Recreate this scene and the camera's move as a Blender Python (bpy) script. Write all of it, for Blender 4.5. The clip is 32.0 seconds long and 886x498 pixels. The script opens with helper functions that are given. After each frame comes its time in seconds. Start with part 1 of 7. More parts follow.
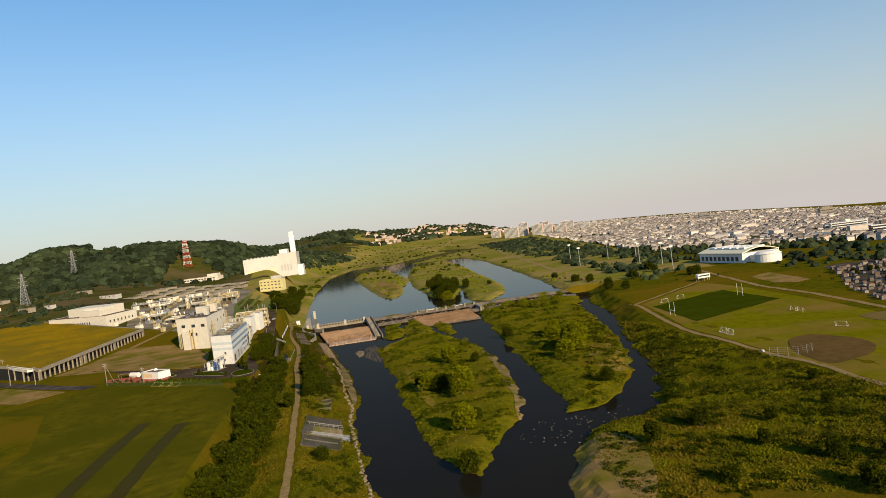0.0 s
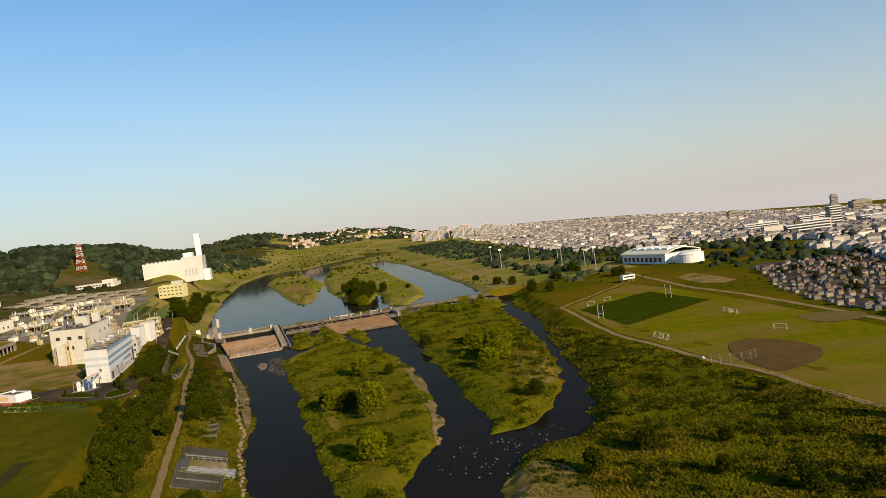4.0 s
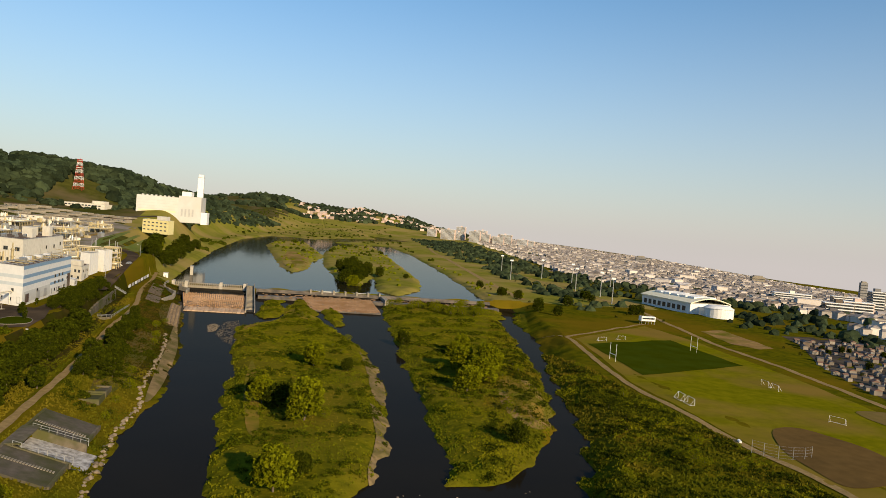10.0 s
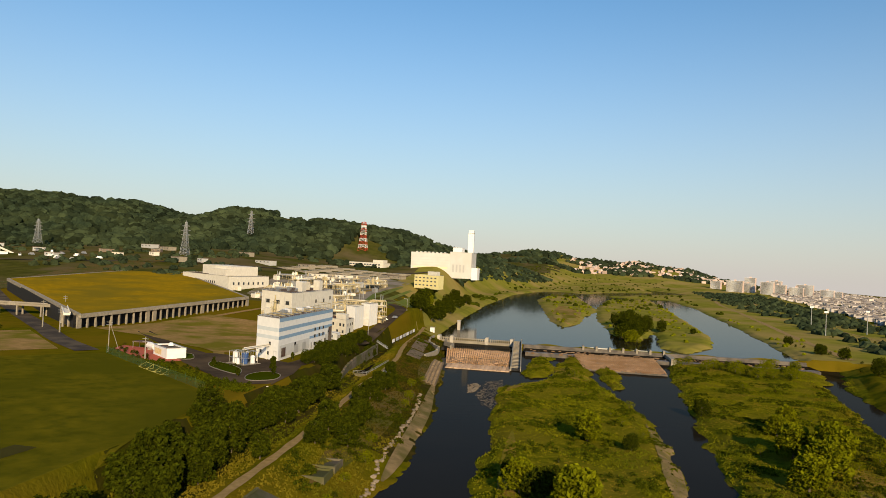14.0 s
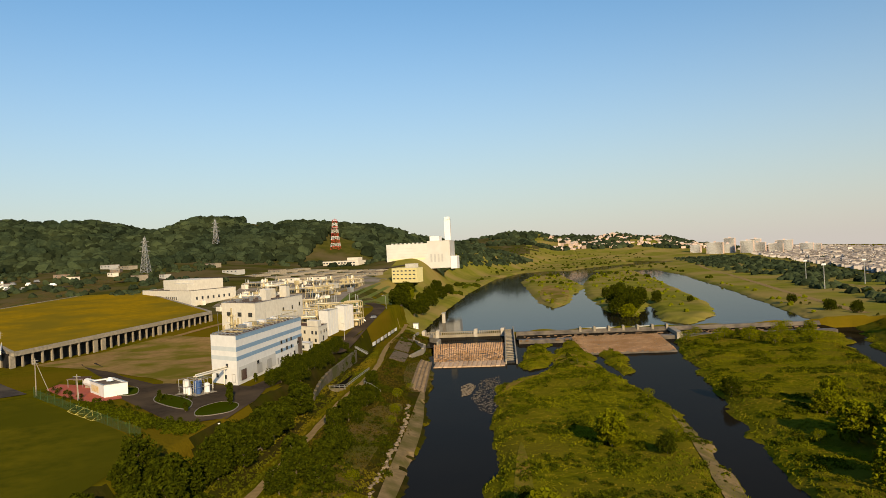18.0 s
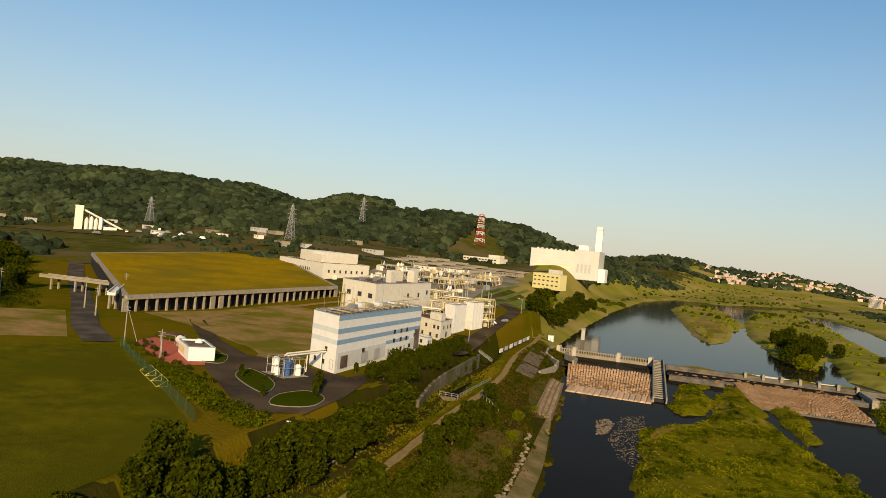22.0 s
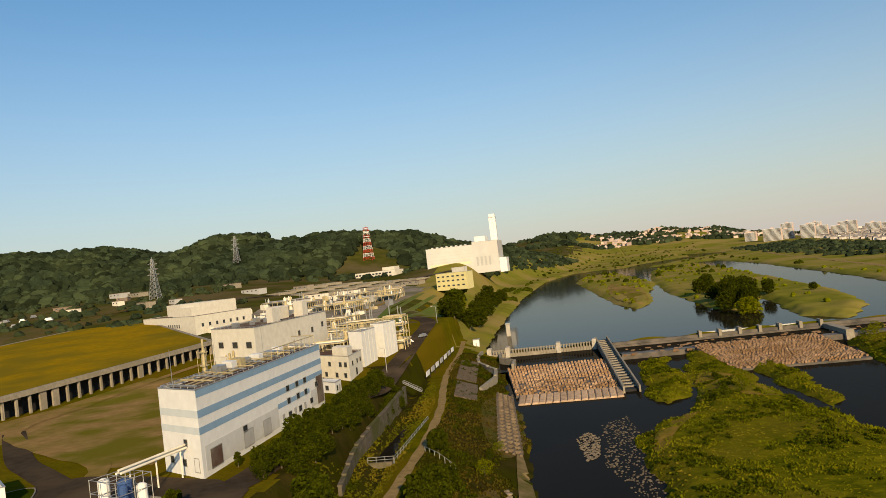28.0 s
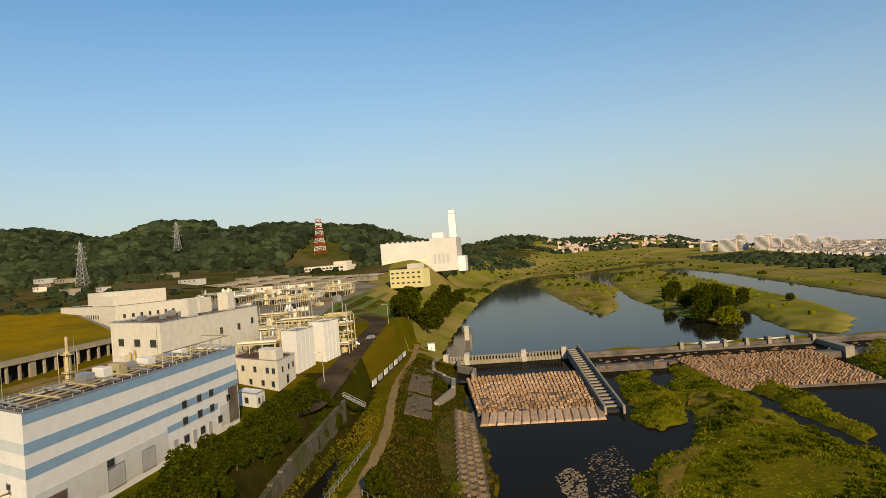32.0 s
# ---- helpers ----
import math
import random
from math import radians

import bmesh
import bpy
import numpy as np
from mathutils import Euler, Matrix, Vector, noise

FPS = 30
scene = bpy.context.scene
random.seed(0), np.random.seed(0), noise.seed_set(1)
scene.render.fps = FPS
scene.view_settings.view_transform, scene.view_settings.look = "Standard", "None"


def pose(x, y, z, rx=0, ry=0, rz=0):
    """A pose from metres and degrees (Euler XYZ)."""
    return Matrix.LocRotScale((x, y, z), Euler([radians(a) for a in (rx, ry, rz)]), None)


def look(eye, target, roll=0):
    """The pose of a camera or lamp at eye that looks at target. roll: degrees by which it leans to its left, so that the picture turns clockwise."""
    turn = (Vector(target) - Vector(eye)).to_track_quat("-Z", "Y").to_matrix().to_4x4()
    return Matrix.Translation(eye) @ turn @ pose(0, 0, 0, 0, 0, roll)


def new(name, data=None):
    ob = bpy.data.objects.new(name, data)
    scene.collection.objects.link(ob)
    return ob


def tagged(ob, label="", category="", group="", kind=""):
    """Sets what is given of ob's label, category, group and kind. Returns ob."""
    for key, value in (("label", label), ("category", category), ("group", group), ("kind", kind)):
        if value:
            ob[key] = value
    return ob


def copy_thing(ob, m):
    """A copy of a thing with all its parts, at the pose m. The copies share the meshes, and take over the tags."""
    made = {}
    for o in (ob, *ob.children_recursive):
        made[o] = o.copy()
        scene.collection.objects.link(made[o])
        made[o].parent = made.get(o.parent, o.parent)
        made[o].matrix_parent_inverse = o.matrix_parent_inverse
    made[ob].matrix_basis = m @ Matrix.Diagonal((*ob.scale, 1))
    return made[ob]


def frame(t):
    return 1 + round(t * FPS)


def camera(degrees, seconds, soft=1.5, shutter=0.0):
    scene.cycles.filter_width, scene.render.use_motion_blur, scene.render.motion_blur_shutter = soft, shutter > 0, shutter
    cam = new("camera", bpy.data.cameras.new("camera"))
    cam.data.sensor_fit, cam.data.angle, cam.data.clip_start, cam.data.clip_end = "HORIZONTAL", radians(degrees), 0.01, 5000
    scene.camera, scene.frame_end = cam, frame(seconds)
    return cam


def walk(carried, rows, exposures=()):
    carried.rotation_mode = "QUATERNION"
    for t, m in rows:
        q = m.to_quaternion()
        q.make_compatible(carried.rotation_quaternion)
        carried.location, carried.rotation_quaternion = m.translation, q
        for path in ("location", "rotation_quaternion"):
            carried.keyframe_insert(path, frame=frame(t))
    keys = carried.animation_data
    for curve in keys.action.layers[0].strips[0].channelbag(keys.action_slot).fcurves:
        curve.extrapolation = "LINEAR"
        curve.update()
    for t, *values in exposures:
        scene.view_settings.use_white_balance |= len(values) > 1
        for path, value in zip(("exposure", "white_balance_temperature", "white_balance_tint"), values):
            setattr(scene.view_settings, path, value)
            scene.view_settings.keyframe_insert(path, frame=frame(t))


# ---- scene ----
# camera
def at_angles(x, y, z, yaw, pitch, roll):
    return pose(x, y, z, 90 + pitch, 0, yaw) @ pose(0, 0, 0, 0, 0, roll)


PATH = [
    (0.0, -0.75, -210.64, 71.77, -7.797, -1.541, -7.682),
    (0.5, 0.40, -206.06, 71.23, -9.284, -1.440, -9.282),
    (1.0, 1.50, -201.51, 70.71, -10.406, -0.933, -9.364),
    (1.5, 2.48, -197.03, 70.32, -11.545, -0.830, -6.530),
    (2.0, 3.52, -192.58, 70.00, -11.795, -0.955, -7.868),
    (2.5, 4.67, -188.11, 69.63, -12.403, -1.300, -6.104),
    (3.0, 6.02, -183.49, 69.23, -12.569, -1.346, -7.179),
    (3.5, 7.63, -178.82, 68.68, -11.845, -1.198, -11.070),
    (4.0, 9.18, -173.98, 67.92, -14.004, -2.056, -7.719),
    (4.5, 10.61, -169.04, 66.89, -16.435, -2.296, -9.578),
    (6.5, 16.74, -148.94, 63.19, -18.751, -0.967, -4.967),
    (7.0, 18.59, -144.27, 62.67, -19.598, -1.020, -4.840),
    (7.5, 20.63, -139.60, 62.43, -18.571, -0.989, -6.565),
    (8.0, 22.44, -135.03, 62.22, -18.875, -1.191, -1.317),
    (8.5, 24.15, -130.49, 61.82, -18.861, -1.564, -0.891),
    (9.0, 25.92, -125.91, 61.20, -16.996, -1.963, 2.095),
    (9.5, 27.68, -121.33, 60.60, -14.991, -2.166, 4.035),
    (10.0, 29.27, -116.74, 60.10, -12.848, -1.929, 4.722),
    (10.5, 30.56, -111.98, 59.75, -10.200, -1.249, 5.537),
    (11.0, 31.59, -106.81, 59.47, -7.168, -0.822, 7.035),
    (11.5, 32.43, -100.63, 58.88, -3.926, -0.645, 8.402),
    (12.0, 32.97, -92.83, 57.84, -0.413, -0.267, 8.735),
    (12.5, 33.37, -84.26, 56.56, 3.354, -0.124, 5.220),
    (13.0, 33.51, -76.25, 55.43, 5.534, 0.509, 3.031),
    (13.5, 33.51, -69.30, 54.55, 7.345, 0.941, 1.457),
    (14.0, 33.22, -63.27, 53.88, 8.661, 1.135, 2.866),
    (14.5, 32.79, -57.82, 53.46, 9.357, 1.114, 0.591),
    (16.5, 30.49, -38.96, 53.96, 9.723, -0.055, -6.352),
    (17.0, 29.59, -34.68, 53.86, 7.890, -0.554, -6.566),
    (17.5, 28.75, -30.12, 53.60, 7.035, -0.190, -5.595),
    (18.0, 27.93, -25.20, 53.07, 6.836, 0.367, -2.893),
    (18.5, 27.03, -20.00, 52.46, 7.327, 0.713, -2.684),
    (19.0, 25.96, -14.51, 51.92, 7.853, 0.740, 0.602),
    (19.5, 24.81, -8.78, 51.36, 8.787, 0.464, 0.871),
    (20.0, 23.70, -2.85, 50.67, 10.594, 0.053, 2.151),
    (20.5, 22.71, 2.83, 50.11, 12.454, -0.070, 3.206),
    (21.0, 21.75, 8.14, 49.76, 13.597, -0.060, 3.358),
    (21.5, 20.83, 13.11, 49.65, 16.269, 0.008, 4.164),
    (22.0, 19.87, 17.68, 49.64, 18.232, 0.394, 5.616),
    (22.5, 19.07, 21.75, 49.87, 20.763, 0.659, 3.767),
    (23.0, 18.23, 25.77, 50.14, 22.604, 0.794, 0.090),
    (23.5, 16.96, 30.33, 49.93, 22.220, 1.106, -3.942),
    (24.0, 15.24, 35.36, 49.48, 21.394, 1.338, -8.561),
    (24.5, 13.15, 40.56, 49.08, 19.884, 0.898, -10.954),
    (25.0, 10.60, 45.53, 48.77, 16.868, -0.104, -11.210),
    (25.5, 7.84, 50.20, 48.43, 13.638, -0.274, -8.345),
    (27.5, 1.80, 71.98, 46.83, 9.519, 1.603, -7.257),
    (28.0, 0.67, 76.83, 46.75, 9.377, 1.436, -6.758),
    (28.5, -0.43, 81.41, 46.77, 8.344, 0.616, -4.809),
    (29.0, -1.24, 85.80, 46.73, 8.533, -0.211, -6.617),
    (29.5, -1.97, 90.27, 46.48, 8.003, -0.918, -5.639),
    (30.0, -2.76, 95.05, 46.18, 8.131, -1.018, -4.225),
    (30.5, -3.53, 100.03, 45.80, 7.684, -0.609, -4.689),
    (31.0, -4.33, 105.22, 45.36, 6.392, -0.021, -4.194),
    (31.5, -4.83, 110.35, 44.87, 6.476, 0.498, -9.438),
    (32.0, -5.53, 115.43, 44.34, 5.946, 1.087, -4.552),
]
cam = camera(62.816, 32.0, soft=0.75)
walk(cam, [(r[0], at_angles(*r[1:])) for r in PATH], exposures=[(0.0, 0.36, 6850, 13), (9.0, 0.37, 6850, 13), (13.0, 0.35, 6950, 13), (19.0, 0.33, 7250, 13), (23.0, 0.32, 7700, 13), (26.0, 0.29, 7600, 13), (28.0, 0.25, 7250, 13), (30.0, 0.25, 7400, 13), (32.0, 0.23, 7200, 13)])

# world and sun
SUN_AZ, SUN_EL = radians(160), radians(21)
world = bpy.data.worlds.new("sky")
scene.world = world
world.use_nodes = True
wn = world.node_tree.nodes
sky = wn.new("ShaderNodeTexSky")
sky.sky_type = "NISHITA"
sky.sun_disc = False
sky.sun_elevation, sky.sun_rotation = SUN_EL, SUN_AZ
sky.altitude, sky.air_density, sky.dust_density, sky.ozone_density = 60, 1.25, 0.35, 5.0
wn["Background"].inputs["Strength"].default_value = 0.11
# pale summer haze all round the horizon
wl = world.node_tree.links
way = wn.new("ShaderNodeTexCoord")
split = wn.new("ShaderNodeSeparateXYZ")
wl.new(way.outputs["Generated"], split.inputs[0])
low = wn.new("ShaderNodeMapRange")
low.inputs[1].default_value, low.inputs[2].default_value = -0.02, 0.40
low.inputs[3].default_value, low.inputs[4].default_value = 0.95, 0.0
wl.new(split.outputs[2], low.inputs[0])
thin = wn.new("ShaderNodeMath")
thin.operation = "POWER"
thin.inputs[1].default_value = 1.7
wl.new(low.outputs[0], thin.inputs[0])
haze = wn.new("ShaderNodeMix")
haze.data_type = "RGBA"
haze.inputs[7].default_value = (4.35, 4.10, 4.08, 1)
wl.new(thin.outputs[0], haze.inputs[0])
clear = wn.new("ShaderNodeMix")
clear.data_type, clear.blend_type = "RGBA", "MULTIPLY"
clear.inputs[0].default_value = 1.0
clear.inputs[7].default_value = (0.72, 0.98, 1.05, 1)
wl.new(sky.outputs[0], clear.inputs[6])
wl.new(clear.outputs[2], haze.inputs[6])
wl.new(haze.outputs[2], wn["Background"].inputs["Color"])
sun_data = bpy.data.lights.new("sun", "SUN")
sun_data.energy, sun_data.angle, sun_data.color = 5.0, radians(0.6), (1.0, 0.80, 0.50)
sun = new("sun", sun_data)
sun_way = Vector((math.sin(SUN_AZ) * math.cos(SUN_EL), math.cos(SUN_AZ) * math.cos(SUN_EL), math.sin(SUN_EL)))
sun.matrix_basis = look(sun_way * 900, (0, 0, 0))

# ---------------------------------------------------------------- materials
def material(name, col_a, col_b, rough=0.8, scale=1.0, detail=6, bump=0.0, bump_scale=8.0, metal=0.0, island=0.0, per_object=0.0, spec=0.08, second=None, second_scale=0.05):
    """Two-scale mottled surface: col_a to col_b by fine noise, with a broad second tone."""
    m = bpy.data.materials.new(name)
    m.use_nodes = True
    nt = m.node_tree
    n, l = nt.nodes, nt.links
    bsdf = n["Principled BSDF"]
    bsdf.inputs["Roughness"].default_value = rough
    bsdf.inputs["Metallic"].default_value = metal
    bsdf.inputs["Specular IOR Level"].default_value = spec
    geo = n.new("ShaderNodeNewGeometry")
    fine = n.new("ShaderNodeTexNoise")
    fine.inputs["Scale"].default_value, fine.inputs["Detail"].default_value = scale, detail
    l.new(geo.outputs["Position"], fine.inputs["Vector"])
    mix = n.new("ShaderNodeMix")
    mix.data_type = "RGBA"
    mix.inputs[6].default_value, mix.inputs[7].default_value = (*col_a, 1), (*col_b, 1)
    ramp = n.new("ShaderNodeMapRange")
    ramp.inputs[1].default_value, ramp.inputs[2].default_value = 0.3, 0.7
    l.new(fine.outputs[0], ramp.inputs[0])
    l.new(ramp.outputs[0], mix.inputs[0])
    out = mix.outputs[2]
    if second:
        broad = n.new("ShaderNodeTexNoise")
        broad.inputs["Scale"].default_value, broad.inputs["Detail"].default_value = second_scale, 4
        l.new(geo.outputs["Position"], broad.inputs["Vector"])
        r2 = n.new("ShaderNodeMapRange")
        r2.inputs[1].default_value, r2.inputs[2].default_value = 0.42, 0.62
        l.new(broad.outputs[0], r2.inputs[0])
        m2 = n.new("ShaderNodeMix")
        m2.data_type = "RGBA"
        m2.inputs[7].default_value = (*second, 1)
        l.new(out, m2.inputs[6])
        l.new(r2.outputs[0], m2.inputs[0])
        out = m2.outputs[2]
    if island or per_object:
        hsv = n.new("ShaderNodeHueSaturation")
        mr = n.new("ShaderNodeMapRange")
        amount = island or per_object
        mr.inputs[3].default_value, mr.inputs[4].default_value = 1 - amount, 1 + amount
        if island:
            l.new(geo.outputs["Random Per Island"], mr.inputs[0])
        else:
            info = n.new("ShaderNodeObjectInfo")
            l.new(info.outputs["Random"], mr.inputs[0])
        l.new(mr.outputs[0], hsv.inputs["Value"])
        l.new(out, hsv.inputs["Color"])
        out = hsv.outputs[0]
    l.new(out, bsdf.inputs["Base Color"])
    if bump:
        bt = n.new("ShaderNodeTexNoise")
        bt.inputs["Scale"].default_value, bt.inputs["Detail"].default_value = bump_scale, 5
        l.new(geo.outputs["Position"], bt.inputs["Vector"])
        bn = n.new("ShaderNodeBump")
        bn.inputs["Strength"].default_value, bn.inputs["Distance"].default_value = bump, 0.3
        l.new(bt.outputs[0], bn.inputs["Height"])
        l.new(bn.outputs[0], bsdf.inputs["Normal"])
    return m


def water_material(name, mirror):
    """Dark water: almost black below, with a Fresnel gloss and faint ripples."""
    m = bpy.data.materials.new(name)
    m.use_nodes = True
    n, l = m.node_tree.nodes, m.node_tree.links
    n.remove(n["Principled BSDF"])
    geo = n.new("ShaderNodeNewGeometry")
    bt = n.new("ShaderNodeTexNoise")
    bt.inputs["Scale"].default_value, bt.inputs["Detail"].default_value = 0.45, 4
    l.new(geo.outputs["Position"], bt.inputs["Vector"])
    bn = n.new("ShaderNodeBump")
    bn.inputs["Strength"].default_value, bn.inputs["Distance"].default_value = 0.06, 0.12
    l.new(bt.outputs[0], bn.inputs["Height"])
    silt = n.new("ShaderNodeTexNoise")
    silt.inputs["Scale"].default_value = 0.03
    l.new(geo.outputs["Position"], silt.inputs["Vector"])
    mix_c = n.new("ShaderNodeMix")
    mix_c.data_type = "RGBA"
    mix_c.inputs[6].default_value, mix_c.inputs[7].default_value = (0.009, 0.008, 0.006, 1), (0.016, 0.013, 0.008, 1)
    l.new(silt.outputs[0], mix_c.inputs[0])
    deep, gloss = n.new("ShaderNodeBsdfDiffuse"), n.new("ShaderNodeBsdfGlossy")
    gloss.inputs["Roughness"].default_value = 0.06
    l.new(mix_c.outputs[2], deep.inputs["Color"])
    l.new(bn.outputs[0], gloss.inputs["Normal"])
    fr = n.new("ShaderNodeFresnel")
    fr.inputs["IOR"].default_value = 1.27
    k = n.new("ShaderNodeMath")
    k.operation = "MULTIPLY"
    k.inputs[1].default_value = mirror
    l.new(fr.outputs[0], k.inputs[0])
    mix = n.new("ShaderNodeMixShader")
    l.new(k.outputs[0], mix.inputs[0])
    l.new(deep.outputs[0], mix.inputs[1])
    l.new(gloss.outputs[0], mix.inputs[2])
    l.new(mix.outputs[0], n["Material Output"].inputs["Surface"])
    return m


M_WATER = water_material("river_water", 0.13)
M_LAKE = water_material("lake_water", 0.62)
M_WHITE = material("white_cladding", (0.74, 0.74, 0.72), (0.66, 0.66, 0.64), 0.6, 0.6, bump=0.05)
M_CREAM = material("cream_render", (0.72, 0.68, 0.58), (0.62, 0.58, 0.49), 0.75, 0.5)
M_BLUE = material("blue_band_paint", (0.23, 0.36, 0.50), (0.20, 0.32, 0.45), 0.5, 0.5)
M_CONC = material("weathered_concrete", (0.33, 0.29, 0.23), (0.20, 0.18, 0.14), 0.85, 0.7, bump=0.2, second=(0.24, 0.21, 0.16), second_scale=0.1)
M_PINKSTONE = material("pink_concrete_blocks", (0.42, 0.27, 0.16), (0.20, 0.13, 0.08), 0.85, 0.45, bump=0.3, per_object=0.4, second=(0.24, 0.14, 0.07), second_scale=0.10)
M_ROOFGREEN = material("mossy_roof_turf", (0.31, 0.188, 0.008), (0.21, 0.138, 0.008), 0.95, 0.25, second=(0.165, 0.122, 0.012), second_scale=0.03, bump=0.3, spec=0.0)
M_ASPHALT = material("asphalt", (0.065, 0.056, 0.048), (0.045, 0.040, 0.035), 0.9, 1.5, second=(0.10, 0.082, 0.062), second_scale=0.08, spec=0.0)
M_DIRT = material("dry_earth", (0.30, 0.19, 0.075), (0.21, 0.135, 0.05), 0.95, 0.35, second=(0.13, 0.115, 0.016), second_scale=0.06, bump=0.3, spec=0.0)
M_PATH = material("gravel_track", (0.30, 0.21, 0.095), (0.20, 0.14, 0.06), 0.95, 0.8, bump=0.2, spec=0.0)
M_DRYGRASS = material("dry_ochre_grass", (0.26, 0.155, 0.035), (0.16, 0.115, 0.02), 0.95, 0.4, bump=0.4, second=(0.13, 0.12, 0.012), second_scale=0.09, spec=0.0)
M_SAND = material("pale_river_sand", (0.23, 0.165, 0.085), (0.15, 0.11, 0.055), 0.95, 0.5, bump=0.4, bump_scale=3.0, second=(0.10, 0.088, 0.03), second_scale=0.12, spec=0.0)
# Near-black for dark parts; also stands in for shade inside openings.
M_DARK = material("dark_parts_and_shade", (0.02, 0.02, 0.022), (0.03, 0.03, 0.03), 0.6, 1.0)
M_GLASS = material("window_glass", (0.03, 0.035, 0.04), (0.05, 0.055, 0.06), 0.12, 0.5, spec=0.6)
M_STEEL = material("galvanised_steel", (0.45, 0.45, 0.43), (0.34, 0.34, 0.33), 0.45, 1.5, metal=0.6, spec=0.4)
M_PIPE = material("yellowed_pipework", (0.50, 0.42, 0.24), (0.34, 0.28, 0.16), 0.6, 1.2)
M_ROOFGREY = material("grey_flat_roof", (0.20, 0.17, 0.13), (0.13, 0.10, 0.08), 0.9, 0.5, second=(0.10, 0.06, 0.05), second_scale=0.15, spec=0.0)
M_LEAF = material("leaves", (0.044, 0.052, 0.003), (0.016, 0.023, 0.002), 0.7, 0.8, island=0.4, spec=0.0)
M_LEAF_LIGHT = material("willow_leaves", (0.125, 0.130, 0.004), (0.070, 0.082, 0.003), 0.7, 0.8, island=0.3, spec=0.0)
M_WOOD_FAR = material("forest_canopy", (0.028, 0.040, 0.020), (0.014, 0.022, 0.013), 0.9, 0.6, detail=9, bump=1.0, bump_scale=0.5, island=0.5, second=(0.036, 0.048, 0.022), second_scale=0.012, spec=0.0)
M_BARK = material("bark", (0.14, 0.11, 0.08), (0.08, 0.065, 0.05), 0.9, 3.0)
M_WEED = material("dark_weeds", (0.082, 0.086, 0.005), (0.036, 0.044, 0.003), 0.9, 0.10, island=0.22, second=(0.110, 0.088, 0.008), second_scale=0.035, spec=0.0)
M_PRACTICE = material("worn_practice_turf", (0.122, 0.102, 0.007), (0.060, 0.060, 0.005), 0.95, 0.25, detail=12, second=(0.070, 0.068, 0.005), second_scale=0.025, bump=0.5, spec=0.0)
M_WHITE2 = material("white_panels", (0.52, 0.52, 0.50), (0.46, 0.46, 0.44), 0.6, 0.1, second=(0.50, 0.48, 0.44), second_scale=0.05)
M_YELLOW = material("yellow_render", (0.84, 0.74, 0.36), (0.76, 0.66, 0.30), 0.8, 0.4)
M_REED = material("reeds", (0.145, 0.136, 0.006), (0.092, 0.100, 0.004), 0.9, 0.10, island=0.12, second=(0.070, 0.082, 0.004), second_scale=0.045, spec=0.0)
M_GRASS = material("meadow_grass", (0.150, 0.138, 0.006), (0.105, 0.110, 0.004), 0.9, 0.07, island=0.12, second=(0.18, 0.125, 0.016), second_scale=0.03, spec=0.0)
M_TURF = material("mown_turf", (0.160, 0.146, 0.005), (0.108, 0.108, 0.003), 0.95, 0.3, detail=12, second=(0.185, 0.125, 0.025), second_scale=0.02, bump=0.1, spec=0.0)
M_TURF_DARK = material("dark_turf", (0.038, 0.054, 0.004), (0.032, 0.042, 0.001), 0.95, 0.1, bump=0.1, spec=0.0)
M_REDPAVE = material("red_paving", (0.42, 0.10, 0.06), (0.34, 0.09, 0.055), 0.85, 0.6)
M_REDWHITE = material("red_lattice_paint", (0.50, 0.07, 0.04), (0.42, 0.06, 0.035), 0.6, 0.5)
M_WALLS = material("town_walls", (0.54, 0.49, 0.45), (0.40, 0.36, 0.33), 0.8, 0.02, island=0.5, spec=0.0)
M_TOWNROOF = material("town_roofs", (0.27, 0.25, 0.24), (0.17, 0.14, 0.12), 0.8, 0.03, island=0.45, spec=0.0)
M_H1 = material("house_cream", (0.26, 0.23, 0.19), (0.19, 0.16, 0.13), 0.8, 0.3, per_object=0.35)
M_H3 = material("house_grey", (0.24, 0.235, 0.23), (0.18, 0.175, 0.17), 0.8, 0.3, per_object=0.25)
M_H2 = material("house_brown", (0.17, 0.13, 0.10), (0.13, 0.10, 0.075), 0.8, 0.3, per_object=0.25)
M_R1 = material("slate_roof", (0.09, 0.09, 0.10), (0.06, 0.06, 0.07), 0.7, 0.5)
M_R2 = material("brown_roof", (0.20, 0.12, 0.09), (0.15, 0.09, 0.07), 0.75, 0.5)
M_PINKFLAT = material("pink_apartment_render", (0.58, 0.44, 0.37), (0.48, 0.36, 0.31), 0.8, 0.05, island=0.4)


# ---------------------------------------------------------------- mesh helpers
def mesh_from(name, verts, faces, mats, index=None, smooth=False):
    me = bpy.data.meshes.new(name)
    me.from_pydata([tuple(v) for v in verts], [], [tuple(f) for f in faces])
    for m in mats if isinstance(mats, (list, tuple)) else [mats]:
        me.materials.append(m)
    if index is not None:
        me.polygons.foreach_set("material_index", np.asarray(index, np.int32))
    if smooth:
        me.polygons.foreach_set("use_smooth", np.ones(len(me.polygons), bool))
    me.update()
    return me


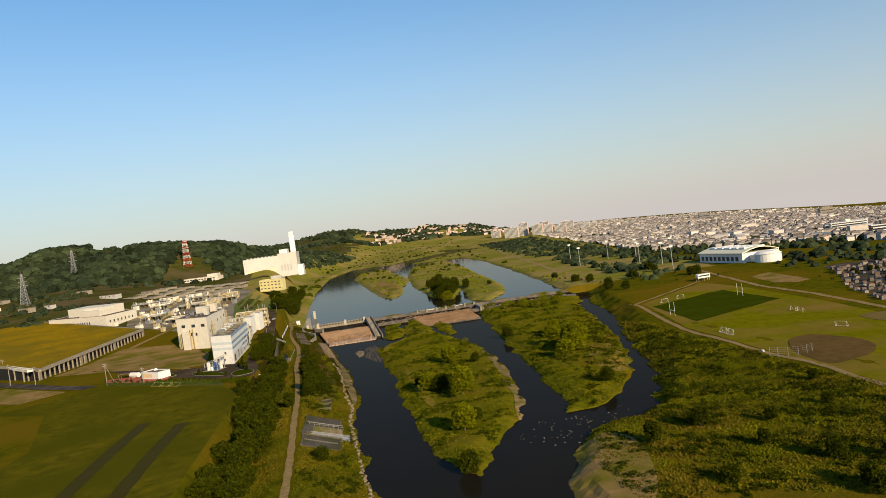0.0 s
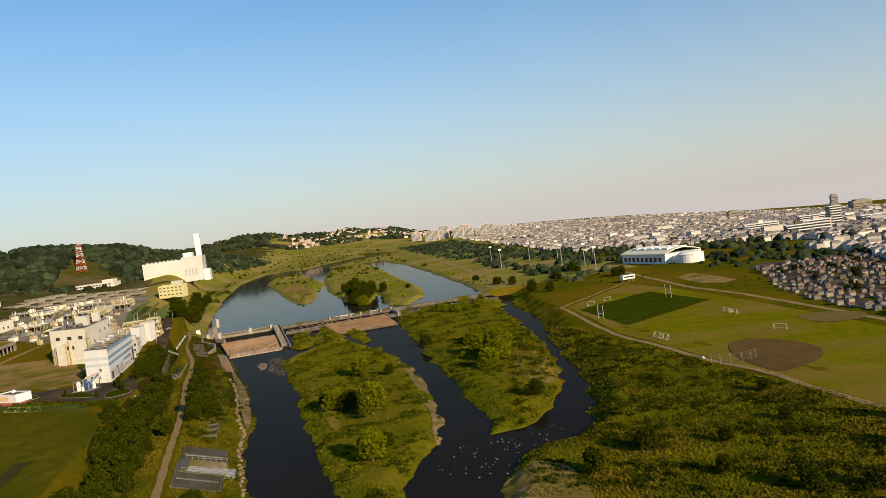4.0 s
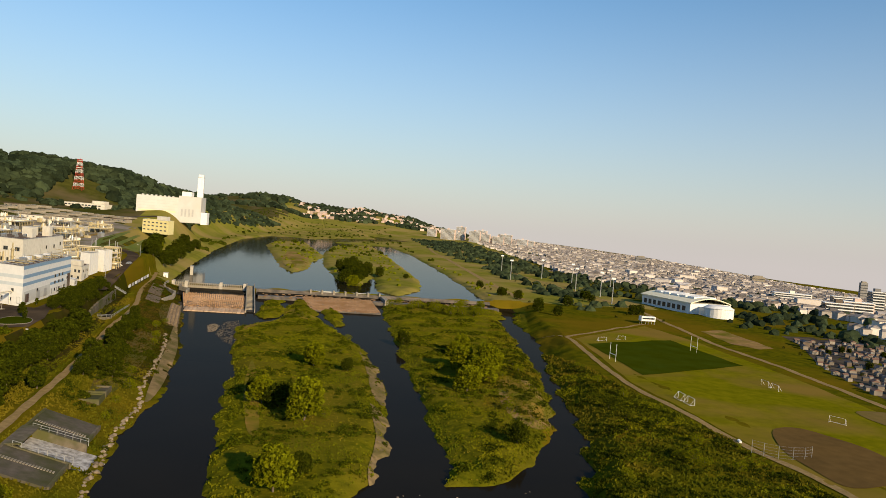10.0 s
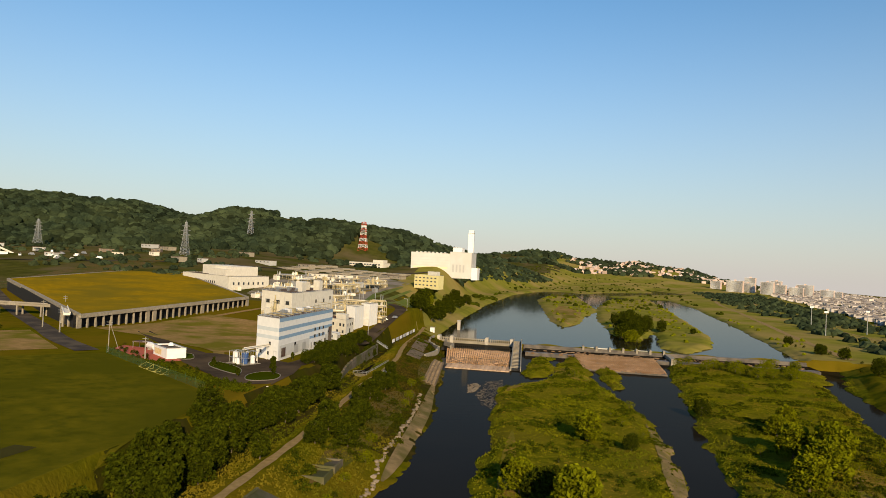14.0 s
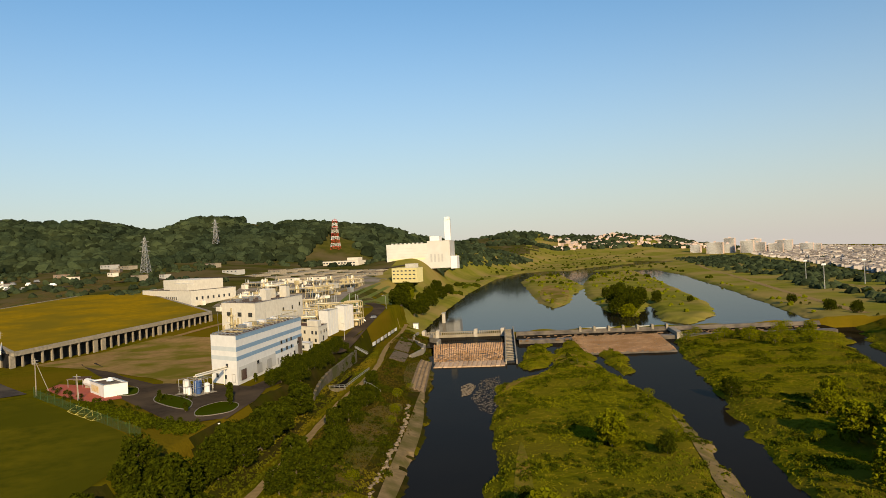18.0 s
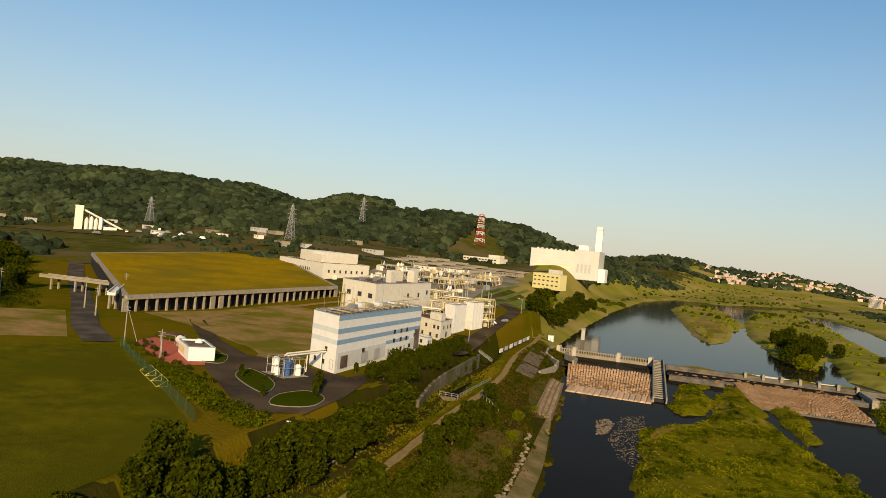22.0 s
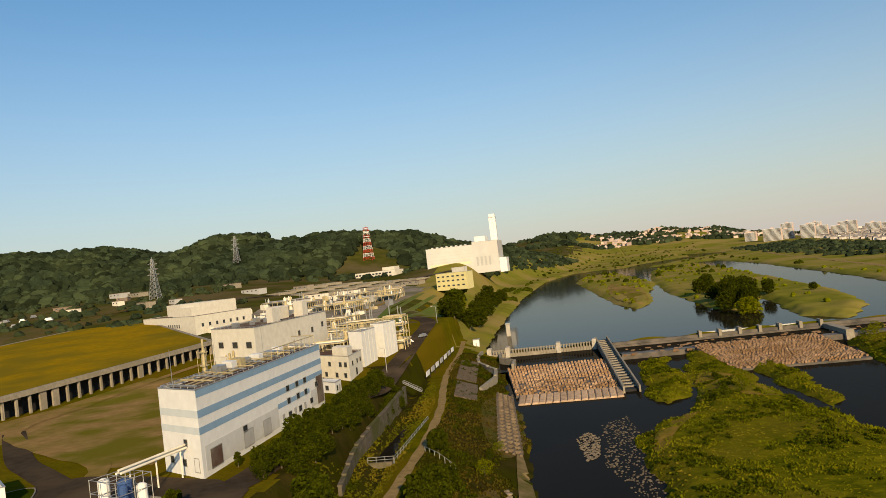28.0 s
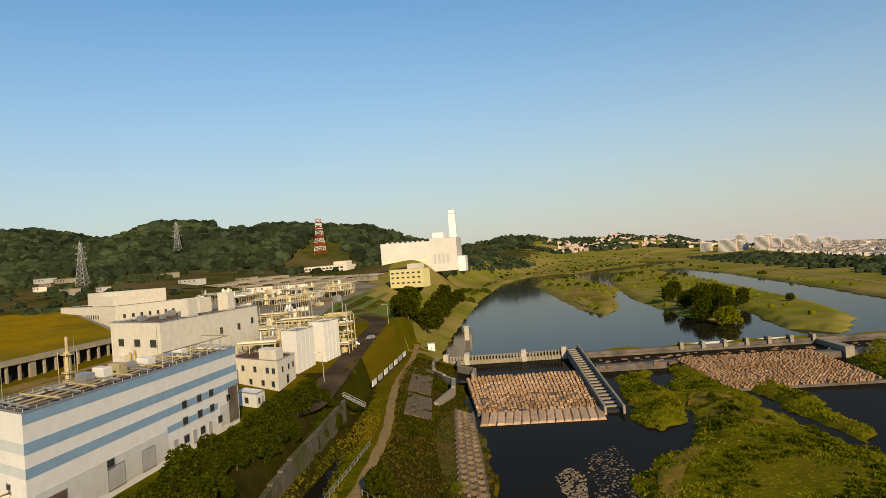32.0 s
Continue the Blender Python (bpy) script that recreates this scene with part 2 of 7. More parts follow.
class Shape:
    """Collects boxes, prisms and tubes into one bmesh-like vertex and face list."""

    def __init__(self):
        self.v, self.f = [], []

    def box(self, x0, x1, y0, y1, z0, z1, bevel=0.0):
        b, n = bevel, len(self.v)
        if not b:
            self.v += [(x, y, z) for z in (z0, z1) for x, y in ((x0, y0), (x1, y0), (x1, y1), (x0, y1))]
            self.f += [tuple(n + i for i in q) for q in ((3, 2, 1, 0), (4, 5, 6, 7), (0, 1, 5, 4), (1, 2, 6, 5), (2, 3, 7, 6), (3, 0, 4, 7))]
            return self
        self.v += [(x, y, z0) for x, y in ((x0, y0), (x1, y0), (x1, y1), (x0, y1))]
        self.v += [(x, y, z1 - b) for x, y in ((x0, y0), (x1, y0), (x1, y1), (x0, y1))]
        self.v += [(x, y, z1) for x, y in ((x0 + b, y0 + b), (x1 - b, y0 + b), (x1 - b, y1 - b), (x0 + b, y1 - b))]
        self.f += [tuple(n + i for i in q) for q in ((3, 2, 1, 0), (8, 9, 10, 11))]
        for k in range(4):
            j = (k + 1) % 4
            self.f += [(n + k, n + j, n + 4 + j, n + 4 + k), (n + 4 + k, n + 4 + j, n + 8 + j, n + 8 + k)]
        return self

    def tube(self, a, b, r0, r1=None, sides=8, cap=True):
        a, b = Vector(a), Vector(b)
        r1 = r0 if r1 is None else r1
        q = (b - a).to_track_quat("Z", "Y")
        n = len(self.v)
        for p, r in ((a, r0), (b, r1)):
            for k in range(sides):
                w = 2 * math.pi * k / sides
                self.v.append(tuple(p + q @ Vector((r * math.cos(w), r * math.sin(w), 0))))
        for k in range(sides):
            j = (k + 1) % sides
            self.f.append((n + k, n + j, n + sides + j, n + sides + k))
        if cap:
            self.f += [tuple(n + k for k in reversed(range(sides))), tuple(n + sides + k for k in range(sides))]
        return self

    def gable(self, x0, x1, y0, y1, z0, rise, over=0.4):
        """Pitched roof along y."""
        x0, x1, y0, y1 = x0 - over, x1 + over, y0 - over, y1 + over
        n, xm = len(self.v), (x0 + x1) / 2
        self.v += [(x0, y0, z0), (x1, y0, z0), (x1, y1, z0), (x0, y1, z0), (xm, y0, z0 + rise), (xm, y1, z0 + rise)]
        self.f += [tuple(n + i for i in q) for q in ((3, 2, 1, 0), (0, 1, 4), (1, 2, 5, 4), (2, 3, 5), (3, 0, 4, 5))]
        return self

    def prism(self, pts, z0, z1):
        n, k = len(self.v), len(pts)
        self.v += [(*p, z0) for p in pts] + [(*p, z1) for p in pts]
        self.f += [tuple(n + i for i in reversed(range(k))), tuple(n + k + i for i in range(k))]
        self.f += [(n + i, n + (i + 1) % k, n + k + (i + 1) % k, n + k + i) for i in range(k)]
        return self


def thing(name, x, y, z, label, category, group="", rz=0.0):
    ob = new(name)
    ob.matrix_basis = pose(x, y, z, 0, 0, rz)
    return tagged(ob, label, category, group)


def part(name, shape, mat, parent, label="", kind="", smooth=False):
    ob = new(name, mesh_from(name, shape.v, shape.f, mat, smooth=smooth))
    ob.parent = parent
    return tagged(ob, label, kind=kind)


def structure(name, shape, mat, label, category):
    ob = new(name, mesh_from(name, shape.v, shape.f, mat))
    return tagged(ob, label, category, kind="structure")


# ---------------------------------------------------------------- the lie of the land
LEFT_BANK = [(-2, -700), (-1, -60), (-1, -13), (-3, 15), (-4, 41), (-6, 79), (-5, 100), (-2.5, 122), (-4, 160), (-6, 190), (-9, 215), (-13, 248), (-19, 300), (-26, 330), (-28, 411)]
RIGHT_BANK = [(210, 411), (183, 332), (174, 264), (153, 195), (133, 123), (123, 84), (108, 47), (96, 27), (74, 18), (63, 7), (57, -10), (49, -26), (44, -60), (44, -700)]
ISLE_MAIN = [(12, 256), (13, 215), (15, 181), (16, 118), (17, 73), (20, 30), (22, 9), (28, -8), (35, 8), (45, 29), (58, 55), (66, 105), (72, 165), (70, 220), (62, 262), (56, 290), (55, 330), (54, 377), (46, 392), (38, 340), (35, 302), (28, 278), (20, 272)]
KNOLL = [(24, 374), (22, 336), (22, 302), (25, 293), (32, 304), (38, 330), (35, 352), (36, 380)]
ISLET = [(60, 345), (70, 338), (67, 282), (63, 274), (60, 300)]
ISLE_EAST = [(102, 380), (95, 310), (90, 240), (81, 138), (77, 70), (72, 43), (81, 42), (99, 60), (116, 90), (129, 127), (143, 179), (155, 242), (172, 325), (190, 380), (150, 400)]
LAKE = [(-42, 413), (-46, 510), (-48, 852), (-34, 1250), (9, 1500), (60, 1560), (110, 1500), (150, 1400), (255, 1400), (250, 1085), (236, 924), (224, 761), (200, 525), (188, 413)]
ISLE_SAND = [(12, 1086), (23, 847), (33, 642), (45, 575), (60, 624), (70, 734), (92, 870), (80, 1303), (25, 1247)]
ISLE_WILLOW = [(94, 933), (80, 697), (84, 526), (98, 482), (122, 575), (108, 450), (120, 421), (146, 469), (163, 556), (176, 720), (195, 1000), (215, 1371), (170, 1288), (125, 1200)]
BACKWATER = [(90, 1440), (150, 1650), (300, 1900), (250, 2100), (330, 2150), (400, 1850), (230, 1600), (160, 1420)]
LAKE_Z = 3.75


def depth_inside(poly, x, y):
    """Distance to the outline, positive within."""
    best = np.full(x.shape, 1e9)
    inside = np.zeros(x.shape, bool)
    for (x0, y0), (x1, y1) in zip(poly, poly[1:] + poly[:1]):
        dx, dy = x1 - x0, y1 - y0
        k = np.clip(((x - x0) * dx + (y - y0) * dy) / (dx * dx + dy * dy + 1e-9), 0, 1)
        best = np.minimum(best, np.hypot(x - x0 - k * dx, y - y0 - k * dy))
        cross = (y0 > y) != (y1 > y)
        with np.errstate(divide="ignore", invalid="ignore"):
            inside ^= cross & (x < (x1 - x0) * (y - y0) / (y1 - y0) + x0)
    return np.where(inside, best, -best)


def ripple(x, y, size, seed=0):
    """Cheap smooth noise between -1 and 1."""
    rng = np.random.RandomState(seed)
    out = np.zeros(np.shape(x))
    for k in range(7):
        a, w, p = rng.uniform(0, 6.28), rng.uniform(0.6, 1.9) / size, rng.uniform(0, 6.28)
        out = out + np.sin((x * np.cos(a) + y * np.sin(a)) * w * 6.28 + p)
    return out / 3.6


def smooth01(a, b, x):
    k = np.clip((x - a) / (b - a), 0, 1)
    return k * k * (3 - 2 * k)


RIVER = LEFT_BANK + RIGHT_BANK


def wobble(x, y):
    return x + 1.6 * ripple(x, y, 22, 3) + 0.7 * ripple(x, y, 8, 4), y + 2.5 * ripple(x, y, 24, 5)


def water_depth(x, y):
    """How far into open water a place lies (negative on land), and whether it is upstream."""
    xw, yw = wobble(x, y)
    low = np.minimum(depth_inside(RIVER, xw, yw), -np.maximum.reduce([depth_inside(q, xw, yw) for q in (ISLE_MAIN, ISLE_EAST, KNOLL, ISLET)]))
    far = np.minimum(depth_inside(LAKE, xw, yw), -np.maximum(depth_inside(ISLE_SAND, xw, yw), depth_inside(ISLE_WILLOW, xw, yw)))
    far = np.maximum(far, depth_inside(BACKWATER, xw, yw))
    up = y > 411
    return np.where(up, far, low), up


def plateau(x, y):
    """Level of the works' ground on the left bank."""
    return 14.0 + 0.054 * np.clip(y - 300, 0, 560) + 0.06 * np.clip(y - 450, 0, 260) * (1 - smooth01(-400, -150, x)) - 20 * smooth01(1300, 2200, y)


RIDGE_X = [-5000, -1500, -1120, -900, -740, -600, -510, -430, -320, -260, -190, -60, 40, 160, 300]
RIDGE_Z = [130, 136, 124, 120, 122, 112, 97, 112, 106, 98, 90, 66, 55, 42, 20]


def fit_level(x, y):
    return float(14.0 + 0.054 * max(0, y - 300))


def hills(x, y):
    foot = np.interp(x, [-1500, -800, -500, -300, -200, -60, 60, 200], [620, 690, 760, 850, 900, 1000, 1330, 1700])
    top = np.interp(x, RIDGE_X, RIDGE_Z) + 5 * ripple(x, y, 160, 8)
    return foot, top, smooth01(0, 1, (y - foot) / 200) * (1 - 0.6 * smooth01(300, 1200, y - foot))


def left_edge(y):
    return np.interp(y, [p[1] for p in LEFT_BANK] + [510, 852, 1250, 1500, 1800, 2300], [p[0] for p in LEFT_BANK] + [-46, -48, -34, 9, 70, 180])


def land(x, y):
    x, y = np.asarray(x, float), np.asarray(y, float)
    depth, up = water_depth(x, y)
    edge = left_edge(y)
    off = edge - x
    base = np.where(up, LAKE_Z, 0.0)
    # left bank: berm, track, ditch, works
    bank = np.interp(off, [0, 4, 14, 20, 28, 32, 35, 37.5, 46], [0.3, 1.8, 5.2, 7.0, 7.0, 5.6, 6.0, 12.6, 14.0])
    far_bank = LAKE_Z + 0.4 + np.minimum(0.45 * off, 3.0) + np.maximum(plateau(x, y) - LAKE_Z - 3.4, 0) * smooth01(6 + 30 * smooth01(860, 1000, y), 62 + 120 * smooth01(860, 1000, y), off)
    k = smooth01(430, 520, y)
    foot_x = np.interp(y, [195, 206, 228, 260, 299, 340, 420], [-48, -46.2, -50, -51.6, -54.4, -55, -57])
    bank = np.minimum(bank, 7.0) + (plateau(x, y) - np.minimum(bank, 7.0)) * smooth01(0, 3.5, foot_x - x)
    bank = bank * (1 - k) + far_bank * k
    bank = bank + 9.5 * np.exp(-(((x + 105) / 62) ** 2) - ((y - 815) / 62) ** 2) * smooth01(14, 46, off)
    # right bank and islands
    flat = np.minimum(0.35 * -depth, 2.2) + 0.25 + 0.35 * ripple(x, y, 30, 6)
    east = np.interp(x, [60, 130, 175, 400, 900, 2500, 5000], [2.5, 3.5, 5.4, 6.0, 8, 10, 12])
    far_plain = smooth01(1300, 1900, y)
    isles = base + flat
    mainland = np.where(depth_inside([(50, -700), (44, -26), (74, 18), (108, 47), (133, 123), (174, 264), (215, 411), (205, 525), (240, 924), (262, 1400), (500, 2600), (5000, 5000), (5000, -700)], x, y) > 0, 1.0, 0.0)
    east_land = base + np.minimum(0.4 * -depth, np.maximum(east - base, 1.5)) + 0.3 * ripple(x, y, 40, 7)
    z = np.where(off > 0, bank, np.where(mainland > 0, east_land, isles))
    foot, top, rise = hills(x, y)
    hilly = (x < 330) & (y > foot)
    z = np.where(hilly & (off > 0), np.maximum(z, z + (top - z) * rise * smooth01(30, 170, off)), z)
    z = z + 82 * np.exp(-(((y - 3000) / 520) ** 2)) * smooth01(-500, 50, x) * (1 - smooth01(380, 900, x)) * (1 + 0.12 * ripple(x, y, 300, 12))
    # cut for the outfall in the near bank
    cut = (x > -23.4) & (x < -10.8) & (y > 34.6) & (y < 77)
    z = np.where(cut, np.minimum(z, 6.0 - (x + 23) / 3), z)
    z = np.where((x > -22.2) & (x < -7) & (y > 49) & (y < 61.5), np.minimum(z, -0.4), z)
    ring = smooth01(3000, 4300, np.hypot(x, y))
    bearing = np.degrees(np.arctan2(x, np.maximum(y + 100, 1)))
    z = z - np.clip(np.hypot(x, y) - 650, 0, 4500) * (0.0235 * smooth01(14, 42, bearing) + 0.024 * smooth01(27, 54, bearing)) * (y > -100)
    z = z + ring * np.where((y > 0) & (x < 700), 20 + 18 * ripple(x, y, 900, 9), 0)
    z = np.where(depth > 0, base - np.minimum(1.6, 0.4 * depth) - 0.1, z)
    return z


def ground_z(x, y):
    return float(land(np.array([x]), np.array([y]))[0])


def spaced(fine0, fine1, step, lo, hi, grow):
    mid = list(np.arange(fine0, fine1 + 0.1, step))
    a, s = [], step
    p = fine1
    while p < hi:
        s *= grow
        p += s
        a.append(min(p, hi))
    b, s, p = [], step, fine0
    while p > lo:
        s *= grow
        p -= s
        b.append(max(p, lo))
    return np.array(b[::-1] + mid + a)


def build_ground():
    xs, ys = spaced(-60, 210, 1.4, -4900, 4900, 1.035), spaced(-70, 440, 1.7, -700, 4900, 1.03)
    X, Y = np.meshgrid(xs, ys)
    Z = land(X, Y)
    nx, ny = len(xs), len(ys)
    v = np.stack([X.ravel(), Y.ravel(), Z.ravel()], 1)
    i = np.arange(nx * ny).reshape(ny, nx)
    f = np.stack([i[:-1, :-1], i[:-1, 1:], i[1:, 1:], i[1:, :-1]], -1).reshape(-1, 4)
    me = bpy.data.meshes.new("ground")
    me.vertices.add(len(v))
    me.vertices.foreach_set("co", v.ravel())
    me.loops.add(f.size)
    me.loops.foreach_set("vertex_index", f.ravel().astype(np.int32))
    me.polygons.add(len(f))
    me.polygons.foreach_set("loop_start", np.arange(0, f.size, 4, dtype=np.int32))
    me.polygons.foreach_set("use_smooth", np.ones(len(f), bool))
    me.update(calc_edges=True)
    for m in (M_GROUND, M_UPSTREAM, M_BANKSIDE, M_SCRUBLAND, M_ISLAND):
        me.materials.append(m)
    cx, cy = (X[:-1, :-1] + X[1:, 1:]).ravel() / 2, (Y[:-1, :-1] + Y[1:, 1:]).ravel() / 2
    off = left_edge(cy) - cx + 4 * ripple(cx, cy, 18, 91)
    which = np.where((cy > 412) & (off < 20) & (cx < 330 + 0.2 * (cy - 400)), 1, 0)
    track_x = np.interp(cy, [-120, 24, 110, 200, 280, 350, 450], [-24, -26, -29, -35, -39, -50, -58]) + 2
    which = np.where((off > -2) & (cx > track_x) & (cy < 405) & (cy > 135 + 25 * ripple(cx, cy, 40, 95)), 2, which)
    which = np.where((cx < track_x - 7) & (off < 47) & (cy > 60) & (cy < 330 + 20 * ripple(cx, cy, 40, 96)), 2, which)
    which = np.where((off > 45) & (cy > 430 + 30 * ripple(cx, cy, 60, 93)), 3, which)
    which = np.where((off < -6) & (cy < 409) & (cx < 74 + 0.33 * cy + 8) & (cx > 4), 4, which)
    which = np.where((cy > 560) & (off >= 4) & (off < 140 + 40 * ripple(cx, cy, 90, 97)) & (cx > -125), 1, which)
    me.polygons.foreach_set("material_index", which.astype(np.int32))
    return tagged(new("ground", me), "rough green and ochre riverside meadow, rising to wooded hills", "ground", kind="structure")


M_GROUND = material("riverside_meadow", (0.110, 0.098, 0.004), (0.046, 0.052, 0.003), 0.95, 0.2, detail=10, bump=0.8, bump_scale=1.2, second=(0.12, 0.085, 0.006), second_scale=0.018, spec=0.0)
M_ISLAND = material("island_meadow", (0.140, 0.128, 0.006), (0.048, 0.058, 0.003), 0.95, 0.30, detail=15, bump=1.0, bump_scale=0.7, second=(0.112, 0.096, 0.008), second_scale=0.035, spec=0.0)
# Upstream grass; part of its paleness is distance haze put into the colour.
M_UPSTREAM = material("pale_hazy_meadow", (0.20, 0.185, 0.028), (0.125, 0.130, 0.018), 0.95, 0.06, detail=9, second=(0.25, 0.19, 0.06), second_scale=0.012, spec=0.0)
M_BANKSIDE = material("weedy_brown_bank", (0.046, 0.035, 0.009), (0.020, 0.021, 0.004), 0.95, 0.22, bump=0.6, bump_scale=1.2, second=(0.034, 0.036, 0.003), second_scale=0.06, spec=0.0)
M_SCRUBLAND = material("dark_scrub_ground", (0.070, 0.068, 0.014), (0.038, 0.042, 0.008), 0.95, 0.10, bump=0.5, bump_scale=0.6, second=(0.095, 0.075, 0.035), second_scale=0.02, spec=0.0)
build_ground()
s = Shape()
s.v, s.f = [(-60, -700, 0), (260, -700, 0), (260, 411, 0), (-60, 411, 0)], [(0, 1, 2, 3)]
tagged(new("water_1", mesh_from("water_1", s.v, s.f, M_WATER)), "dark smooth river water below the weir", "water", kind="structure")
s = Shape()
s.v, s.f = [(-120, 411, LAKE_Z), (600, 411, LAKE_Z), (600, 2300, LAKE_Z), (-120, 2300, LAKE_Z)], [(0, 1, 2, 3)]
tagged(new("water_2", mesh_from("water_2", s.v, s.f, M_LAKE)), "still blue-grey water held back by the weir", "water", kind="structure")

# ---------------------------------------------------------------- buildings on skewed plots
class Plot:
    """Local axes for a building: x along its front from a to b, y along its side from b to c."""

    def __init__(self, a, b, c, z0, z1):
        self.a, self.z0, self.h = Vector((*a, 0)), z0, z1 - z0
        u, v = Vector((*b, 0)) - Vector((*a, 0)), Vector((*c, 0)) - Vector((*b, 0))
        self.w, self.l = u.length, v.length
        self.u, self.v = u / self.w, v / self.l

    def lay(self, shape):
        shape.v = [tuple(self.u * x + self.v * y + Vector((0, 0, z))) for x, y, z in shape.v]
        return shape


def hollow_walls(p, wall=0.35, parapet=0.9, sink=1.5):
    """Four walls that stand a parapet above the roof."""
    w, l, h = p.w, p.l, p.h
    s = Shape()
    out = [(0, 0), (w, 0), (w, l), (0, l)]
    inn = [(wall, wall), (w - wall, wall), (w - wall, l - wall), (wall, l - wall)]
    s.v = [(*q, z) for z in (-sink, h) for ring in (out, inn) for q in ring]
    for k in range(4):
        j = (k + 1) % 4
        s.f += [(k, j, 8 + j, 8 + k), (8 + k, 8 + j, 12 + j, 12 + k), (4 + j, 4 + k, 12 + k, 12 + j), (j, k, 4 + k, 4 + j)]
    return p.lay(s)


def hall(name, p, mat, roof_mat, label, category="industrial building", parapet=0.9):
    b = thing(name, p.a.x, p.a.y, p.z0, label, category)
    part("shell", hollow_walls(p), mat, b)
    part("roof", p.lay(Shape().box(0.35, p.w - 0.35, 0.35, p.l - 0.35, p.h - parapet - 0.3, p.h - parapet)), roof_mat, b)
    s = Shape().box(-0.12, p.w + 0.12, -0.12, 0.3, p.h, p.h + 0.14).box(p.w - 0.3, p.w + 0.12, 0.3, p.l + 0.1, p.h, p.h + 0.14)
    s.box(-0.12, 0.3, 0.3, p.l + 0.1, p.h, p.h + 0.14).box(0.3, p.w - 0.3, p.l - 0.3, p.l + 0.1, p.h, p.h + 0.14)
    part("coping", p.lay(s), M_STEEL, b)
    return b


def opening(b, p, face, along, z, w, h, name="window", mat=None, frame_mat=None):
    """A framed pane or door leaf on the front or the side."""
    mat, frame_mat = mat or M_GLASS, frame_mat or M_STEEL
    t = 0.12

    def slab(a0, a1, z0, z1, out0, out1):
        s = Shape()
        if face == "front":
            s.box(a0, a1, -out1, -out0, z0, z1)
        else:
            s.box(p.w + out0, p.w + out1, a0, a1, z0, z1)
        return s

    a0, a1, z0, z1 = along - w / 2, along + w / 2, z, z + h
    ring = Shape()
    for q in (slab(a0 - t, a1 + t, z0 - t, z0, 0.0, 0.14), slab(a0 - t, a1 + t, z1, z1 + t, 0.0, 0.14), slab(a0 - t, a0, z0, z1, 0.0, 0.14), slab(a1, a1 + t, z0, z1, 0.0, 0.14)):
        n = len(ring.v)
        ring.v += q.v
        ring.f += [tuple(i + n for i in f) for f in q.f]
    o = part(name, p.lay(ring), frame_mat, b)
    part("pane" if name == "window" else "leaf", p.lay(slab(a0, a1, z0, z1, 0.0, 0.10)), mat, o)
    return o


def band(b, p, face, a0, a1, z0, z1, mat, out=0.05, name="band"):
    s = Shape()
    if face == "front":
        s.box(a0, a1, -out, 0, z0, z1)
    else:
        s.box(p.w, p.w + out, a0, a1, z0, z1)
    return part(name, p.lay(s), mat, b)


def railing(b, p, x0, x1, y0, y1, z, mat=None):
    s = Shape()
    for k in range(2):
        zz = z + 0.55 + 0.5 * k
        for a, c in (((x0, y0), (x1, y0)), ((x1, y0), (x1, y1)), ((x1, y1), (x0, y1)), ((x0, y1), (x0, y0))):
            s.tube((*a, zz), (*c, zz), 0.05, sides=4)
    nx, ny = max(1, int(abs(x1 - x0) / 2.5)), max(1, int(abs(y1 - y0) / 2.5))
    for i in range(nx + 1):
        for y in (y0, y1):
            x = x0 + (x1 - x0) * i / nx
            s.tube((x, y, z), (x, y, z + 1.1), 0.05, sides=4)
    for i in range(1, ny):
        for x in (x0, x1):
            y = y0 + (y1 - y0) * i / ny
            s.tube((x, y, z), (x, y, z + 1.1), 0.05, sides=4)
    return part("railing", p.lay(s), mat or M_STEEL, b)


# striped hall
P_HALL = Plot((-79.5, 206.3), (-67.4, 198.4), (-67.4, 265.2), 15.0, 30.0)
hall_1 = hall("striped_hall", P_HALL, M_WHITE, M_ROOFGREY, "long white clad hall with pale blue bands beside the bushes", parapet=0.6)
p = P_HALL
for lo, hi, a0, a1 in ((13.6, 15.0, 0, 1), (9.9, 11.3, 0, 1), (6.9, 8.2, 0, 1), (4.0, 5.1, 0.53, 0.84)):
    band(hall_1, p, "side", a0 * p.l, a1 * p.l, lo, hi, M_BLUE, name="blue_band")
# Front bands are paler than the side's blue bands at the same heights.
M_PALEBLUE = material("pale_front_band", (0.55, 0.60, 0.62), (0.50, 0.55, 0.57), 0.5, 0.5)
for lo, hi in ((9.9, 11.3), (6.9, 8.2)):
    band(hall_1, p, "front", 0, p.w, lo, hi, M_PALEBLUE, name="pale_band")
M_PLINTH = material("pale_plinth", (0.58, 0.58, 0.56), (0.50, 0.50, 0.48), 0.7, 0.6)
M_GREYCLAD = material("grey_cladding", (0.42, 0.42, 0.41), (0.36, 0.36, 0.35), 0.7, 0.6)
band(hall_1, p, "side", 0.02 * p.l, 0.53 * p.l, 0.1, 4.6, M_PLINTH, name="grey_plinth")
band(hall_1, p, "side", 0.85 * p.l, 0.99 * p.l, 0.1, 4.2, M_PLINTH, name="grey_plinth")
for a, z in ((0.63, 7.0), (0.72, 7.0), (0.80, 7.0), (0.63, 4.1), (0.72, 4.1), (0.80, 4.1), (0.27, 3.2), (0.63, 0.9), (0.73, 0.9), (0.85, 1.2), (0.92, 4.6)):
    opening(hall_1, p, "side", a * p.l, z, 1.9, 1.25)
opening(hall_1, p, "side", 0.08 * p.l, 0.1, 4.4, 3.4, "roller_door", M_ROOFGREY)
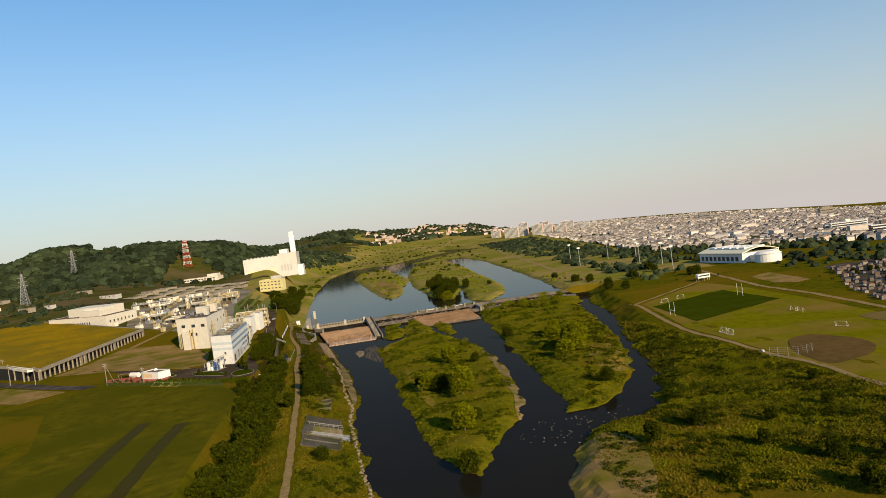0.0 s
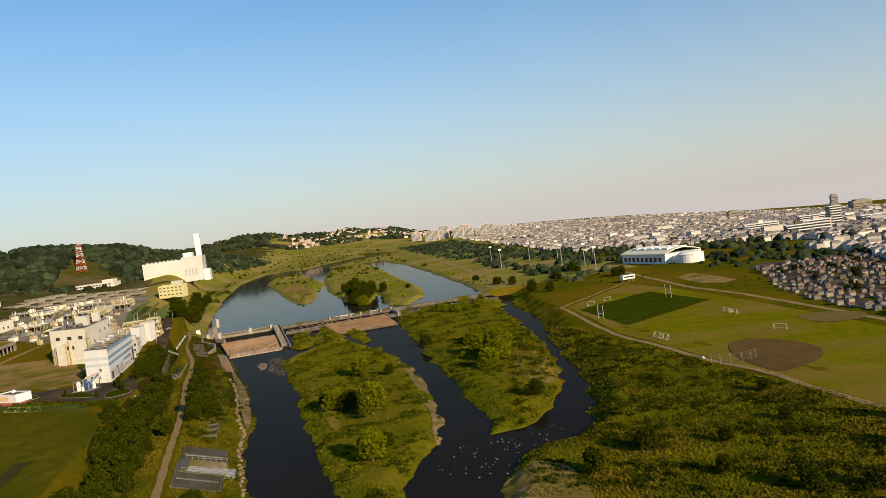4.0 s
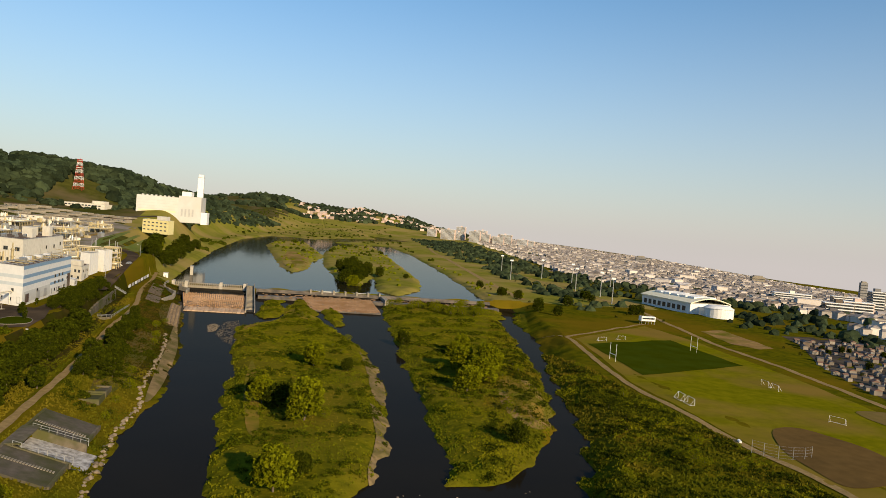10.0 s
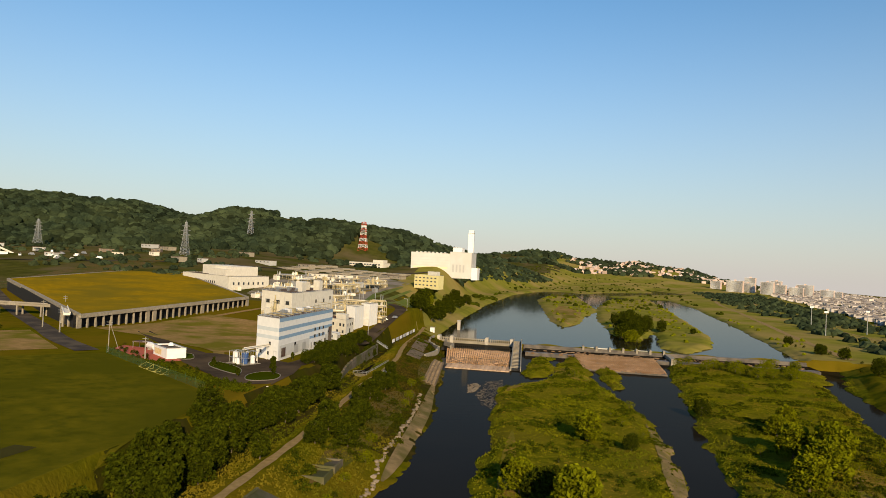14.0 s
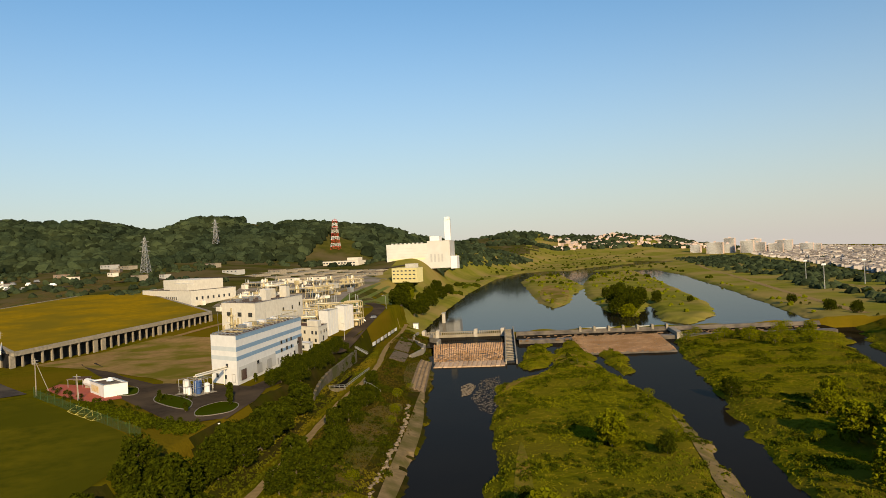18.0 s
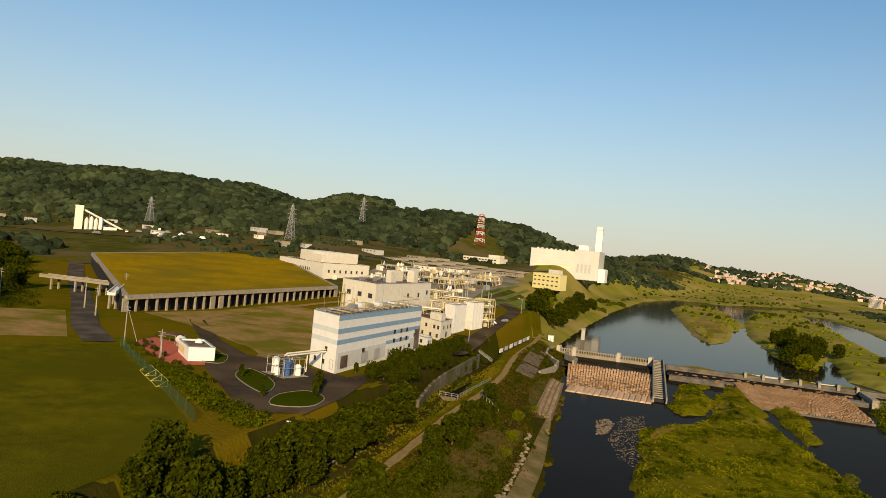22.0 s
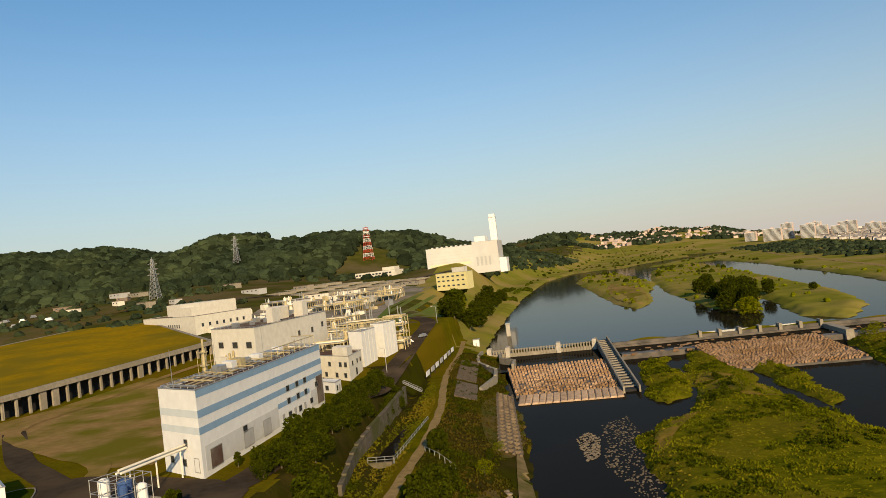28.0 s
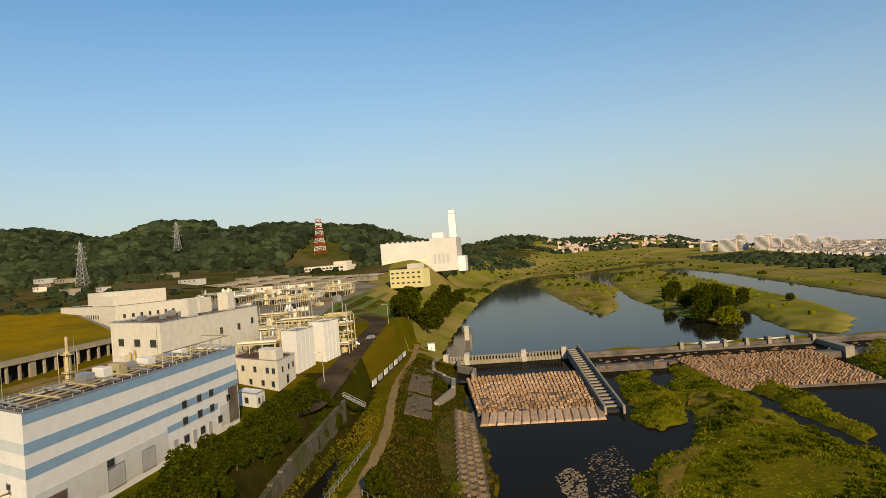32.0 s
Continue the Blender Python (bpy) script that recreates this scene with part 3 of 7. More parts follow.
opening(hall_1, p, "side", 0.29 * p.l, 0.1, 4.4, 3.2, "roller_door", M_GREYCLAD)
opening(hall_1, p, "side", 0.43 * p.l, 0.1, 4.0, 3.2, "roller_door", M_GREYCLAD)
opening(hall_1, p, "side", 0.955 * p.l, 0.1, 4.8, 7.0, "roller_door", M_ROOFGREY)
for a in (0.57, 0.68, 0.78):
    opening(hall_1, p, "side", a * p.l, 0.1, 1.1, 2.1, "door", M_GREYCLAD)
for a, z in ((0.62, 4.5), (0.22, 1.0), (0.55, 0.8)):
    opening(hall_1, p, "front", a * p.w, z, 1.2, 1.2)
opening(hall_1, p, "front", 0.86 * p.w, 0.1, 1.6, 2.4, "door", M_WHITE)
railing(hall_1, p, 0.6, p.w - 0.6, 0.6, p.l - 0.6, p.h - 0.6)
rng = random.Random(5)
# roof plant: pipes, ducts and masts
for k in range(9):
    y = p.l * (0.30 + 0.07 * k)
    s = Shape().box(2.0, 4.5 + rng.random() * 2, y, y + 2.6, p.h - 0.6, p.h + 0.4 + rng.random() * 1.2, 0.1)
    part("roof_unit", p.lay(s), (M_STEEL, M_WHITE, M_PIPE)[k % 3], hall_1)
for k in range(12):
    y = p.l * (0.04 + 0.075 * k)
    s = Shape().tube((1.0, y, p.h + 0.3), (p.w - 1.4, y + rng.uniform(-1, 1), p.h + 0.3), 0.16, sides=6)
    part("roof_pipe", p.lay(s), (M_STEEL, M_PIPE)[k % 2], hall_1)
for x in (1.6, 7.0, 9.6):
    part("roof_pipe", p.lay(Shape().tube((x, 2, p.h + 0.1), (x, p.l * 0.95, p.h + 0.1), 0.14, sides=6)), M_PIPE, hall_1)
for x, y, hh in ((2.2, 3.5, 7.0), (6.5, 17.0, 7.5), (3.0, 46, 7.0)):
    part("mast", p.lay(Shape().tube((x, y, p.h - 0.6), (x, y, p.h + hh), 0.10, 0.05, sides=6)), M_STEEL, hall_1)
s = Shape()
for y in np.linspace(0.55 * p.l, 0.98 * p.l, 9):
    s.tube((p.w - 1.2, y, p.h - 0.6), (p.w - 1.2, y, p.h + 2.6), 0.09, sides=4)
s.tube((p.w - 1.2, 0.55 * p.l, p.h + 2.6), (p.w - 1.2, 0.98 * p.l, p.h + 2.6), 0.12, sides=4).tube((3, 0.98 * p.l, p.h + 2.6), (p.w - 1.2, 0.98 * p.l, p.h + 2.6), 0.12, sides=4)
part("pipe_frame", p.lay(s), M_PIPE, hall_1)
# scrubber tower that stands behind the roof edge
s = Shape().tube((-3, 22, -1), (-3, 22, p.h + 4.5), 0.9, 0.9, 10).tube((-3, 22, p.h + 4.5), (-3, 22, p.h + 7.0), 0.45, 0.4, 8)
for z in (4, 8, 12, 16, 19):
    s.tube((-3, 22, z), (-3, 22, z + 0.15), 1.6, 1.6, 10)
for dx, dy in ((1.5, 1.5), (-1.5, 1.5), (1.5, -1.5), (-1.5, -1.5)):
    s.tube((-3 + dx, 22 + dy, -1), (-3 + dx, 22 + dy, p.h + 4.6), 0.08, sides=4)
st = thing("scrubber_tower", p.a.x, p.a.y, p.z0, "slender steel scrubber tower with ring platforms behind the hall", "process tower")
part("column", p.lay(s), M_PIPE, st)

# main process hall behind
P_MAIN = Plot((-119.5, 306), (-96.3, 289), (-94.5, 352), 14.6, 35.0)
p = P_MAIN
main_hall = hall("process_hall", p, M_CREAM, M_ROOFGREY, "tall cream process hall with a dark flat roof", parapet=0.12)
for a in (0.22, 0.55, 0.86):
    opening(main_hall, p, "front", a * p.w, 14.2, 3.2, 1.8)
for a in (0.20, 0.45, 0.62):
    opening(main_hall, p, "front", a * p.w, 8.5, 1.6, 1.8)
for a, z in ((0.1, 9.5), (0.3, 9.5), (0.55, 14), (0.75, 14), (0.92, 15)):
    opening(main_hall, p, "side", a * p.l, z, 2.0, 1.8)
for k, (x, y, w, l, hh) in enumerate(((0.3, 0.12, 3, 3, 1.2), (0.55, 0.2, 2, 2, 1.0), (0.8, 0.30, 4, 6, 5.0), (0.25, 0.4, 3, 3, 1.4), (0.45, 0.55, 9, 8, 4.5), (0.8, 0.7, 6, 5, 5.5), (0.3, 0.8, 4, 4, 1.5), (0.6, 0.35, 2.5, 2.5, 1.2))):
    s = Shape().box(x * p.w - w / 2, x * p.w + w / 2, y * p.l, y * p.l + l, p.h - 0.8, p.h + hh, 0.12)
    part("roof_house" if hh > 3 else "roof_vent", p.lay(s), M_CREAM if hh > 3 else M_STEEL, main_hall)
part("stair_tower", p.lay(Shape().box(0.18 * p.w, 0.42 * p.w, -3.4, 0, -1, 11.5)), M_CREAM, main_hall)
s = Shape()
for x in (1.5, 3.0, 10.0, 12.5, 15):
    s.tube((x, -1.2, 0), (x, -1.2, 9 + x * 0.3), 0.5, 0.5, 8)
part("duct", p.lay(s), M_PIPE, main_hall)
railing(main_hall, p, 0.8, p.w - 0.8, 0.8, p.l - 0.8, p.h - 0.7)

# far hall with an upper block
P_FAR = Plot((-290, 538), (-218, 476), (-205, 526), 23.5, 35.2)
p = P_FAR
far_hall = hall("pump_hall", p, M_CREAM, M_ROOFGREY, "wide low cream pump hall with a raised upper block", parapet=0.12)
part("upper_block", p.lay(Shape().box(0.22 * p.w, 0.85 * p.w, 0.25 * p.l, 0.9 * p.l, p.h - 1, p.h + 7.5)), M_CREAM, far_hall)
part("upper_block", p.lay(Shape().box(0.5 * p.w, 0.85 * p.w, 0.1 * p.l, 0.25 * p.l, p.h - 1, p.h + 5.0)), M_CREAM, far_hall)
for k in range(6):
    opening(far_hall, p, "front", p.w * (0.52 + 0.04 * k), 5.0, 1.6, 2.0)
for k in range(7):
    opening(far_hall, p, "side", p.l * (0.12 + 0.12 * k), 5.0, 1.8, 2.0)

# laboratory block, gatehouse and the two silo blocks
P_LAB = Plot((-91, 317.5), (-71, 301), (-71.5, 317.5), 14.2, 22.0)
p = P_LAB
lab = hall("laboratory", p, M_CREAM, M_ROOFGREY, "cream two-storey laboratory with dark square windows", "office building", parapet=0.15)
for a in (0.3, 0.55, 0.8, 0.92):
    opening(lab, p, "front", a * p.w, 4.4, 1.5, 1.4)
for a in (0.45, 0.7, 0.9):
    opening(lab, p, "front", a * p.w, 0.9, 1.5, 1.4)
for a in (0.25, 0.6, 0.85):
    opening(lab, p, "side", a * p.l, 4.4, 1.4, 1.4)
opening(lab, p, "side", 0.5 * p.l, 0.8, 1.8, 2.2, "door", M_DARK)
part("roof_house", p.lay(Shape().box(0.6 * p.w, 0.95 * p.w, 2, 8, p.h - 1, p.h + 2.6)), M_CREAM, lab)
P_GATE = Plot((-76, 285), (-69, 279.5), (-69, 285), 13.9, 17.2)
gate_house = hall("gatehouse", P_GATE, M_WHITE, M_WHITE, "small white gatehouse with a flat overhanging roof", "hut", parapet=0.1)
opening(gate_house, P_GATE, "front", 4.5, 1.0, 1.6, 1.2)
opening(gate_house, P_GATE, "side", 1.6, 0.9, 1.2, 1.3)
opening(gate_house, P_GATE, "side", 3.8, 0.1, 1.0, 2.1, "door", M_GREYCLAD)
for k, (a, b_, c_, z1) in enumerate((((-78.5, 327.5), (-72.4, 323), (-71, 336), 27.8), ((-74.5, 343), (-68.5, 339), (-66.5, 350), 28.8))):
    P_SILO = Plot(a, b_, c_, 14.8, z1)
    silo = hall("silo_block", P_SILO, M_WHITE, M_STEEL, "tall windowless white silo block with stained ribs", "silo", parapet=0.3)
    for i in range(1, 4):
        band(silo, P_SILO, "side", P_SILO.l * i / 4 - 0.06, P_SILO.l * i / 4 + 0.06, 0.2, P_SILO.h - 0.3, M_CREAM, 0.08, "rib")
    railing(silo, P_SILO, 0.3, P_SILO.w - 0.3, 0.3, P_SILO.l - 0.3, P_SILO.h - 0.2, M_PIPE)

# open pipework frames between the halls
def pipe_rack(x, y, z, w, l, storeys, seed, label):
    r = random.Random(seed)
    rack = thing("pipe_rack", x, y, z, label, "pipework", "process pipework")
    s = Shape()
    nx, ny, step = max(1, int(w / 4)), max(1, int(l / 4)), 3.2
    for i in range(nx + 1):
        for j in range(ny + 1):
            s.box(i * w / nx - 0.13, i * w / nx + 0.13, j * l / ny - 0.13, j * l / ny + 0.13, -0.5, storeys * step)
    for k in range(1, storeys + 1):
        for j in range(ny + 1):
            s.box(0, w, j * l / ny - 0.1, j * l / ny + 0.1, k * step - 0.25, k * step)
        for i in range(nx + 1):
            s.box(i * w / nx - 0.1, i * w / nx + 0.1, 0, l, k * step - 0.25, k * step)
    part("steel_frame", s, M_PIPE, rack)
    for k in range(1, storeys + 1):
        s = Shape().box(0.2, w - 0.2, 0.2, l - 0.2, k * step, k * step + 0.08)
        if k % 2:
            part("deck", s, M_STEEL, rack)
        for i in range(4):
            y0 = r.uniform(0.5, l - 0.5)
            part("pipe", Shape().tube((0, y0, k * step + 0.5), (w, y0, k * step + 0.5), r.uniform(0.15, 0.35), sides=7), (M_PIPE, M_STEEL, M_CREAM)[i % 3], rack)
    for i in range(5):
        x0, y0, rr = r.uniform(1.5, w - 1.5), r.uniform(1.5, l - 1.5), r.uniform(0.7, 1.4)
        z0 = step * r.randint(0, storeys - 1)
        part("vessel", Shape().tube((x0, y0, z0), (x0, y0, z0 + r.uniform(3, 6)), rr, rr, 12).tube((x0, y0, z0 + 3), (x0, y0, z0 + 6.6), rr, rr * 0.3, 12), (M_CREAM, M_PIPE, M_STEEL)[i % 3], rack)
    for i in range(3):
        x0, y0 = r.uniform(0.5, w - 0.5), r.uniform(0.5, l - 0.5)
        part("vent_stack", Shape().tube((x0, y0, storeys * step), (x0, y0, storeys * step + r.uniform(3, 6)), 0.2, 0.2, 7), M_STEEL, rack)
    return rack


pipe_rack(-92, 326, 14.8, 12, 18, 3, 1, "rusty yellow steel rack crowded with pipes and vessels")
pipe_rack(-86, 346, 16.5, 12, 16, 4, 2, "rusty yellow steel rack crowded with pipes and vessels")
pipe_rack(-72, 352, 16.8, 8, 10, 4, 6, "rusty yellow steel rack beside the silo blocks")
pipe_rack(-92, 290, 14.2, 9, 12, 3, 3, "low pipe rack between the two halls")
pipe_rack(-112, 372, 18, 14, 30, 2, 4, "low pipe rack behind the process hall")
for i, (x, y, w, l) in enumerate(((-135, 395, 16, 34), (-160, 440, 14, 40), (-190, 480, 18, 44), (-140, 500, 12, 40), (-170, 540, 30, 16), (-200, 560, 16, 40), (-130, 560, 14, 30), (-230, 600, 34, 14), (-180, 610, 30, 14), (-120, 420, 12, 24))):
    pipe_rack(x, y, ground_z(x + w / 2, y + l / 2), w, l, 1 + (i % 3 == 0), 30 + i, "low rusty pipe rack in the works yard")

# covered reservoir with a colonnade and a turf roof
R1, R2, R3, R4 = (-190, 256), (-166, 395), (-352, 624), (-350, 402)
res = thing("covered_reservoir", R1[0], R1[1], 14, "long concrete reservoir with an open colonnade and mossy turf roof", "reservoir")


def res_top(x, y):
    return 20.2 + 0.036 * (y - 256) - 0.012 * (x + 190) - 14


quad = [Vector(q) - Vector(R1) for q in (R1, R2, R3, R4)]
NR = 14
verts, faces = [], []
for j in range(NR + 1):
    for i in range(NR + 1):
        a, c = i / NR, j / NR
        q = (quad[0] * (1 - a) + quad[1] * a) * (1 - c) + (quad[3] * (1 - a) + quad[2] * a) * c
        verts.append((q.x, q.y, res_top(q.x + R1[0], q.y + R1[1]) + 0.25 + 0.12 * noise.noise((q.x * 0.1, q.y * 0.1, 0))))
for j in range(NR):
    for i in range(NR):
        n0 = j * (NR + 1) + i
        faces.append((n0, n0 + 1, n0 + NR + 2, n0 + NR + 1))
turf = Shape()
turf.v, turf.f = verts, faces
part("turf_roof", turf, M_ROOFGREEN, res, "yellow-brown mossy turf")
slab = Shape()
for (a, c, thick) in ((quad[0], quad[1], 1.3), (quad[1], quad[2], 1.3), (quad[2], quad[3], 1.3), (quad[3], quad[0], 1.3)):
    d = (c - a).normalized()
    nrm = Vector((d.y, -d.x)) * 0.6
    n0 = len(slab.v)
    for q in (a + nrm, c + nrm, c - nrm * 2, a - nrm * 2):
        zt = res_top(q.x + R1[0], q.y + R1[1])
        slab.v += [(q.x, q.y, zt - thick), (q.x, q.y, zt + 0.5)]
    slab.f += [tuple(n0 + i for i in f) for f in ((0, 2, 3, 1), (2, 4, 5, 3), (4, 6, 7, 5), (6, 0, 1, 7), (1, 3, 5, 7), (0, 6, 4, 2))]
part("roof_edge_beam", slab, M_CONC, res)
# Inner wall behind the columns; the bays' shade is put into its near-black colour.
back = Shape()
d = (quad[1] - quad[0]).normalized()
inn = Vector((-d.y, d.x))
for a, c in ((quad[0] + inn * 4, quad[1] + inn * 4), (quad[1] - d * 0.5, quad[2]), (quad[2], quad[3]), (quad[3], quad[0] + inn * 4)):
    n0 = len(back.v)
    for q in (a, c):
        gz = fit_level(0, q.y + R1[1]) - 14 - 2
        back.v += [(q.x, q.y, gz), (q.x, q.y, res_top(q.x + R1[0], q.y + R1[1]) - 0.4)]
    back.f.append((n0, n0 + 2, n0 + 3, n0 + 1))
part("shade_inner_wall", back, M_DARK, res)
length = (quad[1] - quad[0]).length
COLS = 27
for k in range(COLS + 1):
    q = quad[0] + d * (length * k / COLS)
    wide = 2.6 if k in (0, 9, 10, 18, COLS) else 0.75
    gz, zt = fit_level(0, q.y + R1[1]) - 14 - 1, res_top(q.x + R1[0], q.y + R1[1]) - 0.9
    s, n0 = Shape(), 0
    for e in (q - d * wide / 2, q + d * wide / 2):
        for f_ in (e, e + inn * 0.8):
            s.v += [(f_.x, f_.y, gz), (f_.x, f_.y, zt)]
    s.f = [(0, 4, 5, 1), (2, 3, 7, 6), (0, 1, 3, 2), (4, 6, 7, 5), (1, 5, 7, 3)]
    part("column", s, M_CONC, res)

# raised concrete galleries and the pipe bridge at its near end
def gallery(a, c, z0, z1, wide, legs, label, mat):
    a, c = Vector(a), Vector(c)
    d = (c - a).normalized()
    nn = Vector((-d.y, d.x)) * wide / 2
    gal = thing("gallery", a.x, a.y, z0, label, "gallery")
    s = Shape()
    for q in (a + nn, c + nn, c - nn, a - nn):
        s.v += [(q.x - a.x, q.y - a.y, z1 - z0 - 1.1), (q.x - a.x, q.y - a.y, z1 - z0)]
    s.f = [(0, 2, 3, 1), (2, 4, 5, 3), (4, 6, 7, 5), (6, 0, 1, 7), (1, 3, 5, 7), (0, 6, 4, 2)]
    part("deck", s, mat, gal)
    for k in range(legs):
        q = a + (c - a) * (k + 0.5) / legs - a
        for sg in (-0.8, 0.8):
            e = q + nn * sg
            part("leg", Shape().box(e.x - 0.4, e.x + 0.4, e.y - 0.4, e.y + 0.4, -1.5, z1 - z0 - 1.1), M_CONC, gal)
    for sg in (-0.9, 0.9):
        e0, e1 = nn * sg, (c - a) + nn * sg
        part("parapet", Shape().tube((e0.x, e0.y, z1 - z0 + 0.3), (e1.x, e1.y, z1 - z0 + 0.3), 0.3, sides=6), mat, gal)
    return gal


gallery((-276, 296), (-206, 300), 13.5, 20.5, 6, 5, "raised grey concrete gallery on square legs", M_CONC)
gallery((-194, 252), (-262, 340), 13.8, 21.4, 3, 6, "cream pipe bridge on concrete legs beside the reservoir", M_CREAM)
gallery((-200, 262), (-190, 298), 13.8, 20.0, 7, 4, "low concrete forebay gallery with open bays", M_CONC)

# hut on red paving, with tanks
P_HUT = Plot((-115.0, 193.6), (-104.0, 183.6), (-99.0, 188.4), 14.1, 17.9)
hut = hall("pump_hut", P_HUT, M_WHITE, M_ROOFGREY, "small white pump hut on red paving", "hut", parapet=0.35)
part("roof_dome", P_HUT.lay(Shape().tube((7, 4, 3.9), (7, 4, 5.0), 1.1, 0.5, 12)), M_WHITE, hut)
band(hut, P_HUT, "front", 1.5, 9, 0.8, 2.8, material("ochre_mural", (0.62, 0.40, 0.10), (0.70, 0.62, 0.45), 0.7, 0.9), 0.04, "mural")
tank = thing("pressure_tank", -121, 203, 14.1, "white horizontal pressure tank on a cradle beside the hut", "tank")
part("shell", Shape().tube((-2.5, 2, 1.6), (2.5, -2, 1.6), 1.3, 1.3, 14), M_WHITE, tank, smooth=False)
part("cradle", Shape().box(-1.5, 1.5, -0.8, 0.8, -0.3, 0.8), M_CONC, tank)
shelter = thing("shelter", -127, 206, 14.1, "dark flat-roofed open shelter with posts", "shelter")
part("roof", Shape().box(-3, 3, -2.5, 2.5, 2.6, 2.9), M_ROOFGREY, shelter)
for x in (-2.7, 2.7):
    for y in (-2.2, 2.2):
        part("post", Shape().tube((x, y, -0.5), (x, y, 2.6), 0.1, sides=6), M_STEEL, shelter)

# dosing skid in front of the striped hall
skid = thing("dosing_skid", -76, 187, 14.1, "dosing skid of steel vessels, ladders and blue drums", "process skid")
skid.matrix_basis = pose(-76, 187, 14.1, 0, 0, -25) @ Matrix.Diagonal((0.8, 0.8, 0.72, 1))
part("slab", Shape().box(-6, 6, -5, 5, -0.8, 0.25), M_CONC, skid)
M_BLUEDRUM = material("blue_drum", (0.05, 0.10, 0.24), (0.04, 0.08, 0.20), 0.5, 1.0)
for x, y, rr, hh, m in ((-3, -2, 1.2, 6.2, M_WHITE), (0.5, 0.5, 1.5, 5.6, M_BLUEDRUM), (3, -1.5, 1.0, 5.0, M_BLUEDRUM), (3.2, 2.6, 1.1, 4.2, M_WHITE), (-3.2, 2.6, 0.9, 3.8, M_STEEL), (0.5, -3.4, 0.8, 3.2, M_WHITE)):
    part("vessel", Shape().tube((x, y, 0), (x, y, hh - 0.5), rr, rr, 14).tube((x, y, hh - 0.5), (x, y, hh), rr, rr * 0.45, 14), m, skid)
s = Shape()
for x in (-4.8, -1.4, 1.8, 4.8):
    for y in (-4, 0, 4):
        s.tube((x, y, 0), (x, y, 6.4), 0.09, sides=4)
for z in (3.2, 6.3):
    for y in (-4, 0, 4):
        s.tube((-4.8, y, z), (4.8, y, z), 0.08, sides=4)
    for x in (-4.8, -1.4, 1.8, 4.8):
        s.tube((x, -4, z), (x, 4, z), 0.08, sides=4)
part("steel_frame", s, M_STEEL, skid)
bridge = thing("pipe_bridge", -76, 186, 14.1, "white pipe bridge from the skid to the hall", "pipework")
for dz, off in ((6.4, 0), (6.9, 0.5), (6.4, 0.9)):
    part("pipe", Shape().tube((off, 0, dz - 1.2), (3.5 + off, 17, dz - 1.2), 0.22, sides=7), M_CREAM, bridge)
for k in range(3):
    part("leg", Shape().tube((0.5 + 1.5 * k, 3 + 5.5 * k, -0.5), (0.5 + 1.5 * k, 3 + 5.5 * k, 5.2), 0.16, sides=6), M_CREAM, bridge)

# incinerator, chimney and their neighbours
IZ = 38.0
P_INC = Plot((-134, 786), (-90, 806), (-84, 862), IZ, 66.0)
p = P_INC
inc = hall("incineration_hall", p, M_WHITE2, M_WHITE2, "huge white incineration hall above the river bend", parapet=0.8)
for k in range(7):
    band(inc, p, "front", 0.3, p.w - 0.3, 3 + 3.3 * k, 3.16 + 3.3 * k, M_GREYCLAD, 0.05, "joint")
band(inc, p, "front", 0.06 * p.w, 0.94 * p.w, 9.5, 11.6, material("ochre_band", (0.66, 0.58, 0.36), (0.60, 0.53, 0.34), 0.6, 0.5), 0.07, "ochre_band")
for k in range(8):
    part("roof_vent", p.lay(Shape().box(4 + 5 * k, 6.2 + 5 * k, 6, 9, p.h - 1, p.h + 1.4, 0.1)), M_STEEL, inc)
P_INC2 = Plot((-90, 806), (-66, 826), (-64, 862), IZ, 68.5)
inc2 = hall("flue_house", P_INC2, M_WHITE2, M_WHITE2, "stepped white flue house joined to the incineration hall", parapet=0.8)
part("upper_block", P_INC2.lay(Shape().box(3, 16, 4, 22, 29, 36)), M_WHITE, inc2)
part("low_wing", P_INC2.lay(Shape().box(P_INC2.w, P_INC2.w + 9, 2, 20, -3, 12)), M_WHITE, inc2)
for k in range(4):
    opening(inc2, P_INC2, "front", 5 + 5 * k, 6, 2.2, 9, "louvre", M_GREYCLAD)
ch = thing("chimney", -71.5, 862, IZ, "tall square white chimney beside the incineration hall", "chimney")
s = Shape().box(-3.6, 3.6, -3.6, 3.6, -3, 56.5).box(-3.2, 3.2, -3.2, 3.2, 56.5, 60.0, 0.2)
part("shaft", s, M_WHITE, ch)
s = Shape()
for k in range(3):
    s.box(-3.68, -3.6, -2.6 + 2.2 * k, -2.3 + 2.2 * k, 0, 56)
part("ladder_rib", s, M_GREYCLAD, ch)
part("cap", Shape().box(-3.9, 3.9, -3.9, 3.9, 56.0, 56.6), M_STEEL, ch)
P_YEL = Plot((-98, 625), (-71, 602), (-69, 622), 30.6, 42.0)
yel = hall("canteen_block", P_YEL, M_YELLOW, M_CREAM, "cream-yellow three-storey office block by the trees", "office building")
part("roof_house", P_YEL.lay(Shape().box(18, 32, 4, 14, 10, 15)), M_CREAM, yel)
for z in (1.5, 5.2, 8.4):
    for k in range(6):
        opening(yel, P_YEL, "front", 3 + 5.6 * k, z, 2.6, 0.9)
P_SCH = Plot((-222, 830), (-172, 806), (-168, 826), 43.0, 50.5)
sch = hall("staff_block", P_SCH, M_CREAM, material("red_tile_roof", (0.40, 0.16, 0.10), (0.33, 0.13, 0.09), 0.8, 0.5), "long cream staff block with a red roof", "office building", parapet=0.1)
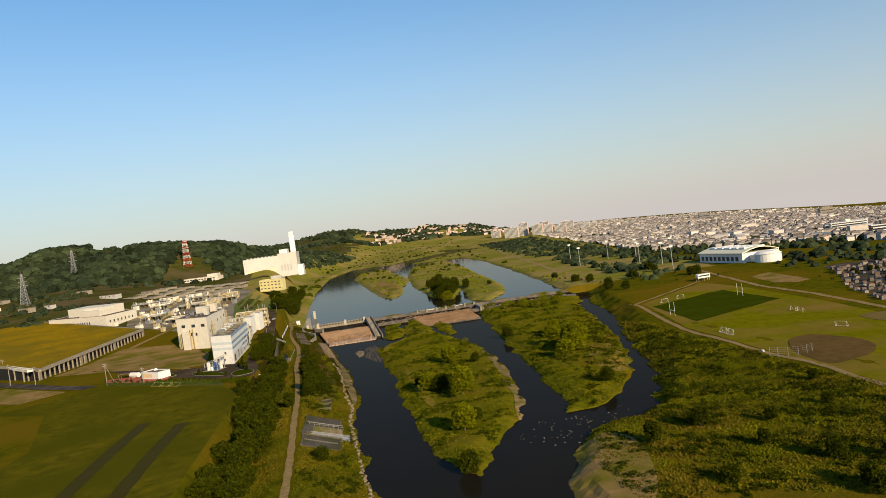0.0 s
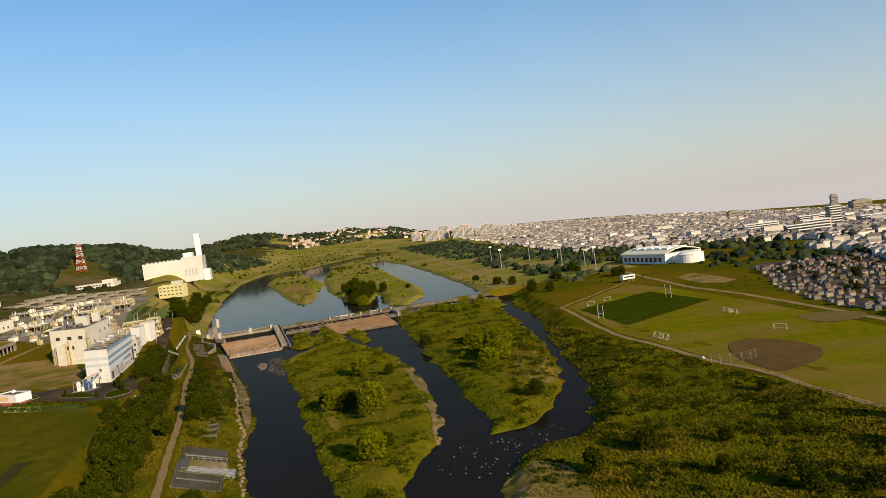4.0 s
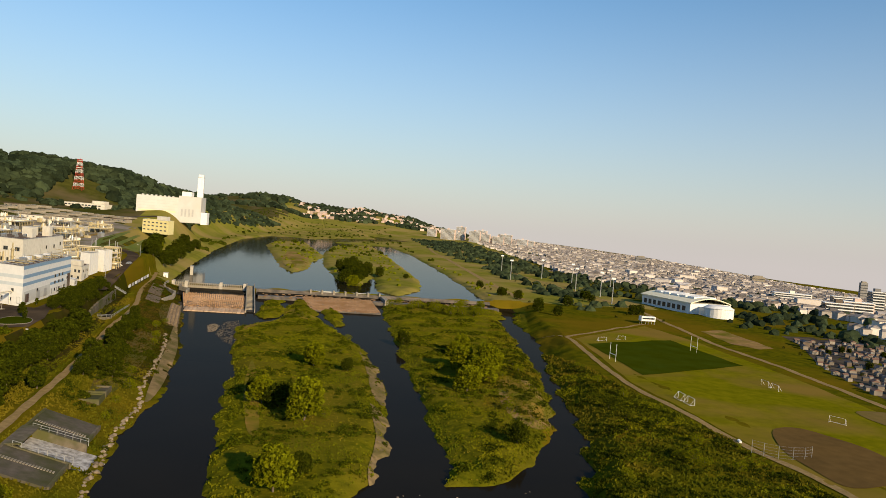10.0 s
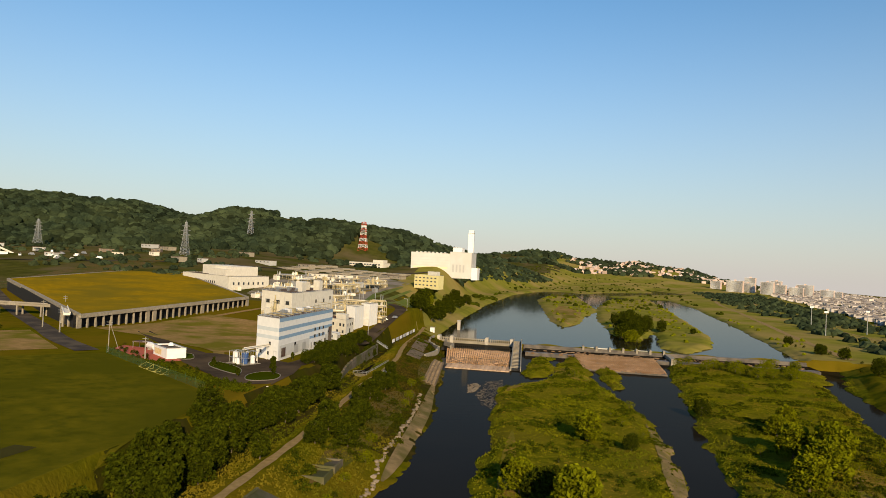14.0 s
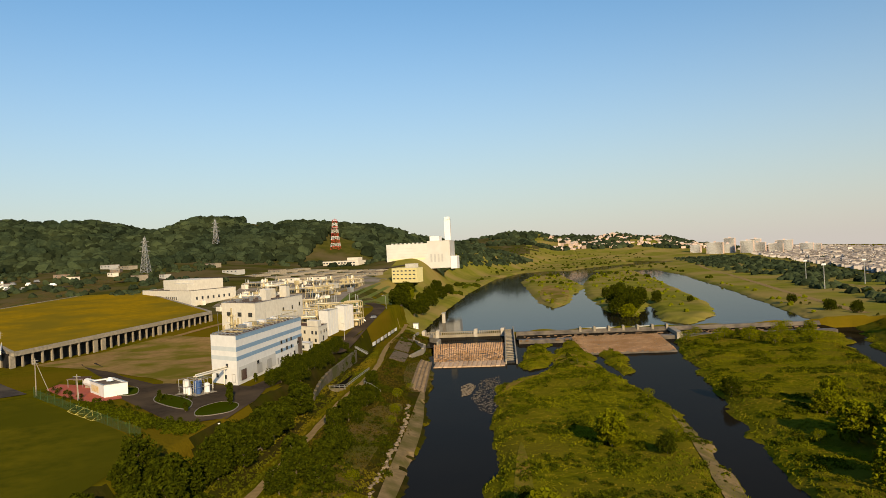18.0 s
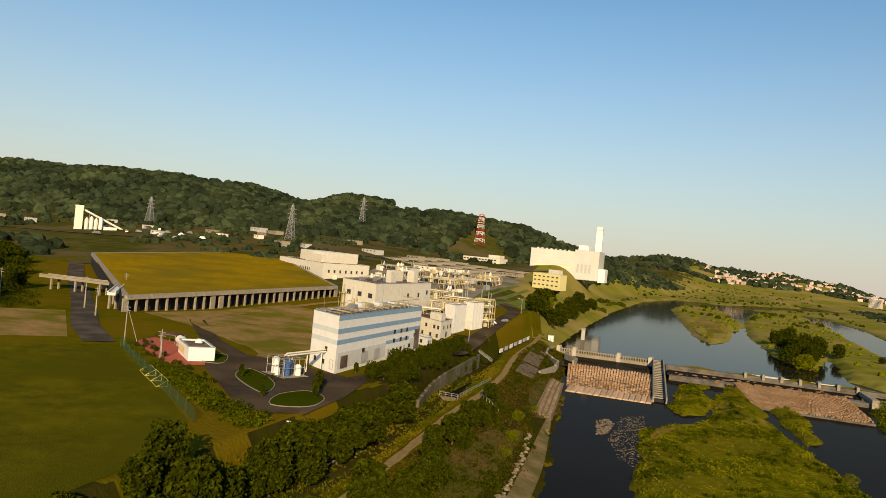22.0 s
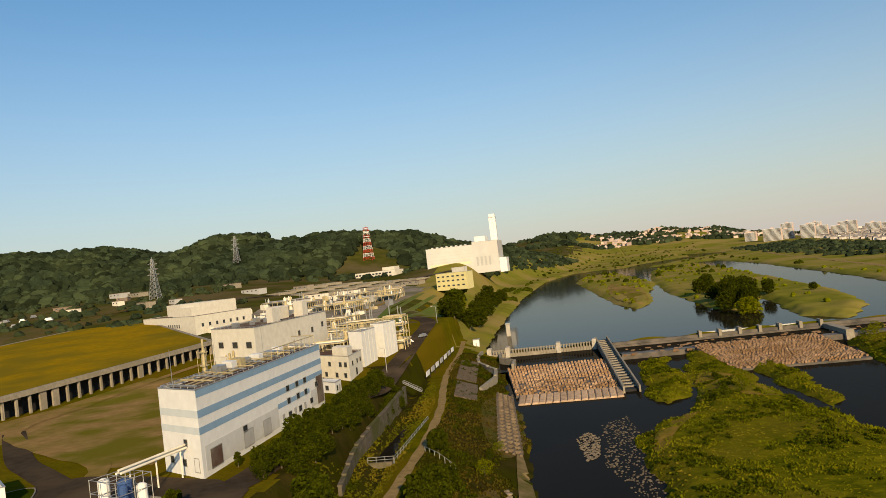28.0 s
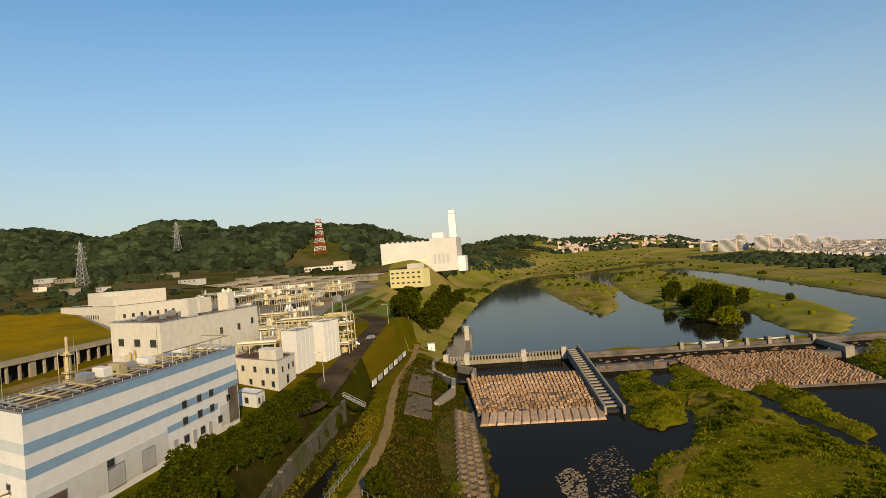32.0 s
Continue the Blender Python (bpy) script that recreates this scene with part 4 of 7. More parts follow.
part("stair_house", P_SCH.lay(Shape().box(38, 54, 1, 14, 0, 11)), M_CREAM, sch)
for z in (1.2, 4.4):
    for k in range(11):
        opening(sch, P_SCH, "front", 2.5 + 4.6 * k, z, 3.0, 1.4)

# low sheds and tank yards beyond the halls
def shed(x, y, w, l, hh, label, mat=None, rz=-35, roof=None):
    z = ground_z(x, y)
    b = thing("shed", x, y, z, label, "shed", "works sheds", rz)
    part("shell", Shape().box(-w / 2, w / 2, -l / 2, l / 2, -2, hh), mat or M_CREAM, b)
    part("roof", Shape().box(-w / 2 - 0.3, w / 2 + 0.3, -l / 2 - 0.3, l / 2 + 0.3, hh, hh + 0.35, 0.08), roof or M_WHITE, b)
    for k in range(max(2, int(w / 6))):
        xx = -w / 2 + w * (k + 0.5) / max(2, int(w / 6))
        win = part("window", Shape().box(xx - 1.0, xx + 1.0, -l / 2 - 0.12, -l / 2, hh * 0.45, hh * 0.75), M_STEEL, b)
        part("pane", Shape().box(xx - 0.85, xx + 0.85, -l / 2 - 0.16, -l / 2 - 0.12, hh * 0.48, hh * 0.72), M_GLASS, win)
    return b


for x, y, w, l, hh in ((-198, 596, 20, 10, 6), (-152, 560, 16, 9, 5.5), (-140, 575, 20, 8, 5), (-200, 640, 26, 9, 5), (-175, 650, 22, 9, 5), (-150, 470, 22, 14, 5), (-122, 430, 18, 12, 5),
                       (-100, 395, 14, 9, 4.5), (-350, 640, 22, 11, 6), (-330, 652, 12, 9, 5), (-70, 365, 12, 7, 3.5), (-280, 700, 30, 12, 5), (-240, 720, 26, 10, 5), (-420, 740, 30, 12, 5), (-460, 770, 26, 14, 6), (-330, 760, 28, 10, 5), (-130, 690, 26, 10, 4)):
    shed(x, y, w * 0.8, l * 0.8, hh * 0.75, "low cream shed with a pale flat roof", (M_CREAM, M_GREYCLAD, M_CONC)[int(w + y) % 3], -35 + int(x) % 9, (M_ROOFGREY, M_WHITE2)[int(y) % 2])
M_TANKRED = material("rusty_tank_water", (0.20, 0.12, 0.08), (0.15, 0.10, 0.07), 0.5, 0.4)
for i in range(5):
    for j in range(4):
        x, y = -250 + 24 * i + 6 * j, 690 + 26 * j - 9 * i
        z = ground_z(x, y)
        b = thing("settling_tank", x, y, z, "open concrete settling tank with rust-brown water", "tank", "settling tanks", -35)
        s = Shape().box(-10, 10, -9, -8, -3, 1.2).box(-10, 10, 8, 9, -3, 1.2).box(-10, -9, -8, 8, -3, 1.2).box(9, 10, -8, 8, -3, 1.2)
        part("rim", s, M_CONC, b)
        part("tank_water", Shape().box(-9, 9, -8, 8, -3, 0.5), M_TANKRED, b)
        part("walkway", Shape().box(-10, 10, -0.6, 0.6, 1.2, 1.5), M_STEEL, b)
for k in range(60):
    r = random.Random(k + 40)
    x, y = r.uniform(-230, -110), r.uniform(400, 640)
    z = ground_z(x, y)
    b = thing("yard_unit", x, y, z, "small pale equipment cabinet on a concrete pad", "equipment", "yard equipment", -35)
    w, l, hh = r.uniform(2, 6), r.uniform(2, 5), r.uniform(1.5, 4)
    part("housing", Shape().box(-w / 2, w / 2, -l / 2, l / 2, -1, hh, 0.12), (M_CREAM, M_STEEL, M_PIPE)[k % 3], b)
    part("cowl", Shape().tube((0, 0, hh), (0, 0, hh + 1.2), 0.4, 0.3, 8), M_STEEL, b)

# ---------------------------------------------------------------- weir, aprons and fishway
M_WET = material("wet_concrete", (0.10, 0.09, 0.08), (0.05, 0.045, 0.04), 0.5, 0.8, second=(0.14, 0.12, 0.10), second_scale=0.2)
weir = thing("weir", 17, 411, 0, "long dark concrete weir wall with low piers", "weir")
s = Shape().box(0, 172, -2.6, 2.6, -1.5, 3.0).box(0, 172, -1.4, 1.4, 3.0, 4.25, 0.15)
part("wall", s, M_WET, weir)
for k in range(7):
    part("pier", Shape().box(37.2 + 8.3 * k, 38.5 + 8.3 * k, -2.4, 2.4, -1, 5.8, 0.2), M_CONC, weir)
for k in range(6):
    part("gate_sill", Shape().box(38.8 + 8.3 * k, 45.3 + 8.3 * k, 0.4, 0.8, 4.2, 5.0), M_STEEL, weir)
part("foot_step", Shape().box(2, 172, -26, -20.5, -1.5, 2.2, 0.2), M_WET, weir)
part("side_beam", Shape().box(88, 91, -28, -2.6, -1, 4.0), M_CONC, weir)
M_PALECONC = material("pale_pier_concrete", (0.46, 0.42, 0.36), (0.33, 0.30, 0.25), 0.85, 0.9, bump=0.2)
gate = thing("weir_gate", -40, 411, 0, "low row of pale posts closing the river between white piers", "weir")
part("sill", Shape().box(0, 50, -1.5, 1.5, -1.5, 4.0), M_CONC, gate)
for x in (1.5, 10, 33, 49):
    part("pier", Shape().box(x - 1.0, x + 1.0, -2.6, 2.6, -1, 6.9, 0.25), M_PALECONC, gate)
for k in range(36):
    x = 3.4 + 1.28 * k
    if min(abs(x - q) for q in (1.5, 10, 33, 49)) > 1.4:
        part("post", Shape().box(x - 0.28, x + 0.28, -1.9, -1.2, 2.0, 6.0, 0.1), M_CONC, gate)
part("top_rail", Shape().box(3, 48, -0.6, -0.2, 5.2, 5.7), M_CONC, gate)
gauge = thing("gauge_post", -35.5, 488, 0, "tall grey water-level post standing in the lake", "post")
part("column", Shape().box(-1.1, 1.1, -1.2, 1.2, 0, 10.6, 0.15), M_PALECONC, gauge)
part("cap", Shape().box(-1.4, 1.4, -1.5, 1.5, 10.6, 11.1, 0.1), M_STEEL, gauge)
wing = thing("wing_wall", -42, 405, 0, "curved pale concrete wing wall beside the gate", "wall")
pts = [(0, 6), (0, -12), (2, -24), (7, -36), (11, -44), (12, -58), (9, -80)]
for (x0, y0), (x1, y1) in zip(pts, pts[1:]):
    dd = Vector((x1 - x0, y1 - y0)).normalized()
    nn = Vector((-dd.y, dd.x)) * 0.6
    s = Shape().prism([(x0 + nn.x, y0 + nn.y), (x0 - nn.x, y0 - nn.y), (x1 - nn.x, y1 - nn.y), (x1 + nn.x, y1 + nn.y)], -1.5, 6.0 + y0 * 0.03)
    part("panel", s, M_CONC, wing)
for (x0, y0), (x1, y1) in zip([(9, 2), (10, -14), (17, -24)], [(10, -14), (17, -24), (17, -36)]):
    dd = Vector((x1 - x0, y1 - y0)).normalized()
    nn = Vector((-dd.y, dd.x)) * 0.5
    part("panel", Shape().prism([(x0 + nn.x, y0 + nn.y), (x0 - nn.x, y0 - nn.y), (x1 - nn.x, y1 - nn.y), (x1 + nn.x, y1 + nn.y)], -1.5, 5.0), M_CONC, wing)
for x0, x1, y0, y1, z in ((-40, 10, 366, 409.6, 2.35), (18, 190, 388, 408.5, 2.1)):
    s = Shape()
    s.v, s.f = [(x0, y0, z), (x1, y0, z), (x1, y1, z), (x0, y1, z)], [(0, 1, 2, 3)]
    tagged(new("water_3", mesh_from("water_3", s.v, s.f, M_WATER)), "shallow dark pool at the foot of the weir", "water", kind="structure")


def block_shape(w, l, hh):
    """A concrete bed block with chamfered shoulders."""
    return Shape().box(-w / 2, w / 2, -l / 2, l / 2, -0.6, hh, min(w, l) * 0.16)


def apron(name, x0, x1, y0, y1, z0, z1, cols, rows, near_rows, skew, label, seed):
    r = random.Random(seed)
    ap = thing(name, x0, y0, 0, label, "weir apron")
    bed = Shape()
    bed.v = [(skew, 0, z0 - 1.5), (x1 - x0, 0, z0 - 1.5), (x1 - x0, y1 - y0, z1 - 1.5), (0, y1 - y0, z1 - 1.5), (skew, 0, z0 - 0.05), (x1 - x0, 0, z0 - 0.05), (x1 - x0, y1 - y0, z1 - 0.05), (0, y1 - y0, z1 - 0.05)]
    bed.f = [(3, 2, 1, 0), (4, 5, 6, 7), (0, 1, 5, 4), (1, 2, 6, 5), (2, 3, 7, 6), (3, 0, 4, 7)]
    part("bed", bed, M_WET, ap)
    w, l = (x1 - x0) / cols, (y1 - y0) / rows
    meshes = []
    for hh in (0.45, 0.6, 0.75):
        sh = block_shape(w * 0.62, l * 0.60, hh)
        meshes.append(mesh_from("block", sh.v, sh.f, M_PINKSTONE))
    rest = Shape()
    for j in range(rows):
        lean = skew * (1 - j / rows)
        for i in range(cols):
            if r.random() < 0.04 + 0.25 * (float(ripple(i * 1.7 + seed, j * 2.1, 14, seed)) > 0.55):
                continue
            x = lean + (x1 - x0 - lean) * (i + 0.5) / cols + r.uniform(-0.12, 0.12)
            y = l * (j + 0.5) + r.uniform(-0.25, 0.25)
            z = z0 + (z1 - z0) * y / (y1 - y0)
            if j < near_rows:
                o = new("block", meshes[r.randint(0, 2)])
                o.parent = ap
                o.matrix_basis = pose(x, y, z - r.uniform(0, 0.25), r.uniform(-6, 6), r.uniform(-6, 6), r.uniform(-9, 9))
            else:
                sh, n = block_shape(w * 0.62, l * 0.60, r.choice((0.45, 0.6, 0.75))), len(rest.v)
                rest.v += [(a + x, b + y, c + z) for a, b, c in sh.v]
                rest.f += [tuple(q + n for q in f) for f in sh.f]
    if rest.v:
        part("block_bed", rest, M_PINKSTONE, ap, kind="stuff")
    return ap


ap1 = apron("weir_apron", -28, 13.2, 322, 374, 0.9, 2.6, 32, 27, 11, 7, "sloping apron of pinkish concrete bed blocks below the gate", 11)
M_SILL = material("pale_pink_sill", (0.50, 0.35, 0.23), (0.33, 0.23, 0.15), 0.85, 0.6, bump=0.2, per_object=0.2)
sill_mesh = block_shape(2.14, 12.0, 0.5)
sill_mesh = mesh_from("sill_slab", sill_mesh.v, sill_mesh.f, M_SILL)
for k in range(15):
    o = new("sill_slab", sill_mesh)
    o.parent = ap1
    o.matrix_basis = pose(9.4 + 2.24 * k, -6.6, 0.35, 3, 0, random.Random(k).uniform(-1.5, 1.5))
ap2 = apron("weir_apron", 48, 96, 336, 390, 0.8, 2.4, 42, 30, 0, 4, "sloping apron of pinkish blocks below the weir wall", 12)
loose = Shape()
r = random.Random(3)
for k in range(160):
    x, y = r.uniform(20, 185), r.uniform(384, 404)
    a = r.uniform(0.4, 1.1)
    n0 = len(loose.v)
    bx = Shape().box(-a, a, -a * 0.8, a * 0.8, -0.5, 0.5 * a, 0.25 * a)
    loose.v += [(x + q[0], y + q[1], 2.0 + q[2]) for q in bx.v]
    loose.f += [tuple(n0 + i for i in f) for f in bx.f]
rubble = new("rubble", mesh_from("rubble", loose.v, loose.f, M_PINKSTONE))
tagged(rubble, "scattered broken blocks at the foot of the weir", "stones", kind="stuff")

fish = thing("fishway", 14.4, 317, 0, "concrete fishway ladder with pale cross baffles", "fishway", rz=2.2)
SL = 102


def fz(y):
    return 0.6 + 4.3 * y / SL


def ramp(x0, x1, y0, y1, lo, hi):
    s = Shape()
    s.v = [(x0, y0, fz(y0) + lo), (x1, y0, fz(y0) + lo), (x1, y1, fz(y1) + lo), (x0, y1, fz(y1) + lo), (x0, y0, fz(y0) + hi), (x1, y0, fz(y0) + hi), (x1, y1, fz(y1) + hi), (x0, y1, fz(y1) + hi)]
    s.f = [(3, 2, 1, 0), (4, 5, 6, 7), (0, 1, 5, 4), (1, 2, 6, 5), (2, 3, 7, 6), (3, 0, 4, 7)]
    return s


part("floor", ramp(0, 4.4, 0, SL, -2.0, 0.2), M_DARK, fish)
part("side_wall", ramp(-0.6, 0, -2, SL, -2.0, 1.7), M_CONC, fish)
part("side_wall", ramp(4.4, 5.0, -2, SL, -2.0, 1.7), M_CONC, fish)
for k in range(22):
    y = 3 + 4.5 * k
    part("baffle", ramp(0, 4.4, y, y + 1.3, -0.5, 0.55), M_CONC, fish)

# stepped lattice blocks and boulders on the left bank
M_OLDBEAM = material("old_beam_concrete", (0.19, 0.14, 0.09), (0.11, 0.085, 0.06), 0.9, 0.8, bump=0.2, per_object=0.2)
lat = thing("bank_lattice", -29.5, 250, 0, "stepped lattice of weathered concrete beams on the bank", "revetment")
beam_a, beam_b = Shape().box(-0.35, 0.35, -2.0, 2.0, -0.6, 0.45, 0.12), Shape().box(-0.8, 0.8, -0.35, 0.35, -0.6, 0.40, 0.12)
beam_a, beam_b = mesh_from("beam", beam_a.v, beam_a.f, M_OLDBEAM), mesh_from("beam", beam_b.v, beam_b.f, M_OLDBEAM)
for j in range(20):
    for i in range(4):
        x, y = float(np.interp(4.0 * j, [0, 76], [10.0, 2.2])) + 1.6 * i, 4.0 * j - 3
        z = max(0.2, ground_z(x - 29.5, y + 250)) + 0.25
        o = new("beam", beam_a)
        o.parent, o.matrix_basis = lat, pose(x, y, z, 0, 6, 0)
        if i < 3:
            o = new("beam", beam_b)
            o.parent, o.matrix_basis = lat, pose(x + 0.8, y, z, 0, 6, 0)


def boulder(r, size):
    bm = bmesh.new()
    bmesh.ops.create_icosphere(bm, subdivisions=1, radius=size)
    for v in bm.verts:
        v.co *= r.uniform(0.7, 1.2)
        v.co.z *= 0.6
    s = Shape()
    s.v, s.f = [tuple(v.co) for v in bm.verts], [tuple(v.index for v in f.verts) for f in bm.faces]
    bm.free()
    return s


M_STONE = material("grey_river_stone", (0.25, 0.20, 0.14), (0.15, 0.12, 0.085), 0.9, 1.0, per_object=0.3, island=0.0)
r = random.Random(9)
forms = [boulder(r, 1.0) for _ in range(5)]
bank_meshes = [mesh_from("boulder", f.v, f.f, M_STONE) for f in forms]
edge = thing("boulder_edge", -6, 140, 0, "row of grey boulders edging the river bank", "stones")
for k in range(150):
    y = -30 + 1.65 * k
    x = float(np.interp(y, [q[1] for q in LEFT_BANK], [q[0] for q in LEFT_BANK])) - 1.2 - 4.8 * float(smooth01(98, 125, y) * (1 - smooth01(225, 250, y))) + r.uniform(-0.6, 0.6)
    o = new("boulder", bank_meshes[r.randint(0, 4)])
    o.parent = edge
    sc = r.uniform(0.45, 0.95)
    o.matrix_basis = pose(x + 6, y - 140, max(0.35, ground_z(x, y) + 0.15), 0, 0, r.uniform(0, 360)) @ Matrix.Diagonal((sc, sc, sc, 1))


def pebbles(name, pts, count, smallest, biggest, z, label, seed, mat=None):
    """Loose stones inside an outline."""
    r = np.random.RandomState(seed)
    a = np.array(pts)
    s, got = Shape(), 0
    while got < count:
        x, y = r.uniform(*a[:, 0][[a[:, 0].argmin(), a[:, 0].argmax()]]), r.uniform(*a[:, 1][[a[:, 1].argmin(), a[:, 1].argmax()]])
        if depth_inside(list(map(tuple, pts)), np.array([x]), np.array([y]))[0] < 0:
            continue
        got += 1
        f, k, n = forms[r.randint(5)], r.uniform(smallest, biggest), len(s.v)
        c, w = math.cos(x * 9), math.sin(x * 9)
        zz = z if z is not None else ground_z(x, y)
        s.v += [(x + k * (v[0] * c - v[1] * w), y + k * 1.4 * (v[0] * w + v[1] * c), zz + k * v[2] * 0.7) for v in f.v]
        s.f += [tuple(i + n for i in q) for q in f.f]
    o = new(name, mesh_from(name, s.v, s.f, mat or M_STONE))
    return tagged(o, label, "stones", kind="stuff")


pebbles("shoal_stones", [(4, 238), (5, 275), (12, 283), (14, 262), (18, 240), (13, 210), (8, 218)], 620, 0.12, 0.36, 0.02, "shoal of grey stones breaking the river surface", 1)
pebbles("shoal_stones", [(-2, 262), (1, 268), (4, 262), (3, 244), (0, 242)], 320, 0.18, 0.42, 0.08, "small stony islet with dry reeds in the river", 2)
pebbles("shoal_stones", [(66, 0), (80, 22), (100, 40), (60, 40), (45, 20)], 70, 0.15, 0.4, 0.0, "few stones breaking the shallow water", 3)


# ---------------------------------------------------------------- sheets laid on the ground
def smooth_loop(pts, n=4):
    out = []
    k = len(pts)
    for i in range(k):
        p0, p1, p2, p3 = (Vector(pts[(i + j - 1) % k]) for j in range(4))
        for q in range(n):
            t = q / n
            out.append(tuple(0.5 * ((2 * p1) + (p2 - p0) * t + (2 * p0 - 5 * p1 + 4 * p2 - p3) * t * t + (3 * p1 - p0 - 3 * p2 + p3) * t ** 3)))
    return out


def drape(name, pts, mat, label, category, lift=0.06, step=4.0, rounded=False):
    """A thin sheet that follows the ground inside an outline."""
    if rounded:
        pts = smooth_loop(pts)
    bm = bmesh.new()
    vs = [bm.verts.new((*q, 0)) for q in pts]
    bm.faces.new(vs)
    lo = [min(q[i] for q in pts) for i in (0, 1)]
    hi = [max(q[i] for q in pts) for i in (0, 1)]
    for i in (0, 1):
        for c in np.arange(lo[i] + step, hi[i], step):
            co, no = [0, 0, 0], [0, 0, 0]
            co[i], no[i] = c, 1
            bmesh.ops.bisect_plane(bm, geom=bm.verts[:] + bm.edges[:] + bm.faces[:], plane_co=co, plane_no=no)
    bm.normal_update()
    if sum(f.normal.z for f in bm.faces) < 0:
        bmesh.ops.reverse_faces(bm, faces=bm.faces[:])
    co = np.array([v.co[:] for v in bm.verts])
    z = land(co[:, 0], co[:, 1]) + lift
    for v, zz in zip(bm.verts, z):
        v.co.z = zz
    me = bpy.data.meshes.new(name)
    bm.to_mesh(me)
    bm.free()
    me.materials.append(mat)
    return tagged(new(name, me), label, category, kind="structure")


def strip(name, pts, width, mat, label, category="road", lift=0.10, wave=0.0):
    """A road or track along a line."""
    line = [Vector(q) for q in pts]
    dense = []
    for i in range(len(line) - 1):
        p0, p1, p2, p3 = line[max(i - 1, 0)], line[i], line[i + 1], line[min(i + 2, len(line) - 1)]
        n = max(2, int((p2 - p1).length / 4))
        for q in range(n):
            t = q / n
            dense.append(0.5 * ((2 * p1) + (p2 - p0) * t + (2 * p0 - 5 * p1 + 4 * p2 - p3) * t * t + (3 * p1 - p0 - 3 * p2 + p3) * t ** 3))
    dense.append(line[-1])
    s = Shape()
    rows = []
    for i, q in enumerate(dense):
        d = (dense[min(i + 1, len(dense) - 1)] - dense[max(i - 1, 0)]).normalized()
        nn = Vector((-d.y, d.x)) * (width / 2 * (1 + wave * math.sin(i * 1.7)))
        rows += [q + nn, q + nn * 0.33, q - nn * 0.33, q - nn]
    xy = np.array([r_[:] for r_ in rows])
    z = land(xy[:, 0], xy[:, 1]).reshape(-1, 4)
    z = np.maximum(z, z.mean(1, keepdims=True)) + lift
    s.v = [(x, y, zz) for (x, y), zz in zip(xy, z.ravel())]
    for i in range(len(dense) - 1):
        for k in range(3):
            a = 4 * i + k
            s.f.append((a + 1, a, a + 4, a + 5))
    o = new(name, mesh_from(name, s.v, s.f, mat))
    return tagged(o, label, category, kind="structure")


M_BANKDIRT = material("bank_earth", (0.12, 0.075, 0.022), (0.07, 0.055, 0.012), 0.95, 0.4, second=(0.06, 0.06, 0.006), second_scale=0.12, bump=0.4)
# left bank
M_YARDROAD = material("dusty_road", (0.062, 0.047, 0.033), (0.040, 0.031, 0.023), 0.95, 0.6, second=(0.085, 0.062, 0.040), second_scale=0.06, spec=0.0)
strip("track", [(-24, -120), (-25, -20), (-26, 24), (-28, 75), (-29, 110), (-32, 160), (-35, 200), (-36, 240), (-39, 280), (-44, 315), (-48, 350), (-51, 400), (-56, 450)], 2.3, M_PATH, "pale gravel track along the river bank", "track", wave=0.15)
# Cast shadows painted on the pitch as strips of darker turf colour.
M_SHADOWSTREAK = material("turf_cast_shadow", (0.045, 0.038, 0.002), (0.036, 0.032, 0.001), 0.95, 0.2)
for x0, y0 in ((-83, 76), (-67, 66)):
    strip("shadow_streak", [(x0, y0), (x0 - 1, 30), (x0, -30)], 5.0, M_SHADOWSTREAK, "long dark painted shadow streak across the practice pitch", "pitch", 0.13, 0.05)
strip("road_1", [(-160, 262), (-128, 226), (-112, 212), (-98, 200), (-84, 184), (-72, 168), (-62, 158)], 6.0, M_YARDROAD, "grey asphalt service road through the works")
strip("road_2", [(-98, 198), (-88, 194), (-74, 190), (-62, 186), (-58, 200), (-59, 225), (-60, 250), (-58, 280), (-59.5, 303), (-62, 345), (-65, 385), (-69, 428), (-84, 462)], 7.5, M_YARDROAD, "asphalt road round the striped hall", lift=0.14)
strip("road_3", [(-92, 198), (-100, 215), (-125, 232), (-160, 262), (-165, 300), (-160, 350), (-145, 420), (-130, 480), (-120, 560)], 4.5, M_DIRT, "dusty works track beside the colonnade", lift=0.18, wave=0.1)
strip("road_4", [(-140, 190), (-170, 215), (-200, 245), (-262, 305), (-300, 340), (-370, 410)], 9.0, M_ASPHALT, "grey access road under the galleries", lift=0.22)
strip("road_5", [(-900, 560), (-600, 560), (-420, 600), (-330, 640), (-250, 680), (-170, 720), (-100, 760)], 9.0, M_ASPHALT, "grey public road below the hills")
drape("earth_lot", [(-186, 262), (-168, 345), (-128, 330), (-110, 305), (-92, 262), (-86, 212), (-100, 212), (-128, 236)], M_DIRT, "bare brown lot with weedy patches", "ground", 0.05, rounded=False)
drape("forecourt", [(-104, 204), (-96, 206), (-82, 203), (-64, 197), (-55, 190), (-51.5, 172), (-51, 152), (-57, 147), (-66, 150), (-80, 164), (-96, 180), (-104, 192)], M_YARDROAD, "dusty asphalt forecourt before the striped hall", "yard", 0.19, 3.0)
drape("earth_lot", [(318, 306), (304, 236), (290, 230), (284, 246), (296, 296)], M_DIRT, "bare brown lot behind the levee", "ground", 0.12, 5.0)
drape("red_paving", [(-138, 211), (-124, 207), (-104, 195), (-95, 184), (-103, 176), (-120, 187), (-136, 201)], M_REDPAVE, "brick-red paving round the hut", "pavement", 0.14)
